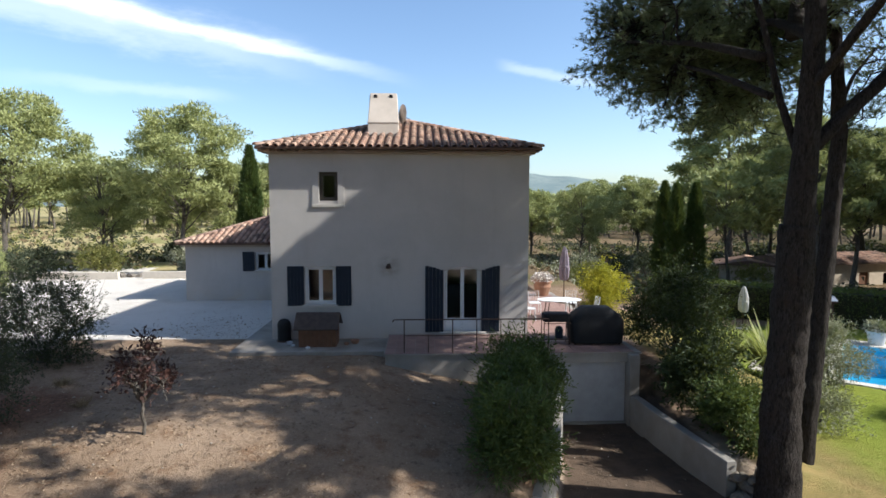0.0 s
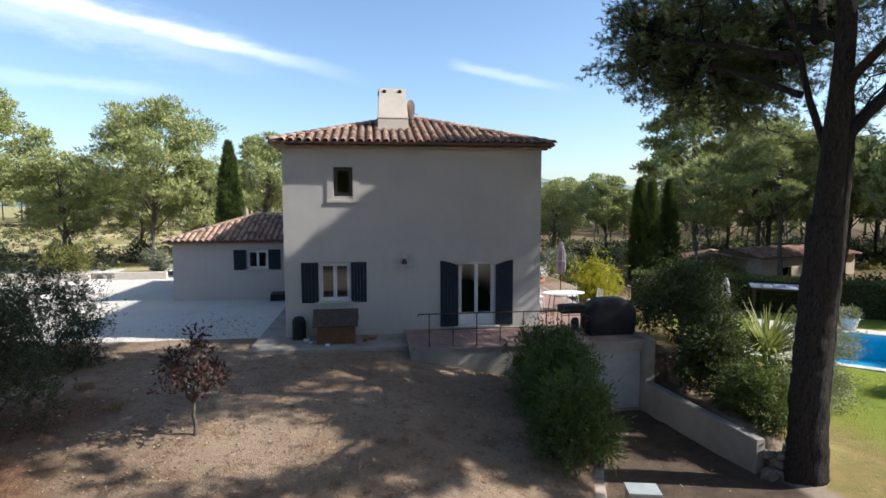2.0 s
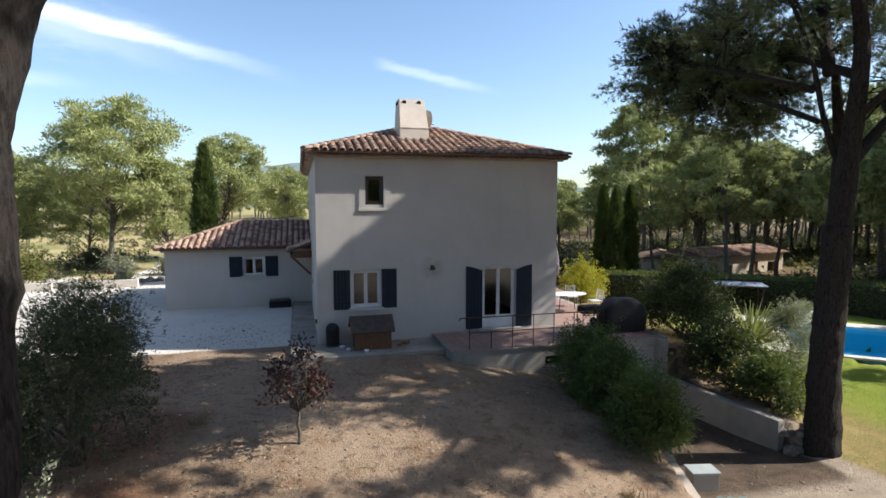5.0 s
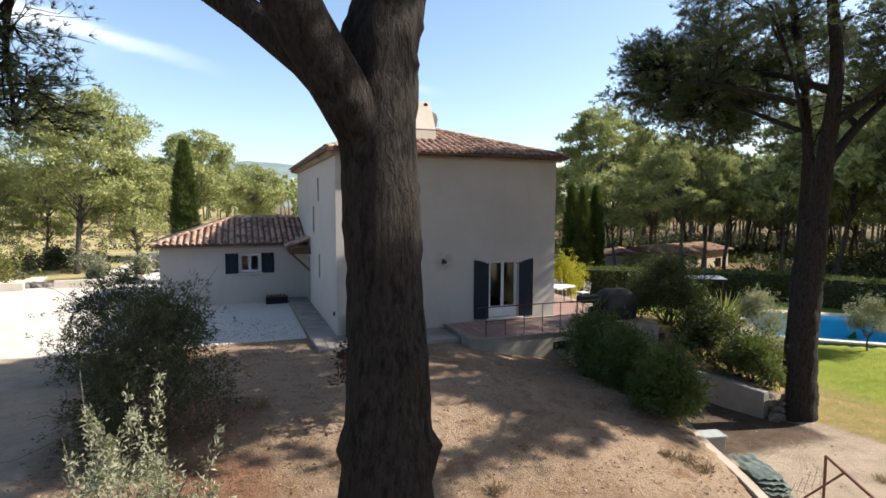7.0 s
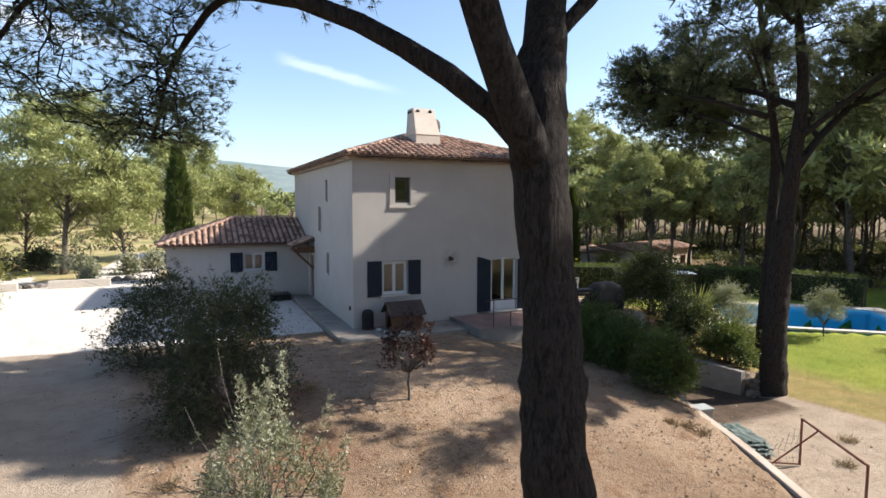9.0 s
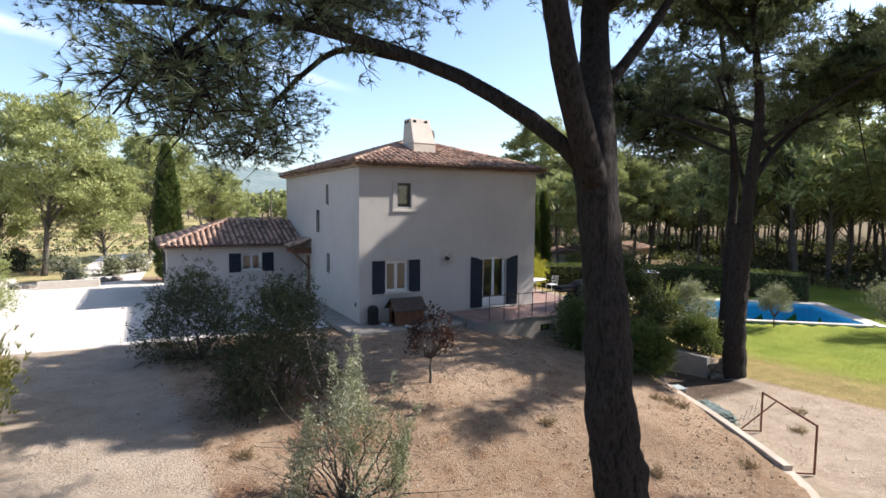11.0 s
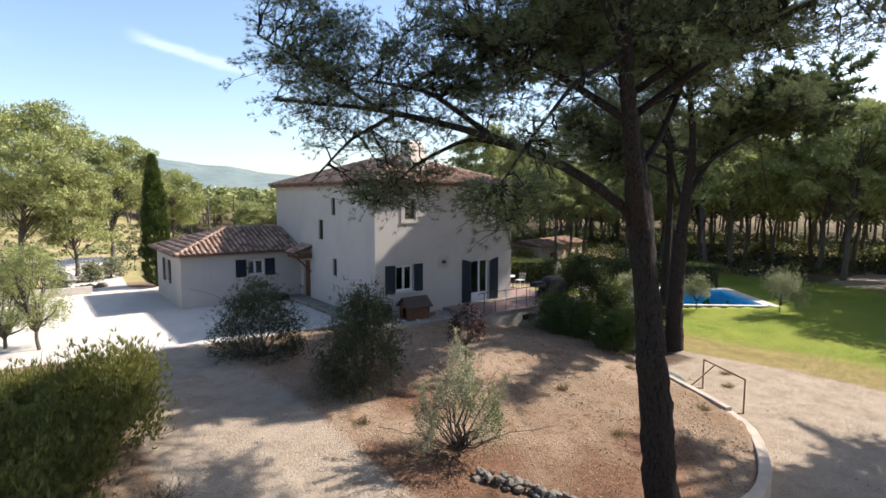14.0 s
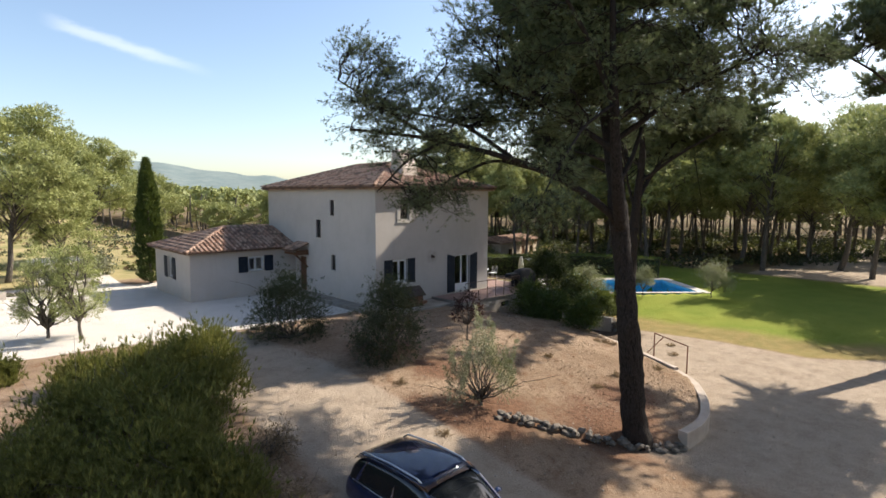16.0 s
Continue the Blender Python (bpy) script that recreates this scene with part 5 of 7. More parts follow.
# the pine on the plateau
TRUNK_A = [(-7.05, 2.78, -2.1), (-7.11, 2.81, -1.7), (-7.29, 2.91, -1.0), (-7.43, 2.94, 0.0), (-7.56, 2.93, 1.0), (-7.77, 2.97, 2.0), (-7.73, 3.08, 3.0), (-7.69, 3.26, 4.0), (-7.74, 3.38, 5.0), (-7.66, 3.5, 5.55), (-7.5, 3.66, 6.0)]
LA = [
    ([(-7.85, 3.28, 4.95), (-8.2, 3.42, 5.4), (-8.75, 3.98, 5.95), (-9.4, 4.6, 6.45), (-10.6, 5.45, 6.95), (-12.2, 6.7, 7.4), (-13.9, 8.1, 7.6)], 0.125, 0.03),
    ([(-7.72, 3.34, 4.75), (-8.14, 3.15, 5.3), (-8.56, 3.03, 6.0), (-8.9, 2.91, 7.0), (-9.25, 2.8, 8.0), (-9.59, 2.69, 9.5), (-9.9, 2.6, 11.2)], 0.185, 0.06),
    ([(-7.56, 3.58, 5.8), (-7.18, 4.05, 7.0), (-6.83, 4.44, 8.0), (-6.47, 4.82, 9.5), (-6.3, 5.0, 11.8)], 0.235, 0.08),
    ([(-7.38, 3.7, 6.15), (-6.75, 3.65, 6.8), (-5.6, 3.9, 8.0), (-4.0, 4.4, 9.3)], 0.085, 0.04),
    ([(-6.6, 4.7, 8.9), (-5.8, 6.4, 10.0), (-5.4, 8.0, 10.6)], 0.10, 0.04),
    ([(-10.4, 5.3, 6.9), (-11.0, 6.6, 7.9), (-11.6, 8.2, 8.3)], 0.07, 0.03),
    ([(-9.6, 4.75, 6.5), (-10.4, 5.9, 6.9), (-11.0, 7.2, 6.3), (-11.3, 8.4, 5.4)], 0.06, 0.02),
    ([(-11.9, 6.5, 7.3), (-12.6, 7.2, 6.8), (-13.3, 7.7, 5.9)], 0.05, 0.015),
    ([(-12.2, 6.7, 7.4), (-13.4, 7.6, 8.3), (-14.2, 8.2, 8.9)], 0.05, 0.02),
    ([(-9.3, 2.8, 8.2), (-10.2, 2.9, 9.5), (-11.4, 2.9, 10.4)], 0.09, 0.04),
    ([(-7.0, 4.2, 7.4), (-5.8, 2.8, 8.8), (-4.6, 0.8, 10.0)], 0.10, 0.04),
    ([(-6.9, 4.4, 7.9), (-5.0, 4.2, 9.0), (-3.2, 4.0, 10.4)], 0.10, 0.04),
    ([(-8.9, 2.9, 7.0), (-9.4, 4.2, 8.0), (-10.2, 5.6, 8.8)], 0.09, 0.03),
    ([(-9.3, 2.8, 8.2), (-10.8, 2.7, 7.5), (-11.9, 2.6, 6.5), (-12.6, 2.6, 5.7)], 0.05, 0.015),
]
PA = cloud_pads(5, (-7.2, 4.6, 10.4), (4.7, 4.8, 1.9), 78, 1.0) + cloud_pads(7, (-4.8, 5.2, 9.3), (1.8, 2.2, 1.0), 20, 0.9) + cloud_pads(9, (-7.4, 4.8, 8.8), (4.6, 4.0, 1.4), 74, 0.9) + cloud_pads(13, (-8.5, 6.2, 8.65), (2.2, 1.8, 1.0), 38, 0.8) + cloud_pads(14, (-4.6, 0.8, 9.6), (2.6, 1.9, 1.6), 22, 0.9) + cloud_pads(37, (-3.8, 3.8, 9.7), (1.7, 1.7, 0.9), 20, 0.9)
# the crown is bare of low tufts between the arching limb and the fork
PA = [q for q in PA if not (q[0][2] < 8.95 and -8.3 < q[0][0] < -4.7 and q[0][1] > 5.6)]
FA = cloud_pads(6, (-12.3, 7.1, 7.7), (2.1, 1.9, 1.4), 54, 0.70, 0.75) + cloud_pads(8, (-11.6, 7.4, 5.8), (1.6, 1.6, 0.7), 26, 0.55, 0.65) + cloud_pads(10, (-13.3, 7.8, 8.6), (0.8, 0.8, 1.0), 16, 0.7, 0.8) + cloud_pads(11, (-10.4, 5.8, 6.9), (1.1, 0.9, 0.6), 12, 0.5, 0.7) + cloud_pads(71, (-13.4, 8.0, 9.5), (0.9, 0.9, 0.6), 14, 0.6, 0.8) + cloud_pads(73, (-12.6, 2.6, 5.4), (0.65, 0.65, 0.35), 16, 0.42, 0.65) + cloud_pads(74, (-11.7, 2.7, 6.3), (0.7, 0.6, 0.5), 10, 0.45, 0.65) + cloud_pads(75, (-11.3, 8.2, 5.45), (0.8, 0.7, 0.3), 9, 0.4, 0.6)
# coarse upper tufts added above the view, only to cast shade
SHADE_A = cloud_pads(12, (-7.2, 4.2, 12.6), (4.2, 4.2, 1.4), 34, 1.1)
near_pine("pine_tree", "tall Aleppo pine with scaly dark bark and a forked trunk", TRUNK_A, [0.50, 0.42, 0.375, 0.355, 0.34, 0.32, 0.29, 0.262, 0.275, 0.27, 0.235], LA, PA, 31, 0.15, 0.0165, 8, 10, FA, SHADE_A, [(2.82, 2.9, 0.24), (2.78, -0.15, 0.26), (1.2, -0.4, 0.18), (4.1, 0.3, 0.12)])

# the pine by the garage ramp, and its neighbour
LB = [
    ([(7.24, 10.88, 3.4), (7.15, 10.6, 6.0), (6.95, 10.25, 8.2), (6.4, 10.4, 11.5)], 0.29, 0.09),
    ([(7.22, 10.75, 5.4), (8.6, 10.75, 6.8), (10.3, 10.8, 7.9), (11.8, 10.8, 9.1), (13.4, 10.6, 10.3)], 0.15, 0.05),
    ([(7.2, 10.8, 5.2), (6.85, 11.1, 6.6), (6.5, 11.2, 8.2), (6.0, 11.6, 10.0)], 0.085, 0.04),
    ([(6.7, 11.1, 6.6), (6.3, 12.6, 7.4), (6.2, 14.2, 8.0)], 0.08, 0.03),
    ([(7.0, 10.4, 7.6), (7.6, 12.6, 8.6), (8.6, 15.4, 9.2)], 0.12, 0.05),
    ([(6.6, 11.2, 7.4), (6.0, 13.0, 8.2), (5.2, 15.4, 8.9)], 0.10, 0.04),
    ([(7.3, 11.4, 7.9), (9.0, 13.4, 11.5), (11.2, 15.0, 14.6)], 0.16, 0.05),
    ([(7.1, 10.5, 6.6), (7.0, 8.4, 8.0), (7.4, 6.4, 9.2)], 0.10, 0.04),
    ([(6.6, 10.5, 10.2), (4.8, 11.2, 12.0), (2.8, 11.8, 12.8)], 0.10, 0.04),
    ([(10.3, 10.8, 7.9), (12.0, 9.6, 9.0), (13.6, 8.6, 10.0)], 0.08, 0.04),
    ([(8.6, 10.75, 6.8), (10.4, 12.4, 7.6), (13.0, 13.4, 8.4), (16.2, 13.8, 8.9)], 0.10, 0.03),
    ([(11.8, 10.8, 9.1), (13.6, 10.8, 9.6), (14.8, 10.8, 9.2), (15.6, 10.8, 7.4), (16.8, 10.8, 5.2)], 0.05, 0.015),
]
PB = cloud_pads(15, (7.6, 11.0, 10.2), (4.6, 2.9, 1.8), 26, 0.95) + cloud_pads(16, (5.9, 16.3, 8.9), (1.5, 1.5, 1.6), 34, 0.8) + cloud_pads(17, (8.8, 16.0, 9.0), (3.0, 2.0, 2.9), 64, 1.0) + cloud_pads(18, (10.4, 10.2, 8.2), (2.4, 2.2, 1.2), 6, 0.8) + cloud_pads(19, (6.3, 14.2, 8.2), (1.0, 1.5, 1.0), 18, 0.7) + cloud_pads(20, (10.4, 10.6, 9.8), (2.6, 3.4, 1.8), 12, 0.85) + cloud_pads(24, (7.4, 17.0, 9.9), (1.8, 0.6, 1.5), 20, 0.85)
# the row of eight and seed 27 are placed to shade yard and garage
PB += cloud_pads(61, (7.4, 14.8, 7.3), (1.5, 1.7, 0.8), 24, 0.8) + [q for k in range(8) for q in cloud_pads(50 + k, (5.6 + 0.9 * k, 5.45 + 0.29 * k, 9.7), (0.5, 0.35, 0.4), 3, 0.65)] + cloud_pads(26, (11.2, 13.8, 6.6), (1.7, 1.5, 1.8), 7, 0.8) + cloud_pads(27, (15.6, 13.7, 9.0), (2.6, 1.8, 1.1), 32, 0.95)
# coarse tufts added above the view to shade court and yard
SHADE_B = cloud_pads(60, (5.9, 7.2, 12.8), (1.6, 0.6, 0.3), 8, 0.8) + cloud_pads(29, (2.6, 8.3, 13.0), (2.4, 0.7, 0.6), 18, 0.9) + cloud_pads(62, (3.4, 6.9, 12.6), (1.2, 0.4, 0.3), 8, 0.65) + cloud_pads(21, (2.6, 11.8, 13.0), (3.4, 3.2, 1.2), 44, 1.1) + cloud_pads(22, (7.0, 11.3, 13.0), (4.2, 2.8, 1.6), 28, 1.1) + cloud_pads(23, (13.0, 8.6, 10.4), (2.8, 3.2, 1.6), 34, 1.1)
# a slanting row added to cast the diagonal shade edge on the facade
for k in range(7):
    SHADE_B += cloud_pads(40 + k, (15.1 - k, 15.2, 15.8 - 0.58 * max(0, k - 3)), (0.5, 0.5, 0.35), 5, 0.55)
near_pine("pine_tree", "tall Aleppo pine with reddish brown bark beside the garage ramp", [(7.12, 10.87, -2.3), (7.13, 10.9, -1.5), (7.14, 10.94, 0.0), (7.23, 10.95, 2.0), (7.24, 10.87, 4.0)], [0.50, 0.42, 0.385, 0.36, 0.33], LB, PB, 32, 0.18, 0.0205, 8, 11, (), SHADE_B)
near_pine("pine_tree", "slender pine close behind its stouter neighbour by the ramp", [(8.85, 12.6, -2.2), (9.0, 12.65, 0.0), (9.3, 12.75, 3.0), (9.55, 12.85, 6.0), (9.5, 13.1, 8.6)], [0.27, 0.225, 0.20, 0.17, 0.12], [([(9.5, 13.05, 8.2), (9.1, 13.4, 9.4), (8.7, 13.8, 10.6)], 0.10, 0.04), ([(9.5, 12.9, 6.6), (10.3, 13.5, 7.6), (11.2, 13.9, 8.4)], 0.06, 0.03)], cloud_pads(70, (9.4, 13.5, 9.6), (1.7, 1.6, 1.0), 16, 0.8), 36, 0.18, 0.0205, 8, 11)
# the pine that stands to the south-east and shades drive and lawn
LC = [
    ([(11.2, -1.7, 5.0), (11.0, -1.3, 8.5), (10.8, -0.9, 13.5)], 0.25, 0.08),
    ([(11.1, -1.6, 6.0), (9.0, -1.0, 9.2), (6.4, -0.9, 11.8)], 0.14, 0.05),
    ([(11.1, -1.5, 6.8), (13.2, -0.3, 8.2), (15.0, 0.7, 9.0)], 0.14, 0.05),
    ([(11.0, -1.4, 7.2), (10.4, -3.5, 8.8), (9.8, -5.3, 9.6)], 0.12, 0.05),
    ([(9.0, -1.0, 9.2), (6.4, -0.3, 10.7), (3.8, 0.5, 11.3), (1.4, 1.1, 11.0)], 0.07, 0.02),
]
PC = cloud_pads(35, (12.6, -3.9, 10.8), (4.6, 2.2, 2.0), 84, 1.1) + cloud_pads(38, (5.2, -0.9, 12.4), (2.4, 1.1, 1.1), 22, 1.0) + cloud_pads(39, (10.1, 0.55, 10.9), (0.7, 0.5, 0.4), 5, 0.65) + cloud_pads(72, (3.0, 0.7, 11.2), (2.0, 0.8, 1.0), 18, 0.6, 0.7)
near_pine("pine_tree", "broad Aleppo pine at the edge of the lawn", [(11.4, -1.9, -2.1), (11.4, -1.9, 1.5), (11.3, -1.8, 3.5), (11.2, -1.7, 5.4)], [0.46, 0.36, 0.32, 0.28], LC, PC, 34, 0.28, 0.036, 9, 12)


def cypress(x, y, tall, r, label):
    rng = np.random.default_rng(int(abs(x) * 100))
    t = thing("cypress_tree", label, "tree", base_at(x, y, -0.05))
    wood("trunk", [(np.array([(x, y, t.location.z - 0.1), (x, y, t.location.z + tall * 0.5), (x, y, t.location.z + tall * 0.92)]), 0.12, 0.02)], BARK_GREY, t)
    n = int(2600 * tall / 8)
    f = rng.random(n) ** 0.9
    prof = r * np.minimum(1, (f / 0.10) ** 0.5 + 0.25) * (1 - f ** 2.4) ** 0.75
    a = rng.random(n) * 2 * math.pi
    lump = 1 + 0.18 * np.sin(a * 3 + f * 22) + 0.12 * rng.normal(size=n)
    rad = prof * lump * rng.uniform(0.75, 1.0, n)
    P = np.stack([x + np.cos(a) * rad, y + np.sin(a) * rad, t.location.z + 0.15 + f * (tall - 0.3)], 1)
    D = np.stack([np.cos(a) * 0.45, np.sin(a) * 0.45, np.full(n, 1.0)], 1)
    v, fc = blades(P, D, rng, 7, 0.34, 0.06, 0.28)
    under(soup("crown", v, fc, CYPRESS), t)
    return t


cypress(-11.6, 36.5, 8.6, 0.78, "tall dark green Italian cypress beside the annex")
for x, y, h, r in ((16.05, 36.6, 7.5, 0.62), (16.25, 35.3, 7.3, 0.56), (17.9, 36.0, 7.4, 0.6)):
    cypress(x, y, h, r, "slim dark green Italian cypress at the wood's edge")


def shrub(name, label, category, x, y, tall, r, mat, seed, stems=5, per=1400, length=0.09, width=0.025, count=5, squash=1.0, lift=0.25, bark=BARK_GREY, group="", cone=0.8, lumps=14, z=None, bole=0.0, lump=None, shoots=False, leaders=0):
    """A bush or small tree: several stems, and leaves on uneven lumps."""
    rng = np.random.default_rng(seed)
    at = base_at(x, y, -0.04) if z is None else (x, y, z)
    t = thing(name, label, category, at, group=group)
    bz = at[2]
    C, R, pieces = [], [], []
    for k in range(lumps):
        d = sphere_dirs(rng, 1)[0]
        d[2] = abs(d[2]) * 1.35 - 0.5
        h = lift * tall + (1 - lift) * tall * (0.40 + 0.46 * d[2])
        C.append(np.array([x + d[0] * r * 0.62, y + d[1] * r * 0.62 * squash, bz + h]))
        R.append(r * rng.uniform(*(lump or ((0.3, 0.5) if lumps < 30 else (0.2, 0.44)))))
    for k in range(stems + lumps // 4):
        c = C[k % lumps]
        foot = np.array([x + rng.normal() * 0.05 * r * (bole == 0), y + rng.normal() * 0.05 * r * (bole == 0), bz + bole])
        pieces.append((limb(rng, foot, c, 0.0, 6, 0.10), 0.012 * tall + 0.008, 0.008))
        for q in range(3):
            pieces.append((limb(rng, foot + (c - foot) * rng.uniform(0.5, 0.9), c + rng.normal(size=3) * r * 0.35, 0.0, 5, 0.12), 0.012, 0.004))
    if bole:
        pieces.append((limb(rng, (x, y, bz - 0.1), (x, y, bz + bole + 0.1), 0.0, 6, 0.05), 0.014 * tall + 0.01, 0.012 * tall))
    tagged(wood("stem", pieces, bark, t, 7), kind="stuff")
    P, D = [], []
    for c, q in zip(C, R):
        m = per // lumps
        d = sphere_dirs(rng, m)
        reach = np.where(rng.random((m, 1)) < 0.14, rng.uniform(1.05, 1.5, (m, 1)), rng.uniform(0.35, 1.08, (m, 1)))
        P.append(c + (d + np.array([0, 0, 0.25]) * (reach > 1.08)) * reach * np.array([q, q * squash, q * 0.95]))
        D.append(d + np.array([0, 0, 0.35]))
    P, D = np.concatenate(P), np.concatenate(D)
    for k in range(leaders):
        c = C[rng.integers(0, lumps)]
        way = np.array([rng.normal() * 0.28, rng.normal() * 0.28, 1.0]) * r * rng.uniform(0.45, 0.85)
        f = rng.random((60, 1))
        P = np.concatenate([P, c + way * f + rng.normal(size=(60, 3)) * 0.05 * (1.2 - f)])
        D = np.concatenate([D, np.repeat(way[None] / np.linalg.norm(way), 60, 0)])
    keep = P[:, 2] > bz + 0.03
    if shoots:
        v, f = blades(P[keep], D[keep] * 0.5 + np.array([0, 0, 0.7]), rng, count, length, width, 0.35)
    else:
        v, f = leaves(P[keep], D[keep], rng, count, length, width, cone)
    under(soup("foliage", v, f, mat), t)
    return t


shrub("olive_tree", "round grey-green olive tree beside the gravel court", "tree", -11.6, 16.3, 3.3, 1.85, OLIVE_SHADED, 41, 7, 3200, 0.09, 0.026, 8, lift=-0.12, lumps=40)
shrub("olive_tree", "dusky upright olive tree on the bare earth", "tree", -10.15, 11.35, 3.5, 1.65, OLIVE_SHADED, 42, 6, 3400, 0.09, 0.025, 8, lift=-0.1, lumps=40)
shrub("olive_tree", "small silvery olive tree with several thin stems", "tree", -9.98, 6.7, 2.65, 1.5, OLIVE, 43, 6, 1350, 0.08, 0.021, 4, lift=-0.06, lumps=64, bole=0.2, lump=(0.11, 0.25), leaders=26)
shrub("red_leaved_sapling", "young tree with copper-brown leaves on a thin stem", "tree", -6.1, 11.15, 2.5, 0.84, REDLEAF, 44, 8, 300, 0.13, 0.055, 3, lift=0.26, lumps=26, bole=0.75, lump=(0.10, 0.26))
shrub("oleander_bush", "tall green oleander bush leaning over the ramp wall", "shrub", 1.42, 10.25, 2.15, 0.98, OLEANDER, 45, 9, 2200, 0.15, 0.032, 6, lift=0.0, lumps=36, lump=(0.22, 0.44), z=-1.05)
shrub("oleander_bush", "dark green oleander bush below the terrace", "shrub", 2.2, 14.2, 2.3, 1.45, OLEANDER, 46, 9, 2600, 0.15, 0.032, 6, lift=0.0, lumps=34)
shrub("oleander_bush", "low green oleander bush between its taller neighbours", "shrub", 1.75, 12.3, 1.8, 1.15, OLEANDER, 57, 8, 2000, 0.15, 0.032, 6, lift=0.0, lumps=34)
shrub("laurel_bush", "dense dark evergreen bush at the terrace corner", "shrub", 7.9, 17.3, 3.0, 2.0, DARKLEAF, 47, 6, 4200, 0.12, 0.045, 5, lift=0.0, lumps=44)
shrub("laurel_bush", "dark evergreen shrub in the planted bed", "shrub", 7.5, 14.7, 2.3, 1.45, DARKLEAF, 48, 6, 3000, 0.12, 0.045, 5, lift=0.0, lumps=36)
shrub("oleander_bush", "glossy oleander in the bed above the ramp wall", "shrub", 7.25, 12.7, 1.6, 1.05, OLEANDER, 49, 7, 1900, 0.14, 0.032, 6, lift=0.05, lumps=16)
shrub("yellow_bush", "bright yellow-green flowering bush behind the patio", "shrub", 8.3, 25.6, 2.0, 1.3, YELLOW, 50, 5, 2200, 0.12, 0.05, 5, lift=0.02)
shrub("olive_tree", "silver olive bush beside the pool", "tree", 12.95, 17.0, 2.3, 1.25, OLIVE, 51, 5, 2300, 0.095, 0.025, 6, lift=0.1)
shrub("olive_tree", "small silver olive tree on the lawn by the pool", "tree", 15.6, 14.3, 2.3, 0.95, OLIVE, 52, 3, 1300, 0.095, 0.025, 6, lift=0.4, bole=0.6)
shrub("olive_tree", "small round olive tree on the lawn", "tree", 18.5, 10.55, 2.7, 1.45, OLIVE, 53, 4, 2000, 0.095, 0.025, 6, lift=0.28, bole=0.5)
for k, (x, y, h, r) in enumerate(((-17.1, 10.9, 2.5, 1.45), (-16.7, 12.7, 2.2, 1.45), (-18.3, 12.4, 1.8, 1.4), (-19.2, 14.6, 0.95, 1.2), (-21.6, 17.4, 0.7, 1.1), (-18.6, 9.4, 2.2, 1.7), (-20.0, 11.2, 1.25, 1.5), (-19.3, 7.6, 1.9, 1.8), (-18.5, 6.0, 1.5, 1.4), (-21.4, 9.2, 1.1, 1.6), (-20.6, 5.4, 1.6, 1.6))):
    shrub("broom_bush", "dense yellow-green broom bush beside the track", "shrub", x, y, h, r, BROOM, 60 + k, 5, 2600, 0.17, 0.026, 7, lift=0.0, lumps=26, group="bushes beside the track", lump=(0.28, 0.46), shoots=True)
shrub("young_pine", "pale young pine with several thin stems", "tree", -19.15, 23.3, 5.2, 1.6, YOUNG, 70, 5, 1900, 0.11, 0.024, 6, lift=0.02, lumps=60, bole=0.5, lump=(0.10, 0.26))
shrub("young_pine", "pale young pine with a crooked stem", "tree", -18.15, 22.35, 5.0, 1.5, YOUNG, 71, 4, 1800, 0.11, 0.024, 6, lift=0.02, lumps=56, bole=0.8, lump=(0.10, 0.26))
shrub("lavender_bush", "low silver-grey bush at the corner of the lawn", "shrub", 10.8, 14.8, 1.35, 1.15, OLIVE, 54, 5, 1500, 0.10, 0.022, 5, lift=0.0)
shrub("dry_shrub", "straw-coloured dry shrub beside the drive", "shrub", -16.7, 7.6, 0.75, 0.85, DRY, 55, 8, 700, 0.09, 0.014, 4, lift=0.0)
shrub("dry_shrub", "straw-coloured dry shrub beside the drive", "shrub", -17.4, 5.4, 0.7, 0.8, DRY, 56, 8, 700, 0.09, 0.014, 4, lift=0.0)
for k, (x, y, r) in enumerate(((-17.5, 39.0, 1.3), (-22.0, 37.5, 1.5), (-25.5, 34.0, 1.5), (-15.0, 41.5, 1.0), (-24.0, 40.5, 1.4), (-21.0, 46.5, 1.2), (-13.5, 42.5, 1.1), (-9.0, 44.0, 1.2), (-27.5, 39.0, 1.6), (-29.0, 30.0, 1.6), (10.5, 36.0, 1.4), (13.5, 38.5, 1.7), (19.8, 41.0, 1.3), (22.5, 36.5, 1.4), (17.5, 42.5, 1.8), (12.5, 43.0, 1.5), (21.5, 43.0, 1.7))):
    shrub("field_bush", "rounded grey-green bush in the dry field", "shrub", x, y, r * 1.3, r, (OLIVE, BROOM, OLIVE_SHADED)[k % 3], 90 + k, 4, 500, 0.20, 0.09, 4, lift=0.0, lumps=10, group="bushes in the field")


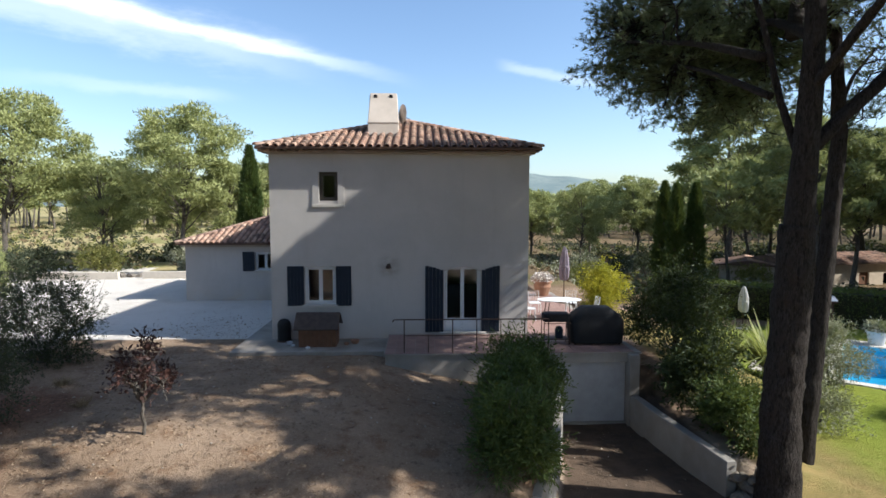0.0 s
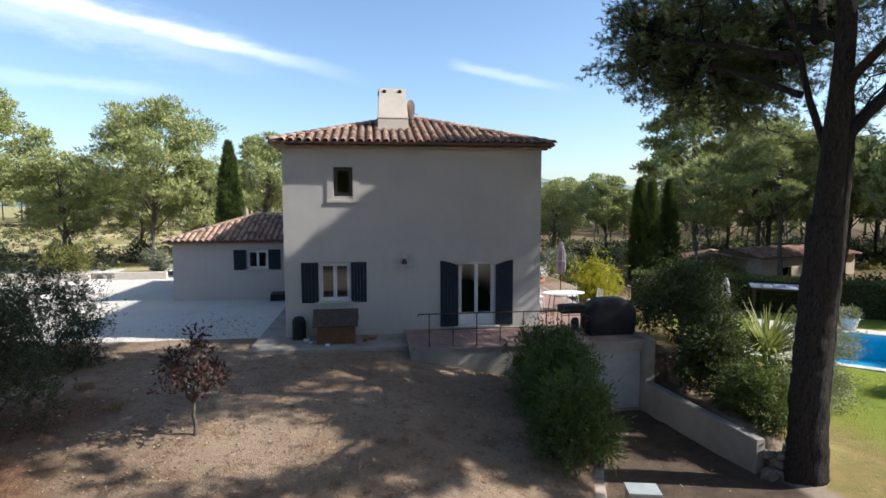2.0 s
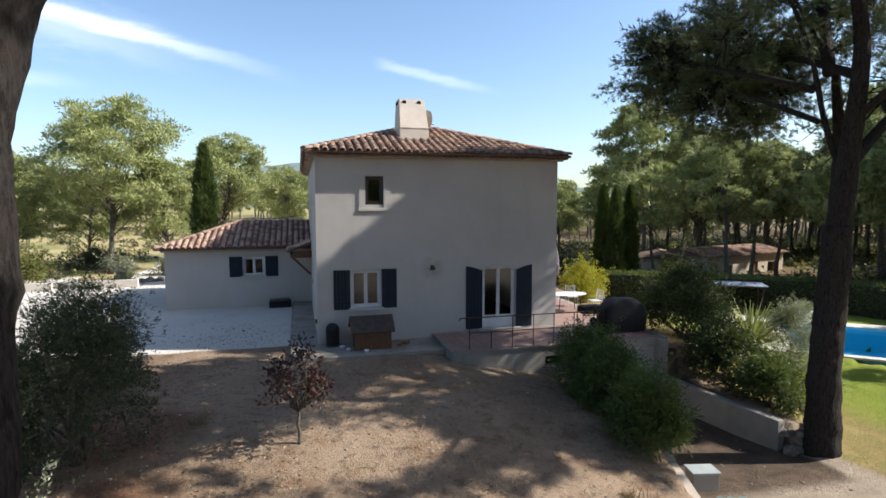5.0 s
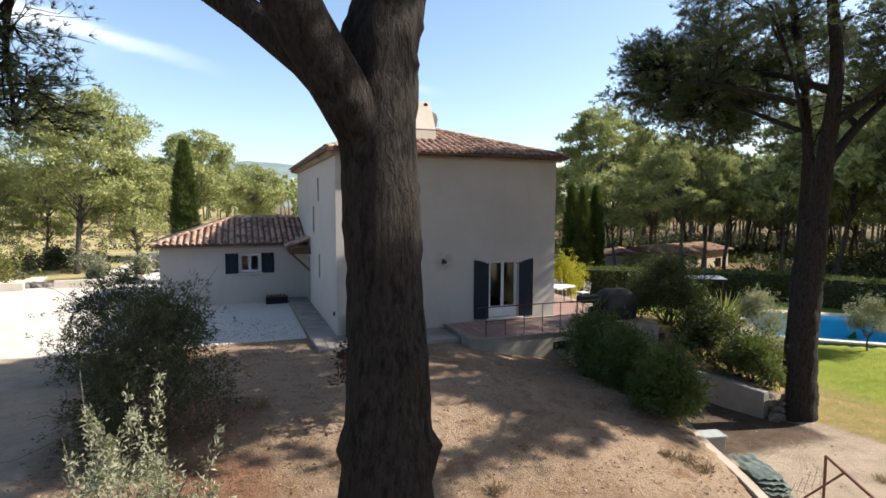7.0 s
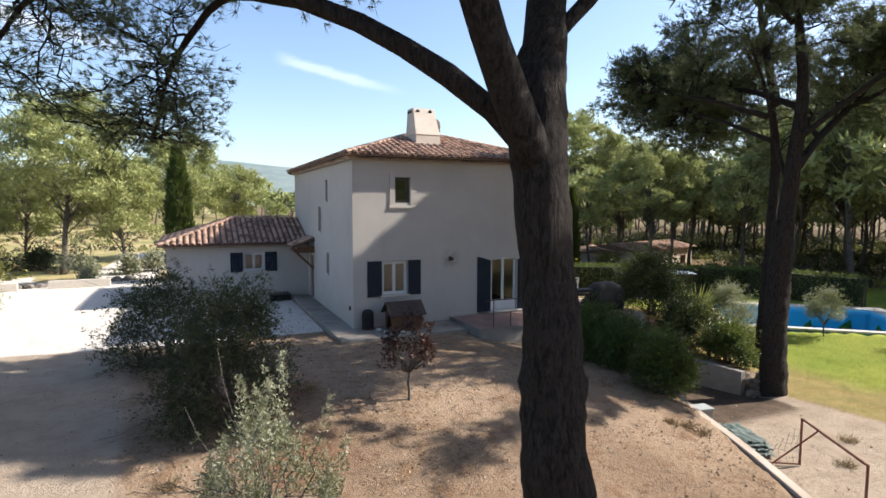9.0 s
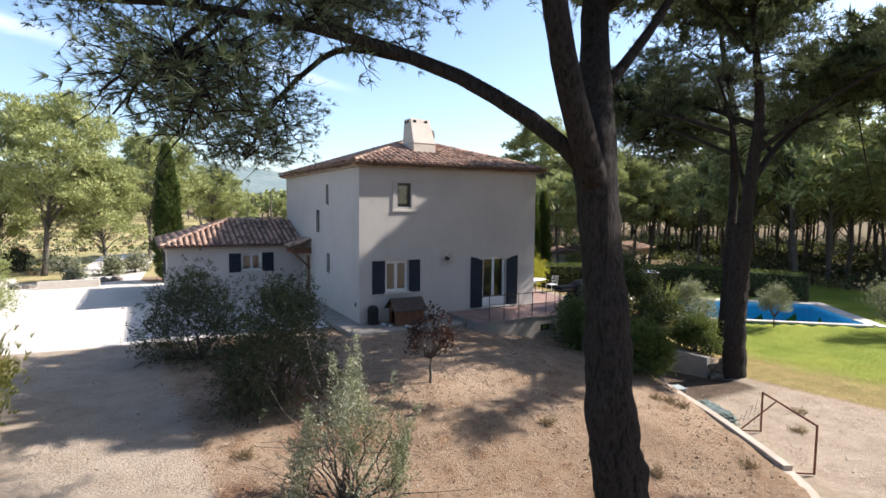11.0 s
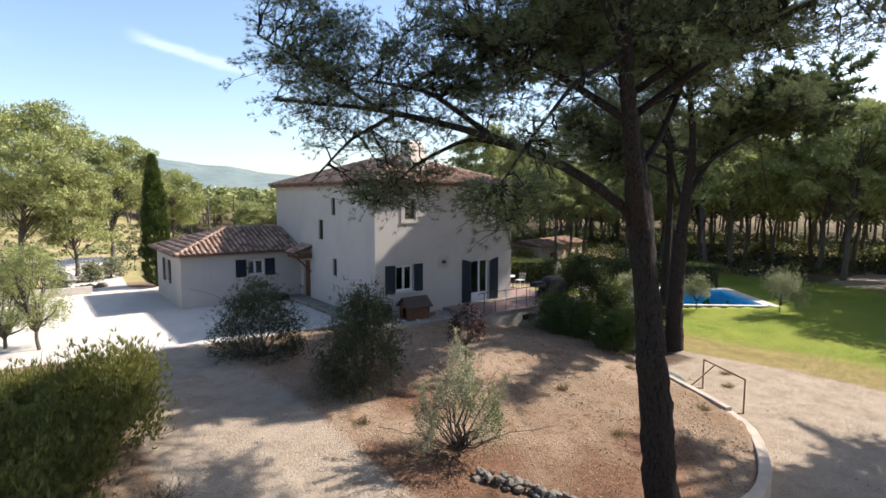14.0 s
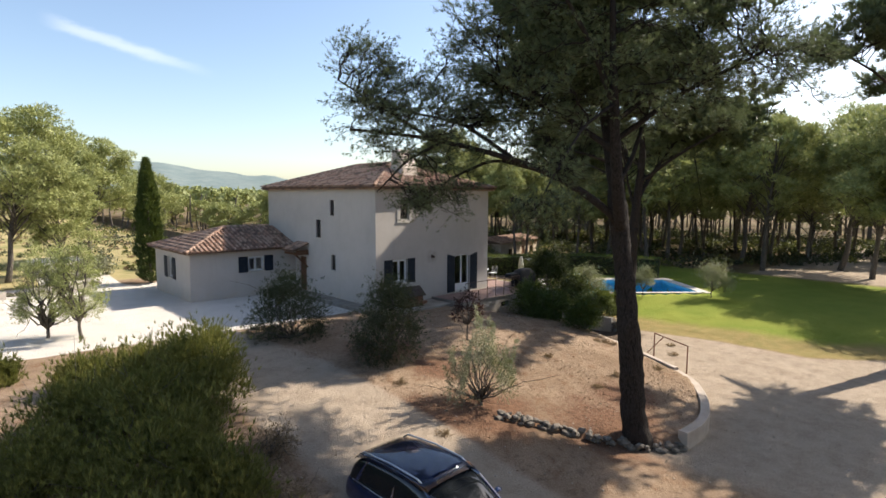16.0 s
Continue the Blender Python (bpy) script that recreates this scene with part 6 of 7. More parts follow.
def hedge(line, z0, z1, thick, seed):
    """A clipped hedge: a dense leaf wall round a solid box coloured as dark inner shade."""
    rng = np.random.default_rng(seed)
    t = thing("hedge", "clipped dark green hedge round the pool garden", "hedge", (line[0][0], line[0][1], z0))
    P, D = [], []
    bm = bmesh.new()
    for (ax, ay), (bx, by) in zip(line, line[1:]):
        ln = math.hypot(bx - ax, by - ay)
        ux, uy = (bx - ax) / ln, (by - ay) / ln
        nx, ny = -uy, ux
        n = int(ln * 260)
        s = rng.random(n) * ln
        face = rng.random(n)
        off = np.where(face < 0.42, thick / 2, np.where(face < 0.6, -thick / 2, rng.uniform(-0.5, 0.5, n) * thick))
        z = np.where(face < 0.6, rng.uniform(z0, z1, n), z1)
        jit = rng.normal(size=(n, 3)) * 0.045
        P.append(np.stack([ax + ux * s - nx * off, ay + uy * s - ny * off, z], 1) + jit)
        D.append(np.stack([-nx * np.sign(off) * (face < 0.6), -ny * np.sign(off) * (face < 0.6), np.where(face < 0.6, 0.35, 1.0)], 1))
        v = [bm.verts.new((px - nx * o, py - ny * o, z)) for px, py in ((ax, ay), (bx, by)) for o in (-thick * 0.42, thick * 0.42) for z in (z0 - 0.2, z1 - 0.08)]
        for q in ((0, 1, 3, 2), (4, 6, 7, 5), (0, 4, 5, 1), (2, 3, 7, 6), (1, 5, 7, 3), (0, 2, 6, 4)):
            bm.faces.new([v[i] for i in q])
    under(part("core", bm, simple("hedge_inner_shade", (0.02, 0.025, 0.01), (0.03, 0.03, 0.014))), t)
    v, f = leaves(np.concatenate(P), np.concatenate(D), rng, 4, 0.11, 0.055, 0.7)
    under(soup("foliage", v, f, HEDGE), t)


hedge([(12.5, 30.3), (22.8, 23.8), (25.0, 17.6)], -1.5, 0.28, 1.1, 80)


# ---------------------------------------------------------------- far land
def hills():
    """A long wooded ridge on the northern horizon."""
    n, m = 220, 8
    vs = []
    for i in range(n + 1):
        az = radians(-100 + 200 * i / n)
        deg = math.degrees(az)
        el = 4.6 - 0.095 * abs(deg - 1) + 0.5 * noise.noise((deg * 0.07, 3.0, 0)) + 0.16 * noise.noise((deg * 0.35, 9.0, 0))
        el = max(0.7, el)
        for j in range(m + 1):
            f = j / m
            d = 1250 + 650 * f
            z = (d * math.tan(radians(el)) - 4) * math.sin(f * math.pi / 2) ** 1.2 + 6 * noise.noise((deg * 0.5, f * 4, 2.0)) * f
            vs.append((d * math.sin(az), d * math.cos(az), z - 3))
    fs = [(i * (m + 1) + j, (i + 1) * (m + 1) + j, (i + 1) * (m + 1) + j + 1, i * (m + 1) + j + 1) for i in range(n) for j in range(m)]
    mt = Nodes("hazy_wooded_hill")
    # distance haze is mixed into the woods' green as blue-grey
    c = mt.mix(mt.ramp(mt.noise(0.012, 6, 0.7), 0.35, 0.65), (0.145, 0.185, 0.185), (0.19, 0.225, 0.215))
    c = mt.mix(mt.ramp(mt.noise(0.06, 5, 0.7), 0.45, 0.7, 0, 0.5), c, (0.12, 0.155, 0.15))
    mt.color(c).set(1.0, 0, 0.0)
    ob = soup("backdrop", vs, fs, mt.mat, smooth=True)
    tagged(ob, "long wooded ridge on the horizon, coloured haze-blue", "hills", kind="structure")


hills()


def far_wood():
    """The closed pine canopy behind the single trees."""
    rng = np.random.default_rng(77)
    P, D = [], []
    for k in range(2600):
        a = radians(rng.uniform(-50, 160))
        left = a > radians(86)
        d = rng.uniform(118, 185) if left else rng.uniform(92, 160)
        x, y = -3 + d * math.cos(a), 10 + d * math.sin(a)
        top = rng.uniform(5.0, 9.0) if left else rng.uniform(3.0, 5.6) if a > radians(50) else rng.uniform(7.0, 12.0)
        c = np.array([x, y, top])
        dd = sphere_dirs(rng, 16)
        dd[:, 2] = np.abs(dd[:, 2])
        P.append(c + dd * np.array([2.4, 2.4, 1.9]) * rng.uniform(0.7, 1.1, (16, 1)))
        D.append(dd + np.array([0, 0, 0.3]))
    v, f = fans(np.repeat(np.concatenate(P), 3, 0), np.repeat(np.concatenate(D), 3, 0), rng, 1.3, 0.36, 0.6)
    ob = soup("far_pine_wood", v, f, PINE_HAZED)
    tagged(ob, "distant closed pine wood behind the clearing", "woodland", kind="stuff")
    bm = bmesh.new()
    r2 = random.Random(5)
    for k in range(420):
        a = radians(r2.uniform(-50, 160))
        d = r2.uniform(100, 150) if a > radians(86) else r2.uniform(85, 130)
        x, y = -3 + d * math.cos(a), 10 + d * math.sin(a)
        z = height(x, y)
        tube(bm, [(x, y, z - 0.3), (x + r2.uniform(-0.5, 0.5), y, z + 3), (x + r2.uniform(-1, 1), y, z + 7)], [0.2, 0.15, 0.08], 5, False)
    o2 = part("far_pine_trunk", bm, BARK_GREY)
    tagged(o2, "pale trunks of the distant pine wood", "woodland", kind="stuff")


far_wood()


def farmhouse(x, y, turn, w, d, h, label):
    """A neighbouring low house under a tile roof, seen between the trees."""
    hz = height(x, y) - 1.1
    t = thing("neighbour_house", label, "house", (x, y, hz), turn)
    wm = simple("ochre_render", (0.50, 0.41, 0.31), (0.43, 0.35, 0.26))
    part("wall", panel(bmesh.new(), "x", -w / 2, w / 2, -0.3, h, -d / 2, 0.3, [(-w * 0.3, -w * 0.3 + 1.1, 0.9, 2.0), (w * 0.05, w * 0.05 + 1.0, 0, 2.1), (w * 0.28, w * 0.28 + 1.1, 0.9, 2.0)]), wm, t)
    part("wall", panel(bmesh.new(), "y", -d / 2 + 0.3, d / 2, -0.3, h, -w / 2, 0.3), wm, t)
    part("wall", panel(bmesh.new(), "y", -d / 2 + 0.3, d / 2, -0.3, h, w / 2 - 0.3, 0.3), wm, t)
    part("wall", panel(bmesh.new(), "x", -w / 2 + 0.3, w / 2 - 0.3, -0.3, h, d / 2 - 0.3, 0.3), wm, t)
    for hx in (-w * 0.3, w * 0.28):
        part("window", frame_bm(hx, hx + 1.1, 0.9, 2.0, -d / 2 + 0.1, 0.07, 0.06), WOODBROWN, t)
    part("door", boxes((w * 0.05, w * 0.05 + 1.0, -d / 2 + 0.12, -d / 2 + 0.18, 0, 2.1)), WOODBROWN, t)
    bm = bmesh.new()
    o, rise = 0.4, (d / 2 + 0.4) * 0.19
    vs = [bm.verts.new(p) for p in ((-w / 2 - o, -d / 2 - o, h), (w / 2 + o, -d / 2 - o, h), (w / 2 + o, d / 2 + o, h), (-w / 2 - o, d / 2 + o, h), (-w / 2 - o, 0, h + rise), (w / 2 + o, 0, h + rise))]
    for q in ((0, 1, 5, 4), (2, 3, 4, 5), (0, 4, 3), (1, 2, 5), (3, 2, 1, 0)):
        bm.faces.new([vs[i] for i in q])
    r = part("roof", bm, ROOFBED, t)
    co = []
    n = int((w + 2 * o) / 0.28)
    for c in range(n):
        for k in range(int((d / 2 + o) / 0.36)):
            co.append(pose(-w / 2 - o + (c + 0.5) * 0.28, -d / 2 - o + k * 0.36, h + k * 0.36 * 0.19 + 0.035) @ pose(0, 0, 0, 10, 0, 0))
    ob = joined_tiles(co, r)
    ob.matrix_parent_inverse = Matrix()


farmhouse(24.9, 41.6, 62, 4.2, 3.6, 2.5, "small ochre outbuilding with a tile roof between pines")
farmhouse(30.6, 41.0, 14, 10.5, 5, 2.75, "low ochre neighbouring house with a tile roof between pines")


def scrub(name, label, seed, n, place, mat, tall, leaf, per=34):
    """Low wild bushes strewn over a piece of land."""
    rng = np.random.default_rng(seed)
    P, D = [], []
    for k in range(n):
        x, y = place(rng)
        h = tall * rng.uniform(0.4, 1.3)
        d = sphere_dirs(rng, per)
        d[:, 2] = np.abs(d[:, 2])
        P.append(np.array(base_at(x, y)) + d * np.array([h * 0.9, h * 0.9, h]) * rng.uniform(0.6, 1.05, (per, 1)))
        D.append(d)
    v, f = fans(np.concatenate(P), np.concatenate(D), rng, leaf, leaf * 0.28, 0.6)
    tagged(soup(name, v, f, mat), label, "shrubs", kind="stuff")


def behind_hedge(rng):
    while True:
        x, y = rng.uniform(14, 90), rng.uniform(-20, 75)
        if (x - 12.5) * 6.5 + (y - 30.3) * 10.3 > 22 and x > 27 - 0.25 * max(0, y - 24) and math.hypot(x - 30.4, (y - 40) * 1.2) > 8:
            return x, y


def in_field(rng):
    x, y = rng.uniform(-70, 14), rng.uniform(40, 110)
    return (x, y) if abs(x + 15) > 3.5 or y > 60 else (x - 9, y)


scrub("undergrowth", "dusky kermes oak scrub under the pines", 301, 1500, behind_hedge, OLIVE_SHADED, 1.3, 0.36)
scrub("undergrowth", "green scrub under the pines", 302, 420, behind_hedge, BROOM, 0.9, 0.30)
def garden_bank(rng):
    while True:
        x, y = rng.uniform(6, 27), rng.uniform(31.5, 62)
        if (x - 12.5) * 6.5 + (y - 30.3) * 10.3 > 25 and math.hypot(x - 30.4, (y - 40) * 1.2) > 8:
            return x, y


scrub("garden_scrub", "silver-grey shrubs on the bank behind the patio", 305, 130, garden_bank, OLIVE, 1.0, 0.24, 60)
scrub("garden_scrub", "straw-dry grass tufts on the bank behind the patio", 306, 260, garden_bank, DRY, 0.4, 0.26, 24)
scrub("field_scrub", "low grey-green and straw scrub in the dry field", 303, 620, in_field, OLIVE_SHADED, 0.75, 0.30, 26)
scrub("field_scrub", "low yellow broom scrub in the dry field", 304, 520, in_field, BROOM, 0.6, 0.28, 26)
scrub("field_scrub", "straw-dry grass tufts in the field", 307, 700, in_field, DRY, 0.45, 0.30, 22)


# ---------------------------------------------------------------- pool garden
def pool():
    z = -1.42
    t = thing("swimming_pool", "rectangular pool of blue water with a pale stone coping", "pool", (*POOL_O, z), math.degrees(POOL_A))
    L, W = POOL_L, POOL_W
    liner = simple("blue_pool_liner", (0.22, 0.62, 0.80), (0.26, 0.66, 0.84), rough=0.5)
    part("basin", boxes((0, L, 0, 0.02, -1.1, 0.0), (0, L, W - 0.02, W, -1.1, 0), (0, 0.02, 0.02, W - 0.02, -1.1, 0), (L - 0.02, L, 0.02, W - 0.02, -1.1, 0), (0, L, 0, W, -1.15, -1.1)), liner, t)
    wm = Nodes("pool_water")
    clear = wm.n.new("ShaderNodeBsdfTransparent")
    clear.inputs["Color"].default_value = (0.50, 0.86, 0.96, 1)
    gloss = wm.n.new("ShaderNodeBsdfGlossy")
    gloss.inputs["Roughness"].default_value = 0.05
    fres = wm.n.new("ShaderNodeFresnel")
    fres.inputs["IOR"].default_value = 1.33
    rip = wm.n.new("ShaderNodeBump")
    rip.inputs["Strength"].default_value, rip.inputs["Distance"].default_value = 0.15, 0.03
    wm.l.new(wm.noise(3.0, 3), rip.inputs["Height"])
    wm.l.new(rip.outputs[0], gloss.inputs["Normal"])
    wmx = wm.n.new("ShaderNodeMixShader")
    wm.l.new(wm.math("MULTIPLY", fres.outputs[0], 0.55), wmx.inputs[0])
    wm.l.new(clear.outputs[0], wmx.inputs[1])
    wm.l.new(gloss.outputs[0], wmx.inputs[2])
    wm.l.new(wmx.outputs[0], wm.n["Material Output"].inputs["Surface"])
    bm = bmesh.new()
    bm.faces.new([bm.verts.new(p) for p in ((0.02, 0.02, -0.12), (L - 0.02, 0.02, -0.12), (L - 0.02, W - 0.02, -0.12), (0.02, W - 0.02, -0.12))])
    w = part("water", bm, wm.mat, t, "clear blue pool water")
    stone = simple("pale_coping", (0.62, 0.58, 0.52), (0.54, 0.50, 0.45), vary=True)
    for k in range(int((L + 0.8) / 0.5)):
        for y in (-0.4, W):
            part("coping_stone", boxes((-0.4 + k * 0.5 + 0.005, -0.4 + k * 0.5 + 0.495, y + 0.005, y + 0.395, -0.06, 0.03), bevel=0.01), stone, t)
    for k in range(int(W / 0.5)):
        for x in (-0.4, L):
            part("coping_stone", boxes((x + 0.005, x + 0.395, k * 0.5 + 0.005, k * 0.5 + 0.495, -0.06, 0.03), bevel=0.01), stone, t)
    part("paving", boxes((-2.6, -0.41, -0.5, W + 1.1, -0.12, 0.005), (-0.41, L + 0.4, W + 0.41, W + 1.1, -0.12, 0.005), (L + 0.41, L + 0.9, -0.4, W + 1.1, -0.12, 0.005)), simple("pool_paving", (0.56, 0.51, 0.45), (0.47, 0.43, 0.37), scale=2), t, "pale stone paving beside the pool")


pool()


def lathe(profile, sides=20):
    bm = bmesh.new()
    rings = [[bm.verts.new((math.cos(a) * r, math.sin(a) * r, z)) for a in (2 * math.pi * k / sides for k in range(sides))] for r, z in profile]
    for a, b in zip(rings, rings[1:]):
        for k in range(sides):
            bm.faces.new((a[k], a[(k + 1) % sides], b[(k + 1) % sides], b[k]))
    bm.faces.new(rings[0][::-1])
    bm.faces.new(rings[-1])
    return bm


def yucca(x, y, z, tall, n, seed):
    rng = np.random.default_rng(seed)
    t = thing("yucca_plant", "large spiky yucca with pale yellow-green blades", "plant", (x, y, z))
    part("stem", lathe([(0.16, -0.1), (0.14, 0.3), (0.1, 0.5)], 10), BARK_GREY, t)
    V, F = [], []
    for k in range(n):
        a, up = rng.random() * 2 * math.pi, rng.uniform(0.25, 1.25)
        d = np.array([math.cos(a) * math.cos(up), math.sin(a) * math.cos(up), math.sin(up)])
        ln = tall * rng.uniform(0.6, 1.0)
        s = np.array([-math.sin(a), math.cos(a), 0]) * 0.035
        p0 = np.array([0, 0, 0.35])
        p1 = p0 + d * ln * 0.55
        p2 = p0 + d * ln + np.array([0, 0, -0.30 * ln * math.cos(up)])
        i = len(V)
        V += [p0 - s * 0.6, p0 + s * 0.6, p1 + s, p1 - s, p2 + s * 0.05, p2 - s * 0.05]
        F += [(i, i + 1, i + 2, i + 3), (i + 3, i + 2, i + 4, i + 5)]
    soup("blade_rosette", V, F, YUCCA, t)


yucca(11.3, 17.6, height(11.3, 17.6) - 0.05, 2.5, 280, 5)
yucca(10.7, 18.8, height(10.7, 18.8) - 0.05, 1.6, 90, 6)


def parasol(x, y, z, tall, mat, label):
    t = thing("closed_parasol", label, "parasol", (x, y, z))
    part("pole", tube(bmesh.new(), [(0, 0, 0), (0, 0, tall)], 0.024, 8), METAL, t)
    part("base", lathe([(0.26, 0.0), (0.26, 0.06), (0.08, 0.10), (0.05, 0.25)], 18), CONCRETE, t)
    bm = bmesh.new()
    rings = []
    for zz, r in ((tall * 0.40, 0.10), (tall * 0.45, 0.17), (tall * 0.60, 0.19), (tall * 0.80, 0.15), (tall * 0.95, 0.08), (tall, 0.02)):
        rings.append([bm.verts.new((math.cos(a) * r * (1 + 0.3 * math.cos(a * 8)), math.sin(a) * r * (1 + 0.3 * math.cos(a * 8)), zz)) for a in (2 * math.pi * k / 32 for k in range(32))])
    for a, b in zip(rings, rings[1:]):
        for k in range(32):
            bm.faces.new((a[k], a[(k + 1) % 32], b[(k + 1) % 32], b[k]))
    part("canopy", bm, mat, t, smooth=True)
    part("strap", lathe([(0.2, tall * 0.63), (0.21, tall * 0.65), (0.2, tall * 0.67)], 16), mat, t)


MAUVE = simple("mauve_canvas", (0.24, 0.20, 0.235), (0.18, 0.15, 0.18), scale=5)
CREAM = simple("cream_canvas", (0.52, 0.50, 0.46), (0.44, 0.42, 0.39), scale=5)
parasol(6.02, 24.3, 0.0, 2.55, MAUVE, "closed mauve parasol on the patio")
parasol(14.9, 25.2, -1.5, 2.1, CREAM, "closed cream parasol by the pool")


def pergola():
    t = thing("pool_shelter", "small shelter with a corrugated pale roof in front of the hedge", "shelter", (17.9, 25.3, -1.5), -33)
    roofm = simple("pale_sheeting", (0.42, 0.44, 0.50), (0.36, 0.38, 0.44), rough=0.45, metal=0.3)
    for x in (-1.1, 1.1):
        for y in (-0.6, 0.6):
            part("post", boxes((x - 0.04, x + 0.04, y - 0.04, y + 0.04, -0.05, 1.52)), METAL, t)
    for k in range(5):
        part("roof_sheet", boxes((-1.3 + k * 0.52, -1.3 + k * 0.52 + 0.49, -0.9, 0.9, 1.545, 1.585)), roofm, t)
    part("rail", boxes((-1.3, 1.3, -0.66, -0.58, 1.44, 1.54)), METAL, t)
    part("rail", boxes((-1.3, 1.3, 0.58, 0.66, 1.44, 1.54)), METAL, t)


pergola()


def planter(x, y, z):
    t = thing("flower_pot", "tapered white flower pot with a grey-green plant", "pot", (x, y, z))
    part("pot", lathe([(0.26, 0), (0.36, 0.5), (0.40, 0.5), (0.40, 0.58), (0.34, 0.58), (0.32, 0.5)]), WHITE, t)
    rng = np.random.default_rng(3)
    d = sphere_dirs(rng, 150)
    d[:, 2] = abs(d[:, 2])
    v, f = leaves(np.array([0, 0, 0.62]) + d * 0.3, d, rng, 3, 0.2, 0.05, 0.5)
    soup("plant", v, f, OLIVE, t)


planter(18.65, 21.85, -1.415)


# ---------------------------------------------------------------- patio
def patio_table(x, y):
    t = thing("garden_table", "oval white garden table with thin metal legs", "table", (x, y, 0))
    part("tabletop", lathe([(0.83, 0.72), (0.86, 0.735), (0.86, 0.75), (0.83, 0.757)], 32), WHITE, t).scale = (1.0, 0.6, 1.0)
    for a in (45, 135, 225, 315):
        ca, sa = math.cos(radians(a)), math.sin(radians(a))
        part("leg", tube(bmesh.new(), [(ca * 0.75, sa * 0.42, 0.0), (ca * 0.62, sa * 0.36, 0.72)], 0.018, 6), METAL, t)


def patio_chair(x, y, turn, first=[None]):
    if first[0] is not None:
        return copy_thing(first[0], pose(x, y, 0, 0, 0, turn))
    t = thing("garden_chair", "white metal garden chair with a slatted back", "chair", (x, y, 0), turn, group="chairs round the garden table")
    part("seat", boxes((-0.22, 0.22, -0.22, 0.22, 0.43, 0.455), bevel=0.01), WHITE, t)
    for sx in (-0.2, 0.2):
        for sy in (-0.2, 0.2):
            part("leg", tube(bmesh.new(), [(sx * 1.1, sy * 1.1, 0), (sx, sy, 0.43)], 0.013, 6), WHITE, t)
    part("back_frame", tube(bmesh.new(), [(-0.2, 0.2, 0.45), (-0.21, 0.27, 0.88), (0.21, 0.27, 0.88), (0.2, 0.2, 0.45)], 0.013, 6), WHITE, t)
    for k in range(5):
        xx = -0.14 + k * 0.07
        part("slat", tube(bmesh.new(), [(xx, 0.205, 0.46), (xx, 0.27, 0.87)], 0.007, 5), WHITE, t)
    first[0] = t
    return t


patio_table(4.95, 20.9)
patio_chair(4.2, 21.9, 0)
patio_chair(5.7, 21.9, -10)
patio_chair(3.75, 20.7, 85)
patio_chair(6.15, 20.7, -85)
pot = thing("terracotta_pot", "big terracotta pot with pale flowers on the patio", "pot", (5.5, 26.4, 0))
part("pot", lathe([(0.28, 0), (0.42, 0.45), (0.40, 0.62), (0.47, 0.64), (0.47, 0.72), (0.40, 0.72), (0.38, 0.6)]), simple("terracotta", (0.36, 0.20, 0.13), (0.30, 0.17, 0.11)), pot)
prng = np.random.default_rng(8)
pd = sphere_dirs(prng, 200)
pd[:, 2] = abs(pd[:, 2])
pv, pf = leaves(np.array([0, 0, 0.75]) + pd * np.array([0.45, 0.45, 0.28]), pd, prng, 3, 0.12, 0.07, 0.6)
soup("flower_head", pv, pf, simple("white_petals", (0.62, 0.58, 0.55), (0.55, 0.5, 0.46)), pot)


def covered_barbecue(x, y):
    """A large grill under a black weather cover: soft folded box with sloping shoulders."""
    t = thing("covered_barbecue", "large barbecue under a black fabric cover on the terrace", "barbecue", (x, y, 0))
    bm = bmesh.new()
    rings = []
    for z, w, d in ((0.05, 0.80, 0.40), (0.35, 0.84, 0.42), (0.75, 0.86, 0.42), (0.95, 0.72, 0.38), (1.10, 0.52, 0.32), (1.17, 0.42, 0.24)):
        ring = []
        for k in range(40):
            a = 2 * math.pi * k / 40
            ca, sa = math.cos(a), math.sin(a)
            q = (abs(ca) ** 6 + abs(sa) ** 6) ** (-1 / 6)
            fold = 1 + 0.025 * math.sin(k * 2.3 + z * 3) * (1.1 - z)
            ring.append(bm.verts.new((ca * q * w * fold, sa * q * d * fold, z)))
        rings.append(ring)
    for a, b in zip(rings, rings[1:]):
        for k in range(40):
            bm.faces.new((a[k], a[(k + 1) % 40], b[(k + 1) % 40], b[k]))
    bm.faces.new(rings[-1])
    part("cover", bm, BLACK, t, smooth=True)
    for sx in (-0.7, 0.7):
        for sy in (-0.3, 0.3):
            part("foot", tube(bmesh.new(), [(sx, sy, 0.0), (sx, sy, 0.12)], 0.03, 8), METAL, t)


def charcoal_grill(x, y):
    t = thing("charcoal_grill", "charcoal grill on a thin steel trolley under a black cloth", "barbecue", (x, y, 0))
    part("cover", boxes((-0.42, 0.42, -0.24, 0.24, 0.72, 1.0), bevel=0.08), BLACK, t)
    for sx in (-0.4, 0.4):
        for sy in (-0.2, 0.2):
            part("leg", tube(bmesh.new(), [(sx, sy, 0.0), (sx, sy, 0.74)], 0.014, 6), METAL, t)
    part("shelf", boxes((-0.4, 0.4, -0.2, 0.2, 0.16, 0.185)), METAL, t)
    part("handle", tube(bmesh.new(), [(-0.4, -0.2, 0.68), (0.55, -0.2, 0.68)], 0.012, 6), METAL, t)
    g = thing("gas_bottle", "small dark gas bottle below the grill", "bottle", (x + 0.12, y, 0.186))
    part("bottle", lathe([(0.12, 0), (0.13, 0.03), (0.13, 0.28), (0.08, 0.36), (0.04, 0.38)]), NAVY, g)


covered_barbecue(5.15, 17.15)
charcoal_grill(3.85, 17.05)


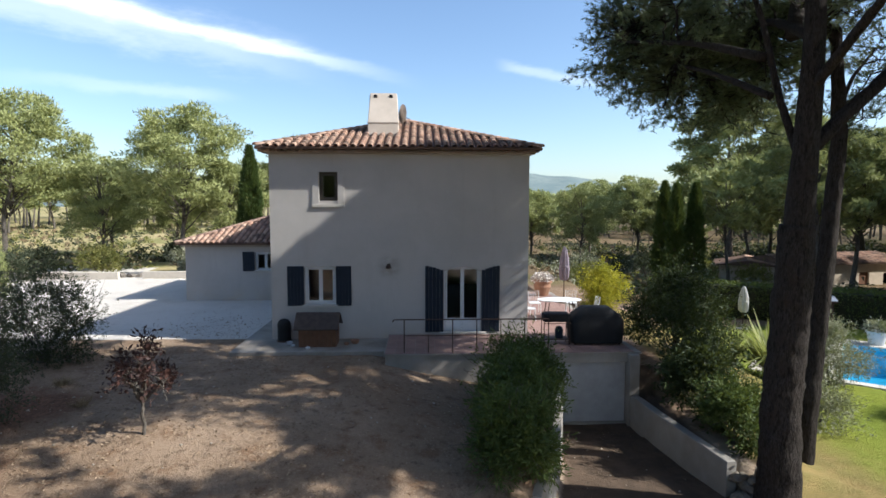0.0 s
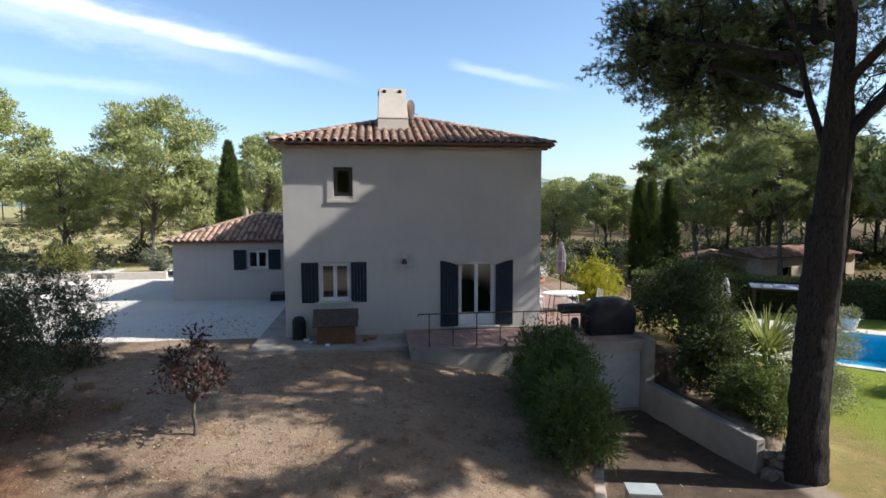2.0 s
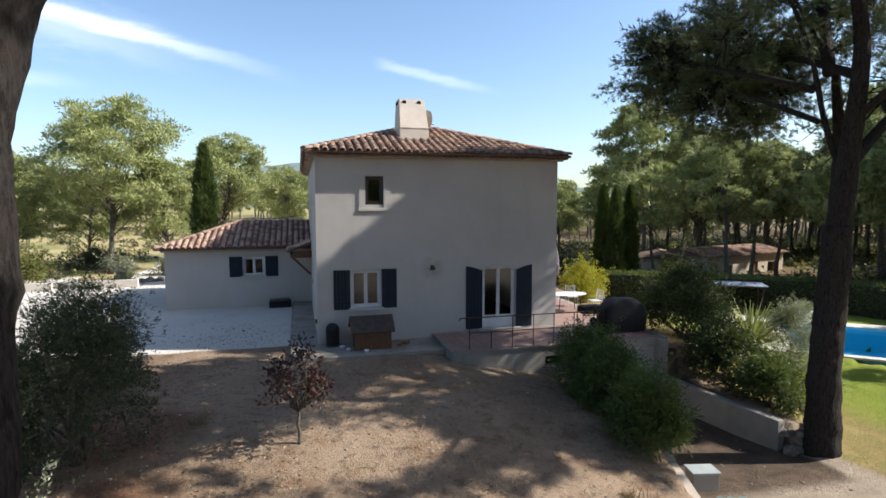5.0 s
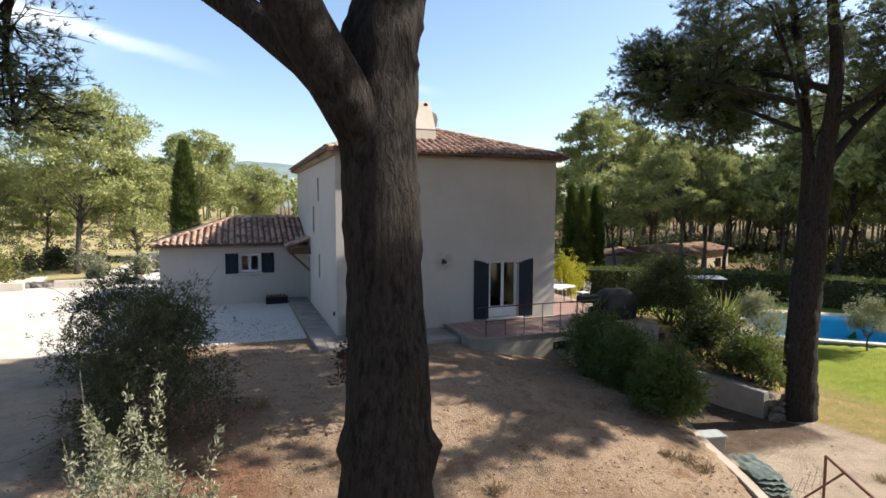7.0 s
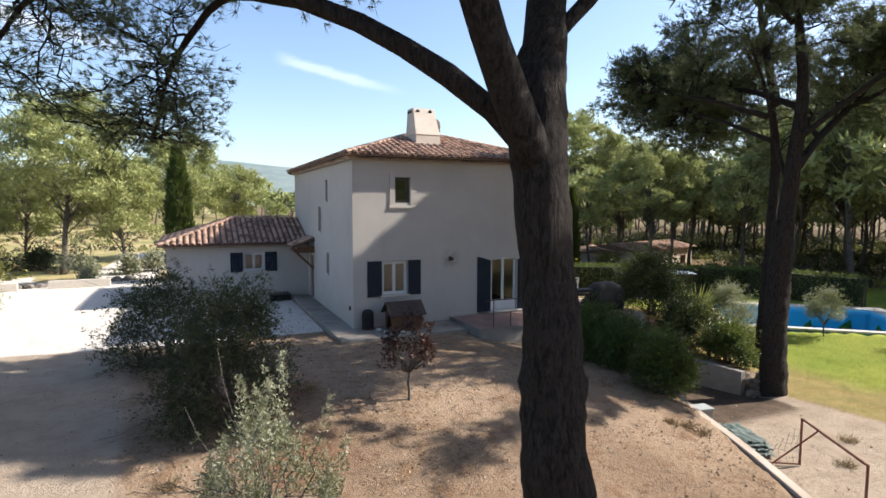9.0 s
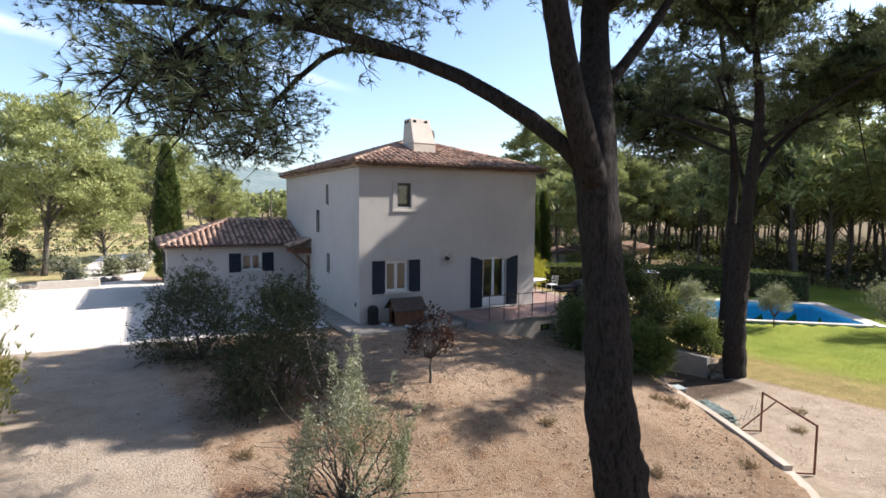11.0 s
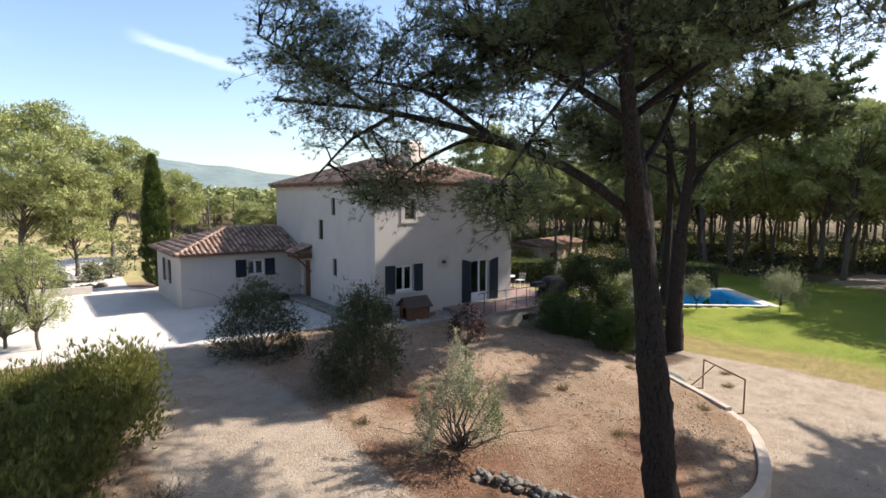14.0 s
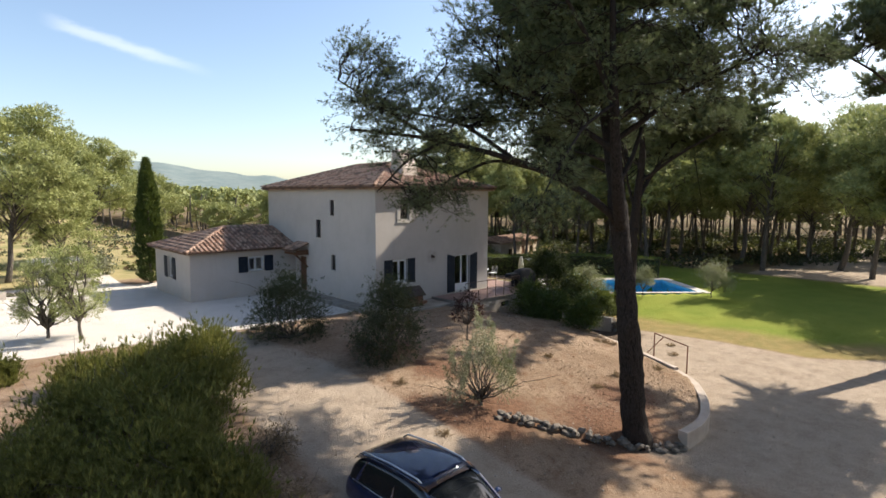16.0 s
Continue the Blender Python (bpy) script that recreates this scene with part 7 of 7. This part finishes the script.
# ---------------------------------------------------------------- by the house wall
def kennel():
    """A wooden dog kennel: plank walls, an arched entrance in the gable end, a felt-covered gable roof."""
    x0, x1, y0, y1, zb = -4.34, -3.16, 17.42, 18.22, -0.155
    t = thing("dog_kennel", "stained wooden dog kennel with a dark felt gable roof", "kennel", (x0, y0, zb))
    w = x1 - x0
    d = y1 - y0
    for k in range(9):
        a = k * w / 9
        part("plank", boxes((a + 0.003, a + w / 9 - 0.003, 0.0, 0.025, 0.04, 0.62)), WOODBROWN, t)
        part("plank", boxes((a + 0.003, a + w / 9 - 0.003, d - 0.025, d, 0.04, 0.62)), WOODBROWN, t)
    bm = bmesh.new()
    pts = [(0.0, 0.04), (d * 0.27, 0.04)]
    n = 10
    arch = [(d * 0.5 - d * 0.23 * math.cos(math.pi * k / n), 0.38 + 0.18 * math.sin(math.pi * k / n)) for k in range(n + 1)]
    left = [(0.026, 0.04), (d * 0.27, 0.04)] + arch[: n // 2 + 1] + [(d * 0.5, 0.98), (0.026, 0.62)]
    right = [(d - 0.026, 0.04), (d - 0.026, 0.62), (d * 0.5, 0.98)] + arch[n // 2:] + [(d * 0.73, 0.04)]
    for poly in (left, right):
        f0 = [bm.verts.new((0.0, y, z)) for y, z in poly]
        f1 = [bm.verts.new((0.025, y, z)) for y, z in poly]
        bm.faces.new(f0)
        bm.faces.new(f1[::-1])
        for a in range(len(poly)):
            b = (a + 1) % len(poly)
            bm.faces.new((f0[a], f0[b], f1[b], f1[a]))
    part("gable_front", bm, WOODBROWN, t)
    bm = bmesh.new()
    poly = [(0.026, 0.04), (d - 0.026, 0.04), (d - 0.026, 0.62), (d * 0.5, 0.98), (0.026, 0.62)]
    f0, f1 = [bm.verts.new((w - 0.025, y, z)) for y, z in poly], [bm.verts.new((w, y, z)) for y, z in poly]
    bm.faces.new(f0)
    bm.faces.new(f1)
    for a in range(5):
        bm.faces.new((f0[a], f0[(a + 1) % 5], f1[(a + 1) % 5], f1[a]))
    part("gable_back", bm, WOODBROWN, t)
    part("floor", boxes((0, w, 0, d, 0.0, 0.038)), WOODBROWN, t)
    for s in (0, 1):
        bm = bmesh.new()
        ya, yb = (-0.14, d * 0.5) if s == 0 else (d + 0.14, d * 0.5)
        za, zb2 = 0.57, 1.02
        vs = [bm.verts.new(p) for p in ((-0.14, ya, za), (w + 0.1, ya, za), (w + 0.1, yb, zb2), (-0.14, yb, zb2), (-0.14, ya, za + 0.035), (w + 0.1, ya, za + 0.035), (w + 0.1, yb, zb2 + 0.035), (-0.14, yb, zb2 + 0.035))]
        for q in ((0, 1, 2, 3), (4, 7, 6, 5), (0, 4, 5, 1), (1, 5, 6, 2), (2, 6, 7, 3), (3, 7, 4, 0)):
            bm.faces.new([vs[i] for i in q])
        part("roof_panel", bm, SHINGLE, t, "dark felt roofing")


kennel()


def arched_bin():
    t = thing("water_butt", "black rounded-top container against the house wall", "container", (-5.0, 18.28, -0.155))
    bm = lathe([(0.20, 0.0), (0.215, 0.05), (0.215, 0.56), (0.20, 0.64), (0.15, 0.71), (0.06, 0.745)], 24)
    part("body", bm, BLACK, t, smooth=True)
    part("rim", lathe([(0.22, 0.54), (0.228, 0.56), (0.22, 0.58)], 24), BLACK, t)
    part("base", lathe([(0.24, -0.0), (0.24, 0.035), (0.2, 0.05)], 24), METAL, t)


arched_bin()
for k, (x, y, s) in enumerate(((-4.72, 17.85, 0.07), (-4.55, 17.55, 0.05), (-4.0, 17.2, 0.055), (-2.85, 17.7, 0.06), (-2.6, 17.9, 0.1))):
    t = thing("food_bowl" if k < 3 else "clay_pot", "small pale bowl on the concrete" if k < 3 else "small clay pot by the kennel", "bowl" if k < 3 else "pot", (x, y, -0.158))
    part("bowl", lathe([(s, 0), (s * 1.5, s * 1.1), (s * 1.35, s * 1.1), (s * 0.9, s * 0.4)], 16), WHITE if k < 3 else simple("clay%d" % k, (0.34, 0.19, 0.12), (0.28, 0.15, 0.1)), t)


def crate(x, y):
    t = thing("log_crate", "low dark crate of firewood against the annex", "crate", (x, y, -0.35))
    part("crate", boxes((-0.5, 0.5, -0.22, 0.22, 0.0, 0.34), bevel=0.015), BLACK, t)
    for k in range(6):
        part("log", tube(bmesh.new(), [(-0.4 + k * 0.15, -0.25, 0.37), (-0.4 + k * 0.15, 0.2, 0.38)], 0.055, 9), BARK_GREY, t)


crate(-6.95, 26.9)


# ---------------------------------------------------------------- drive
def goal():
    """A rusty child's football goal: two posts, a crossbar, back stays and a ragged net rope."""
    t = thing("football_goal", "rusty red steel frame of a small football goal", "goal", (2.55, 7.05, -1.86))
    ax, ay = 1.18 - 2.55, 4.9 - 7.05
    part("post", tube(bmesh.new(), [(0, 0, 0), (0, 0, 1.16)], 0.028, 8), RUST, t)
    part("post", tube(bmesh.new(), [(ax, ay, 0), (ax, ay, 1.22)], 0.028, 8), RUST, t)
    part("crossbar", tube(bmesh.new(), [(0, 0, 1.16), (ax, ay, 1.22)], 0.028, 8), RUST, t)
    nx, ny = -ay * 0.33, ax * 0.33
    part("stay", tube(bmesh.new(), [(ax * 0.28, ay * 0.28, 1.15), (ax * 0.1 - nx, ay * 0.1 - ny, 0.02)], 0.02, 8), RUST, t)
    part("foot_bar", tube(bmesh.new(), [(ax, ay, 0.02), (ax - nx, ay - ny, 0.02)], 0.022, 8), RUST, t)
    part("foot_bar", tube(bmesh.new(), [(0, 0, 0.02), (-nx, -ny, 0.02)], 0.022, 8), RUST, t)
    rope = simple("net_rope", (0.20, 0.19, 0.17), (0.15, 0.14, 0.13))
    bm = bmesh.new()
    for k in range(6):
        f = k / 6
        tube(bm, [(0.03 - nx * f, -ny * f, 1.1 - 0.9 * f), (-nx * f - 0.06, -ny * f + 0.05, 0.55 - 0.45 * f), (-nx * f, -ny * f, 0.03)], 0.004, 4)
    for k in range(5):
        z = 0.2 + 0.18 * k
        tube(bm, [(0, 0, z), (-nx * (1 - z / 1.2) * 0.5, -ny * (1 - z / 1.2) * 0.5, z - 0.05), (-nx * (1 - z / 1.2), -ny * (1 - z / 1.2), z)], 0.004, 4)
    part("net", bm, rope, t)


goal()
b = thing("meter_box", "pale concrete meter box with a flat lid beside the kerb", "box", (2.88, 10.25, -2.27), -12)
part("body", boxes((-0.30, 0.30, -0.20, 0.20, 0, 0.66), bevel=0.01), CONCRETE, b)
part("lid", boxes((-0.33, 0.33, -0.23, 0.23, 0.664, 0.72), bevel=0.012), simple("pale_lid", (0.34, 0.36, 0.35), (0.27, 0.29, 0.28)), b)


def tarp():
    """A dropped heap of folded green sheeting."""
    t = thing("folded_tarpaulin", "heap of folded grey-green tarpaulin beside the kerb wall", "tarpaulin", (2.55, 8.3, -1.87), 62)
    m = simple("green_sheet", (0.17, 0.22, 0.20), (0.24, 0.28, 0.26), scale=4, rough=0.55)
    rng = random.Random(3)
    for k in range(4):
        bm = bmesh.new()
        n, q = 16, 9
        g = [[bm.verts.new((-0.6 + 1.2 * i / n + rng.uniform(-0.02, 0.02), -0.32 + 0.64 * j / q, 0.03 + k * 0.06 + 0.05 * noise.noise((i * 0.5, j * 0.7, k * 3.1)) + 0.035 * abs(math.sin(j * 1.1 + k)))) for j in range(q + 1)] for i in range(n + 1)]
        for i in range(n):
            for j in range(q):
                bm.faces.new((g[i][j], g[i + 1][j], g[i + 1][j + 1], g[i][j + 1]))
        bmesh.ops.solidify(bm, geom=bm.faces[:], thickness=0.02)
        o = part("fold", bm, m, t, smooth=True)
        o.matrix_basis = pose(0.12 * k - 0.1, 0.05 * k, 0, 0, 0, 7 * k - 10)


tarp()


def rock_mesh(seed, mat):
    rng = random.Random(seed)
    bm = bmesh.new()
    bmesh.ops.create_icosphere(bm, subdivisions=1, radius=1.0)
    for v in bm.verts:
        v.co *= 1 + 0.28 * noise.noise(v.co * 1.3 + Vector((seed * 3.7, 0, 0))) + rng.uniform(-0.08, 0.08)
        v.co.z *= 0.7
    return mesh_of("stone", bm, mat)


ROCKM = simple("limestone", (0.23, 0.195, 0.155), (0.10, 0.085, 0.068), scale=6, bump=0.5, vary=True)
ROCKS = [rock_mesh(k, ROCKM) for k in range(6)]


def stone_wall(line, n, label, z0, rows=2, size=0.17, z_fn=None):
    """A dry-laid edge of field stones, each its own piece."""
    t = thing("dry_stone_edge", label, "stone wall", (*line[0], z0))
    bpy.context.view_layer.update()
    rng = random.Random(n)
    seg = [math.hypot(b[0] - a[0], b[1] - a[1]) for a, b in zip(line, line[1:])]
    total = sum(seg)
    for r in range(rows):
        for k in range(n):
            s = (k + 0.5 * (r % 2) + rng.uniform(-0.2, 0.2)) / n * total
            s = min(max(s, 0), total - 1e-3)
            i = 0
            while s > seg[i]:
                s -= seg[i]
                i += 1
            (ax, ay), (bx, by) = line[i], line[i + 1]
            f = s / seg[i]
            x, y = ax + (bx - ax) * f, ay + (by - ay) * f
            nx, ny = (by - ay) / seg[i], -(bx - ax) / seg[i]
            x, y = x + nx * (0.10 - 0.05 * r) + rng.uniform(-0.13, 0.13), y + ny * (0.10 - 0.05 * r) + rng.uniform(-0.13, 0.13)
            g = float(min(terrain(np.array([x + nx * 0.3]), np.array([y + ny * 0.3]))[0], upper(x, y)))
            q = size * rng.uniform(0.6, 1.25)
            o = new("stone", rng.choice(ROCKS))
            o.matrix_basis = pose(x, y, g + 0.05 + r * size * 0.95, rng.uniform(-25, 25), rng.uniform(-25, 25), rng.uniform(0, 360)) @ Matrix.Diagonal((q * 1.25, q, q, 1))
            under(o, t)
    return t


stone_wall(STONE_LINE, 46, "dry-laid edge of pale field stones below the pine", -1.2, 2, 0.12)
stone_wall([(6.6, 11.45), (7.1, 11.25), (7.7, 11.7)], 9, "loose stones at the end of the ramp wall", -1.9, 3, 0.19)
stone_wall([(-22.5, 36.2), (-19.0, 36.6), (-14.2, 38.5)], 26, "low edge of pale boulders along the court", -0.3, 1, 0.32)


def court_wall(x0, x1, y, label):
    """A long low rendered wall along the court."""
    w = part("court_wall", boxes((x0, x1, y, y + 0.25, -0.7, 0.12), bevel=0.02), simple("pale_render", (0.60, 0.53, 0.44), (0.52, 0.46, 0.38)))
    tagged(w, label, "low wall")


court_wall(-18.3, -15.3, 35.6, "low cream rendered wall edging the gravel court")
court_wall(-30.0, -19.6, 35.2, "long low cream wall edging the gravel court")


def car():
    """A dark blue estate car: shaped shell, glass house, silver roof rails, wheels, lamps."""
    x, y = -15.1, 3.1
    z = height(x, y)
    t = thing("parked_car", "glossy dark blue estate car with silver roof rails", "car", (x, y, z), 180 + 2)
    paint = Nodes("dark_blue_paint")
    paint.color((0.012, 0.022, 0.065)).set(0.12, 0.0, 0.6)
    paint.bsdf.inputs["Coat Weight"].default_value = 1.0
    paint.bsdf.inputs["Coat Roughness"].default_value = 0.03
    glassm = Nodes("tinted_glass")
    glassm.color((0.012, 0.014, 0.016)).set(0.03, 0.0, 0.7)
    chrome = simple("brushed_aluminium", (0.62, 0.62, 0.62), (0.55, 0.55, 0.55), rough=0.28, metal=1.0, bump=0.0)
    rubber = simple("tyre_rubber", (0.02, 0.02, 0.02), (0.028, 0.028, 0.028), rough=0.85)
    # along y: front at +; stations of half width, sill, belt, roof
    L = 2.3

    def shell(stations, name, mat, label=""):
        bm = bmesh.new()
        rings = []
        for yy, prof in stations:
            ring = [bm.verts.new((sx * w, yy, zz)) for sx, seq in ((1, prof), (-1, prof[::-1])) for w, zz in seq]
            rings.append(ring)
        for a, c in zip(rings, rings[1:]):
            n = len(a)
            for k in range(n):
                bm.faces.new((a[k], a[(k + 1) % n], c[(k + 1) % n], c[k]))
        bm.faces.new(rings[0][::-1])
        bm.faces.new(rings[-1])
        o = part(name, bm, mat, t, label, True)
        md = o.modifiers.new("round", "SUBSURF")
        md.levels = md.render_levels = 2
        return o

    def body(w, low, mid, top, crown=0.04):
        return [(w * 0.90, low), (w, (low + mid) / 2), (w, mid), (w * 0.93, top - 0.04), (w * 0.75, top), (w * 0.25, top + crown)]

    shell([(-L, body(0.78, 0.42, 0.62, 0.86)), (-L + 0.12, body(0.86, 0.30, 0.66, 0.98)), (-1.5, body(0.91, 0.24, 0.70, 1.0)), (-0.4, body(0.91, 0.24, 0.70, 0.98)), (0.8, body(0.91, 0.24, 0.70, 0.97)), (1.5, body(0.89, 0.24, 0.66, 0.90)), (L - 0.25, body(0.83, 0.28, 0.60, 0.78)), (L, body(0.66, 0.40, 0.52, 0.64))], "body", paint.mat)
    def cab(w0, z0, w1, z1):
        return [(w0, z0), (w0 * 0.985, z0 + 0.04), (w0 * 0.6 + w1 * 0.4, (z0 * 0.6 + z1 * 0.4)), (w1 * 1.02, z1 - 0.06), (w1 * 0.9, z1), (w1 * 0.3, z1 + 0.035)]
    shell([(-2.2, cab(0.78, 0.88, 0.66, 1.0)), (-2.02, cab(0.84, 0.90, 0.70, 1.34)), (-1.5, cab(0.87, 0.92, 0.74, 1.50)), (-0.5, cab(0.88, 0.92, 0.76, 1.56)), (0.2, cab(0.88, 0.92, 0.75, 1.52)), (0.8, cab(0.86, 0.90, 0.68, 1.22)), (1.25, cab(0.80, 0.86, 0.60, 0.94))], "glasshouse", glassm.mat, "dark tinted windows")
    bm = bmesh.new()
    rows = []
    for yy, w, zz in ((-2.14, 0.60, 1.28), (-2.0, 0.68, 1.40), (-1.75, 0.72, 1.49), (-1.3, 0.745, 1.55), (-0.5, 0.755, 1.595), (0.1, 0.745, 1.575), (0.36, 0.71, 1.52)):
        rows.append([bm.verts.new((w * u, yy, zz + 0.03 * (1 - u * u) - (0.045 if abs(u) == 1 else 0))) for u in (-1, -0.85, -0.5, 0, 0.5, 0.85, 1)])
    for a, c in zip(rows, rows[1:]):
        for k in range(6):
            bm.faces.new((a[k], a[k + 1], c[k + 1], c[k]))
    bmesh.ops.solidify(bm, geom=bm.faces[:], thickness=0.03)
    part("roof", bm, paint.mat, t, smooth=True)
    for s in (-1, 1):
        part("roof_rail", tube(bmesh.new(), [(s * 0.63, -1.86, 1.47), (s * 0.64, -1.72, 1.555), (s * 0.655, -0.8, 1.625), (s * 0.65, 0.0, 1.605), (s * 0.64, 0.14, 1.55)], 0.02, 8), chrome, t, "silver roof rail", True)
        part("window_trim", tube(bmesh.new(), [(s * 0.865, -1.85, 0.985), (s * 0.895, -1.2, 0.985), (s * 0.90, 0.0, 0.965), (s * 0.885, 0.95, 0.945)], 0.012, 6), chrome, t, "bright window trim", True)
        part("pillar", tube(bmesh.new(), [(s * 0.85, 0.95, 0.93), (s * 0.71, 0.45, 1.38), (s * 0.66, 0.2, 1.49)], 0.035, 6), paint.mat, t)
        part("pillar", tube(bmesh.new(), [(s * 0.875, -0.55, 0.96), (s * 0.72, -0.5, 1.48)], 0.03, 6), paint.mat, t)
        part("pillar", tube(bmesh.new(), [(s * 0.84, -1.75, 0.96), (s * 0.67, -1.5, 1.45)], 0.05, 6), paint.mat, t)
        mr = bmesh.new()
        bmesh.ops.create_icosphere(mr, subdivisions=2, radius=0.11)
        o = part("wing_mirror", mr, paint.mat, t, smooth=True)
        o.matrix_basis = pose(s * 1.0, 0.72, 1.0) @ Matrix.Diagonal((1.0, 0.65, 0.75, 1))
        part("headlight", boxes((s * 0.62 - 0.14, s * 0.62 + 0.14, L - 0.30, L - 0.14, 0.62, 0.74), bevel=0.03), WHITE, t)
        for yy in (-1.38, 1.38):
            wt = part("wheel", tube(bmesh.new(), [(s * 0.70, yy, 0.33), (s * 0.90, yy, 0.33)], 0.33, 28), rubber, t)
            part("rim", tube(bmesh.new(), [(s * 0.895, yy, 0.33), (s * 0.915, yy, 0.33)], 0.23, 20), chrome, wt)
    part("windscreen_wiper", tube(bmesh.new(), [(-0.5, 1.12, 0.96), (0.05, 0.86, 1.14)], 0.008, 5), rubber, t)


car()


def litter():
    """Fallen leaves, needles, twigs and pebbles strewn over the bare earth."""
    rng = np.random.default_rng(12)
    n = 24000
    x, y = rng.uniform(-16, 3, n), rng.uniform(0, 18, n)
    k = ((line_distance(x, y, BANK) > 0.3) & (x > -10.8 - 0.15 * y)) | (rng.random(n) < 0.06)
    x, y = x[k], y[k]
    patch = np.array([noise.noise((a * 0.5, b * 0.5, 7.0)) for a, b in zip(x, y)])
    k = patch + rng.normal(size=len(x)) * 0.25 > 0.0
    x, y = x[k], y[k]
    x = np.r_[x, -8.3 + rng.normal(size=900) * 1.3]
    y = np.r_[y, 20.6 + rng.normal(size=900) * 1.5]
    k = (x < -6.45) | (y < 16.7)
    x, y = x[k], y[k]
    P = np.stack([x, y, terrain(x, y) + 0.02], 1)
    D = np.concatenate([rng.normal(size=(len(x), 2)), np.full((len(x), 1), 0.1)], 1)
    v, f = leaves(P, D, rng, 1, 0.07, 0.035, 0.1, 0.0)
    m = Nodes("dead_leaves")
    m.color(m.mix(m.island(), (0.14, 0.085, 0.048), (0.36, 0.27, 0.18))).set(0.9)
    ob = soup("leaf_litter", v, f, m.mat)
    tagged(ob, "dry leaves and bark flakes on the bare earth", "leaf litter", kind="stuff")
    base = rock_mesh(3, ROCKM)
    co = np.array([q.co for q in base.vertices])
    fa = np.array([list(q.vertices) for q in base.polygons])
    n = 1900
    x, y = rng.uniform(-17, 6, n), rng.uniform(-2, 18, n)
    z = terrain(x, y)
    s = 0.006 + 0.03 * rng.random(n) ** 4
    a = rng.random(n) * 6.28
    V = co[None] * s[:, None, None] * np.array([1.2, 1, 0.8])
    c_, s_ = np.cos(a)[:, None], np.sin(a)[:, None]
    V = np.stack([V[..., 0] * c_ - V[..., 1] * s_, V[..., 0] * s_ + V[..., 1] * c_, V[..., 2]], -1) + np.stack([x, y, z + 0.01], 1)[:, None]
    F = fa[None] + (np.arange(n) * len(co))[:, None, None]
    m2 = Nodes("pebbles")
    m2.color(m2.mix(m2.island(), (0.20, 0.165, 0.12), (0.44, 0.38, 0.31))).set(0.9)
    ob = soup("pebble_scatter", V.reshape(-1, 3), F.reshape(-1, 3), m2.mat)
    tagged(ob, "loose pale pebbles on the earth and drive", "pebbles", kind="stuff")


litter()


def weed(x, y, seed):
    """A tuft of dry weeds."""
    rng = np.random.default_rng(seed)
    t = thing("weed_tuft", "small tuft of dry straw-coloured weeds on the bare earth", "weed", base_at(x, y), group="weeds on the earth")
    d = sphere_dirs(rng, 60)
    d[:, 2] = np.abs(d[:, 2]) + 0.4
    p = np.array(base_at(x, y)) + rng.normal(size=(60, 3)) * np.array([0.10, 0.10, 0.0])
    v, f = blades(p, d, rng, 3, 0.24, 0.012, 0.4)
    under(soup("foliage", v, f, DRY), t)


for k, (x, y) in enumerate(((0.1, 8.3), (0.3, 8.0), (-0.2, 8.5), (-3.6, 5.6), (-1.2, 5.1), (-5.2, 5.4), (-8.9, 7.4), (-11.3, 9.2), (-4.4, 8.2), (-8.2, 12.6), (-9.6, 14.2), (-12.3, 6.0), (3.6, 6.6), (5.2, 7.4))):
    weed(x, y, 400 + k)


# ---------------------------------------------------------------- small repeated pieces
bpy.context.view_layer.update()
for job, what, parent in late:
    if job == "pieces":
        tile_pieces(what[:300], parent)
        if len(what) > 300:
            joined_tiles(what[300:], parent)
    elif job == "joined":
        joined_tiles(what, parent)
    else:
        what()
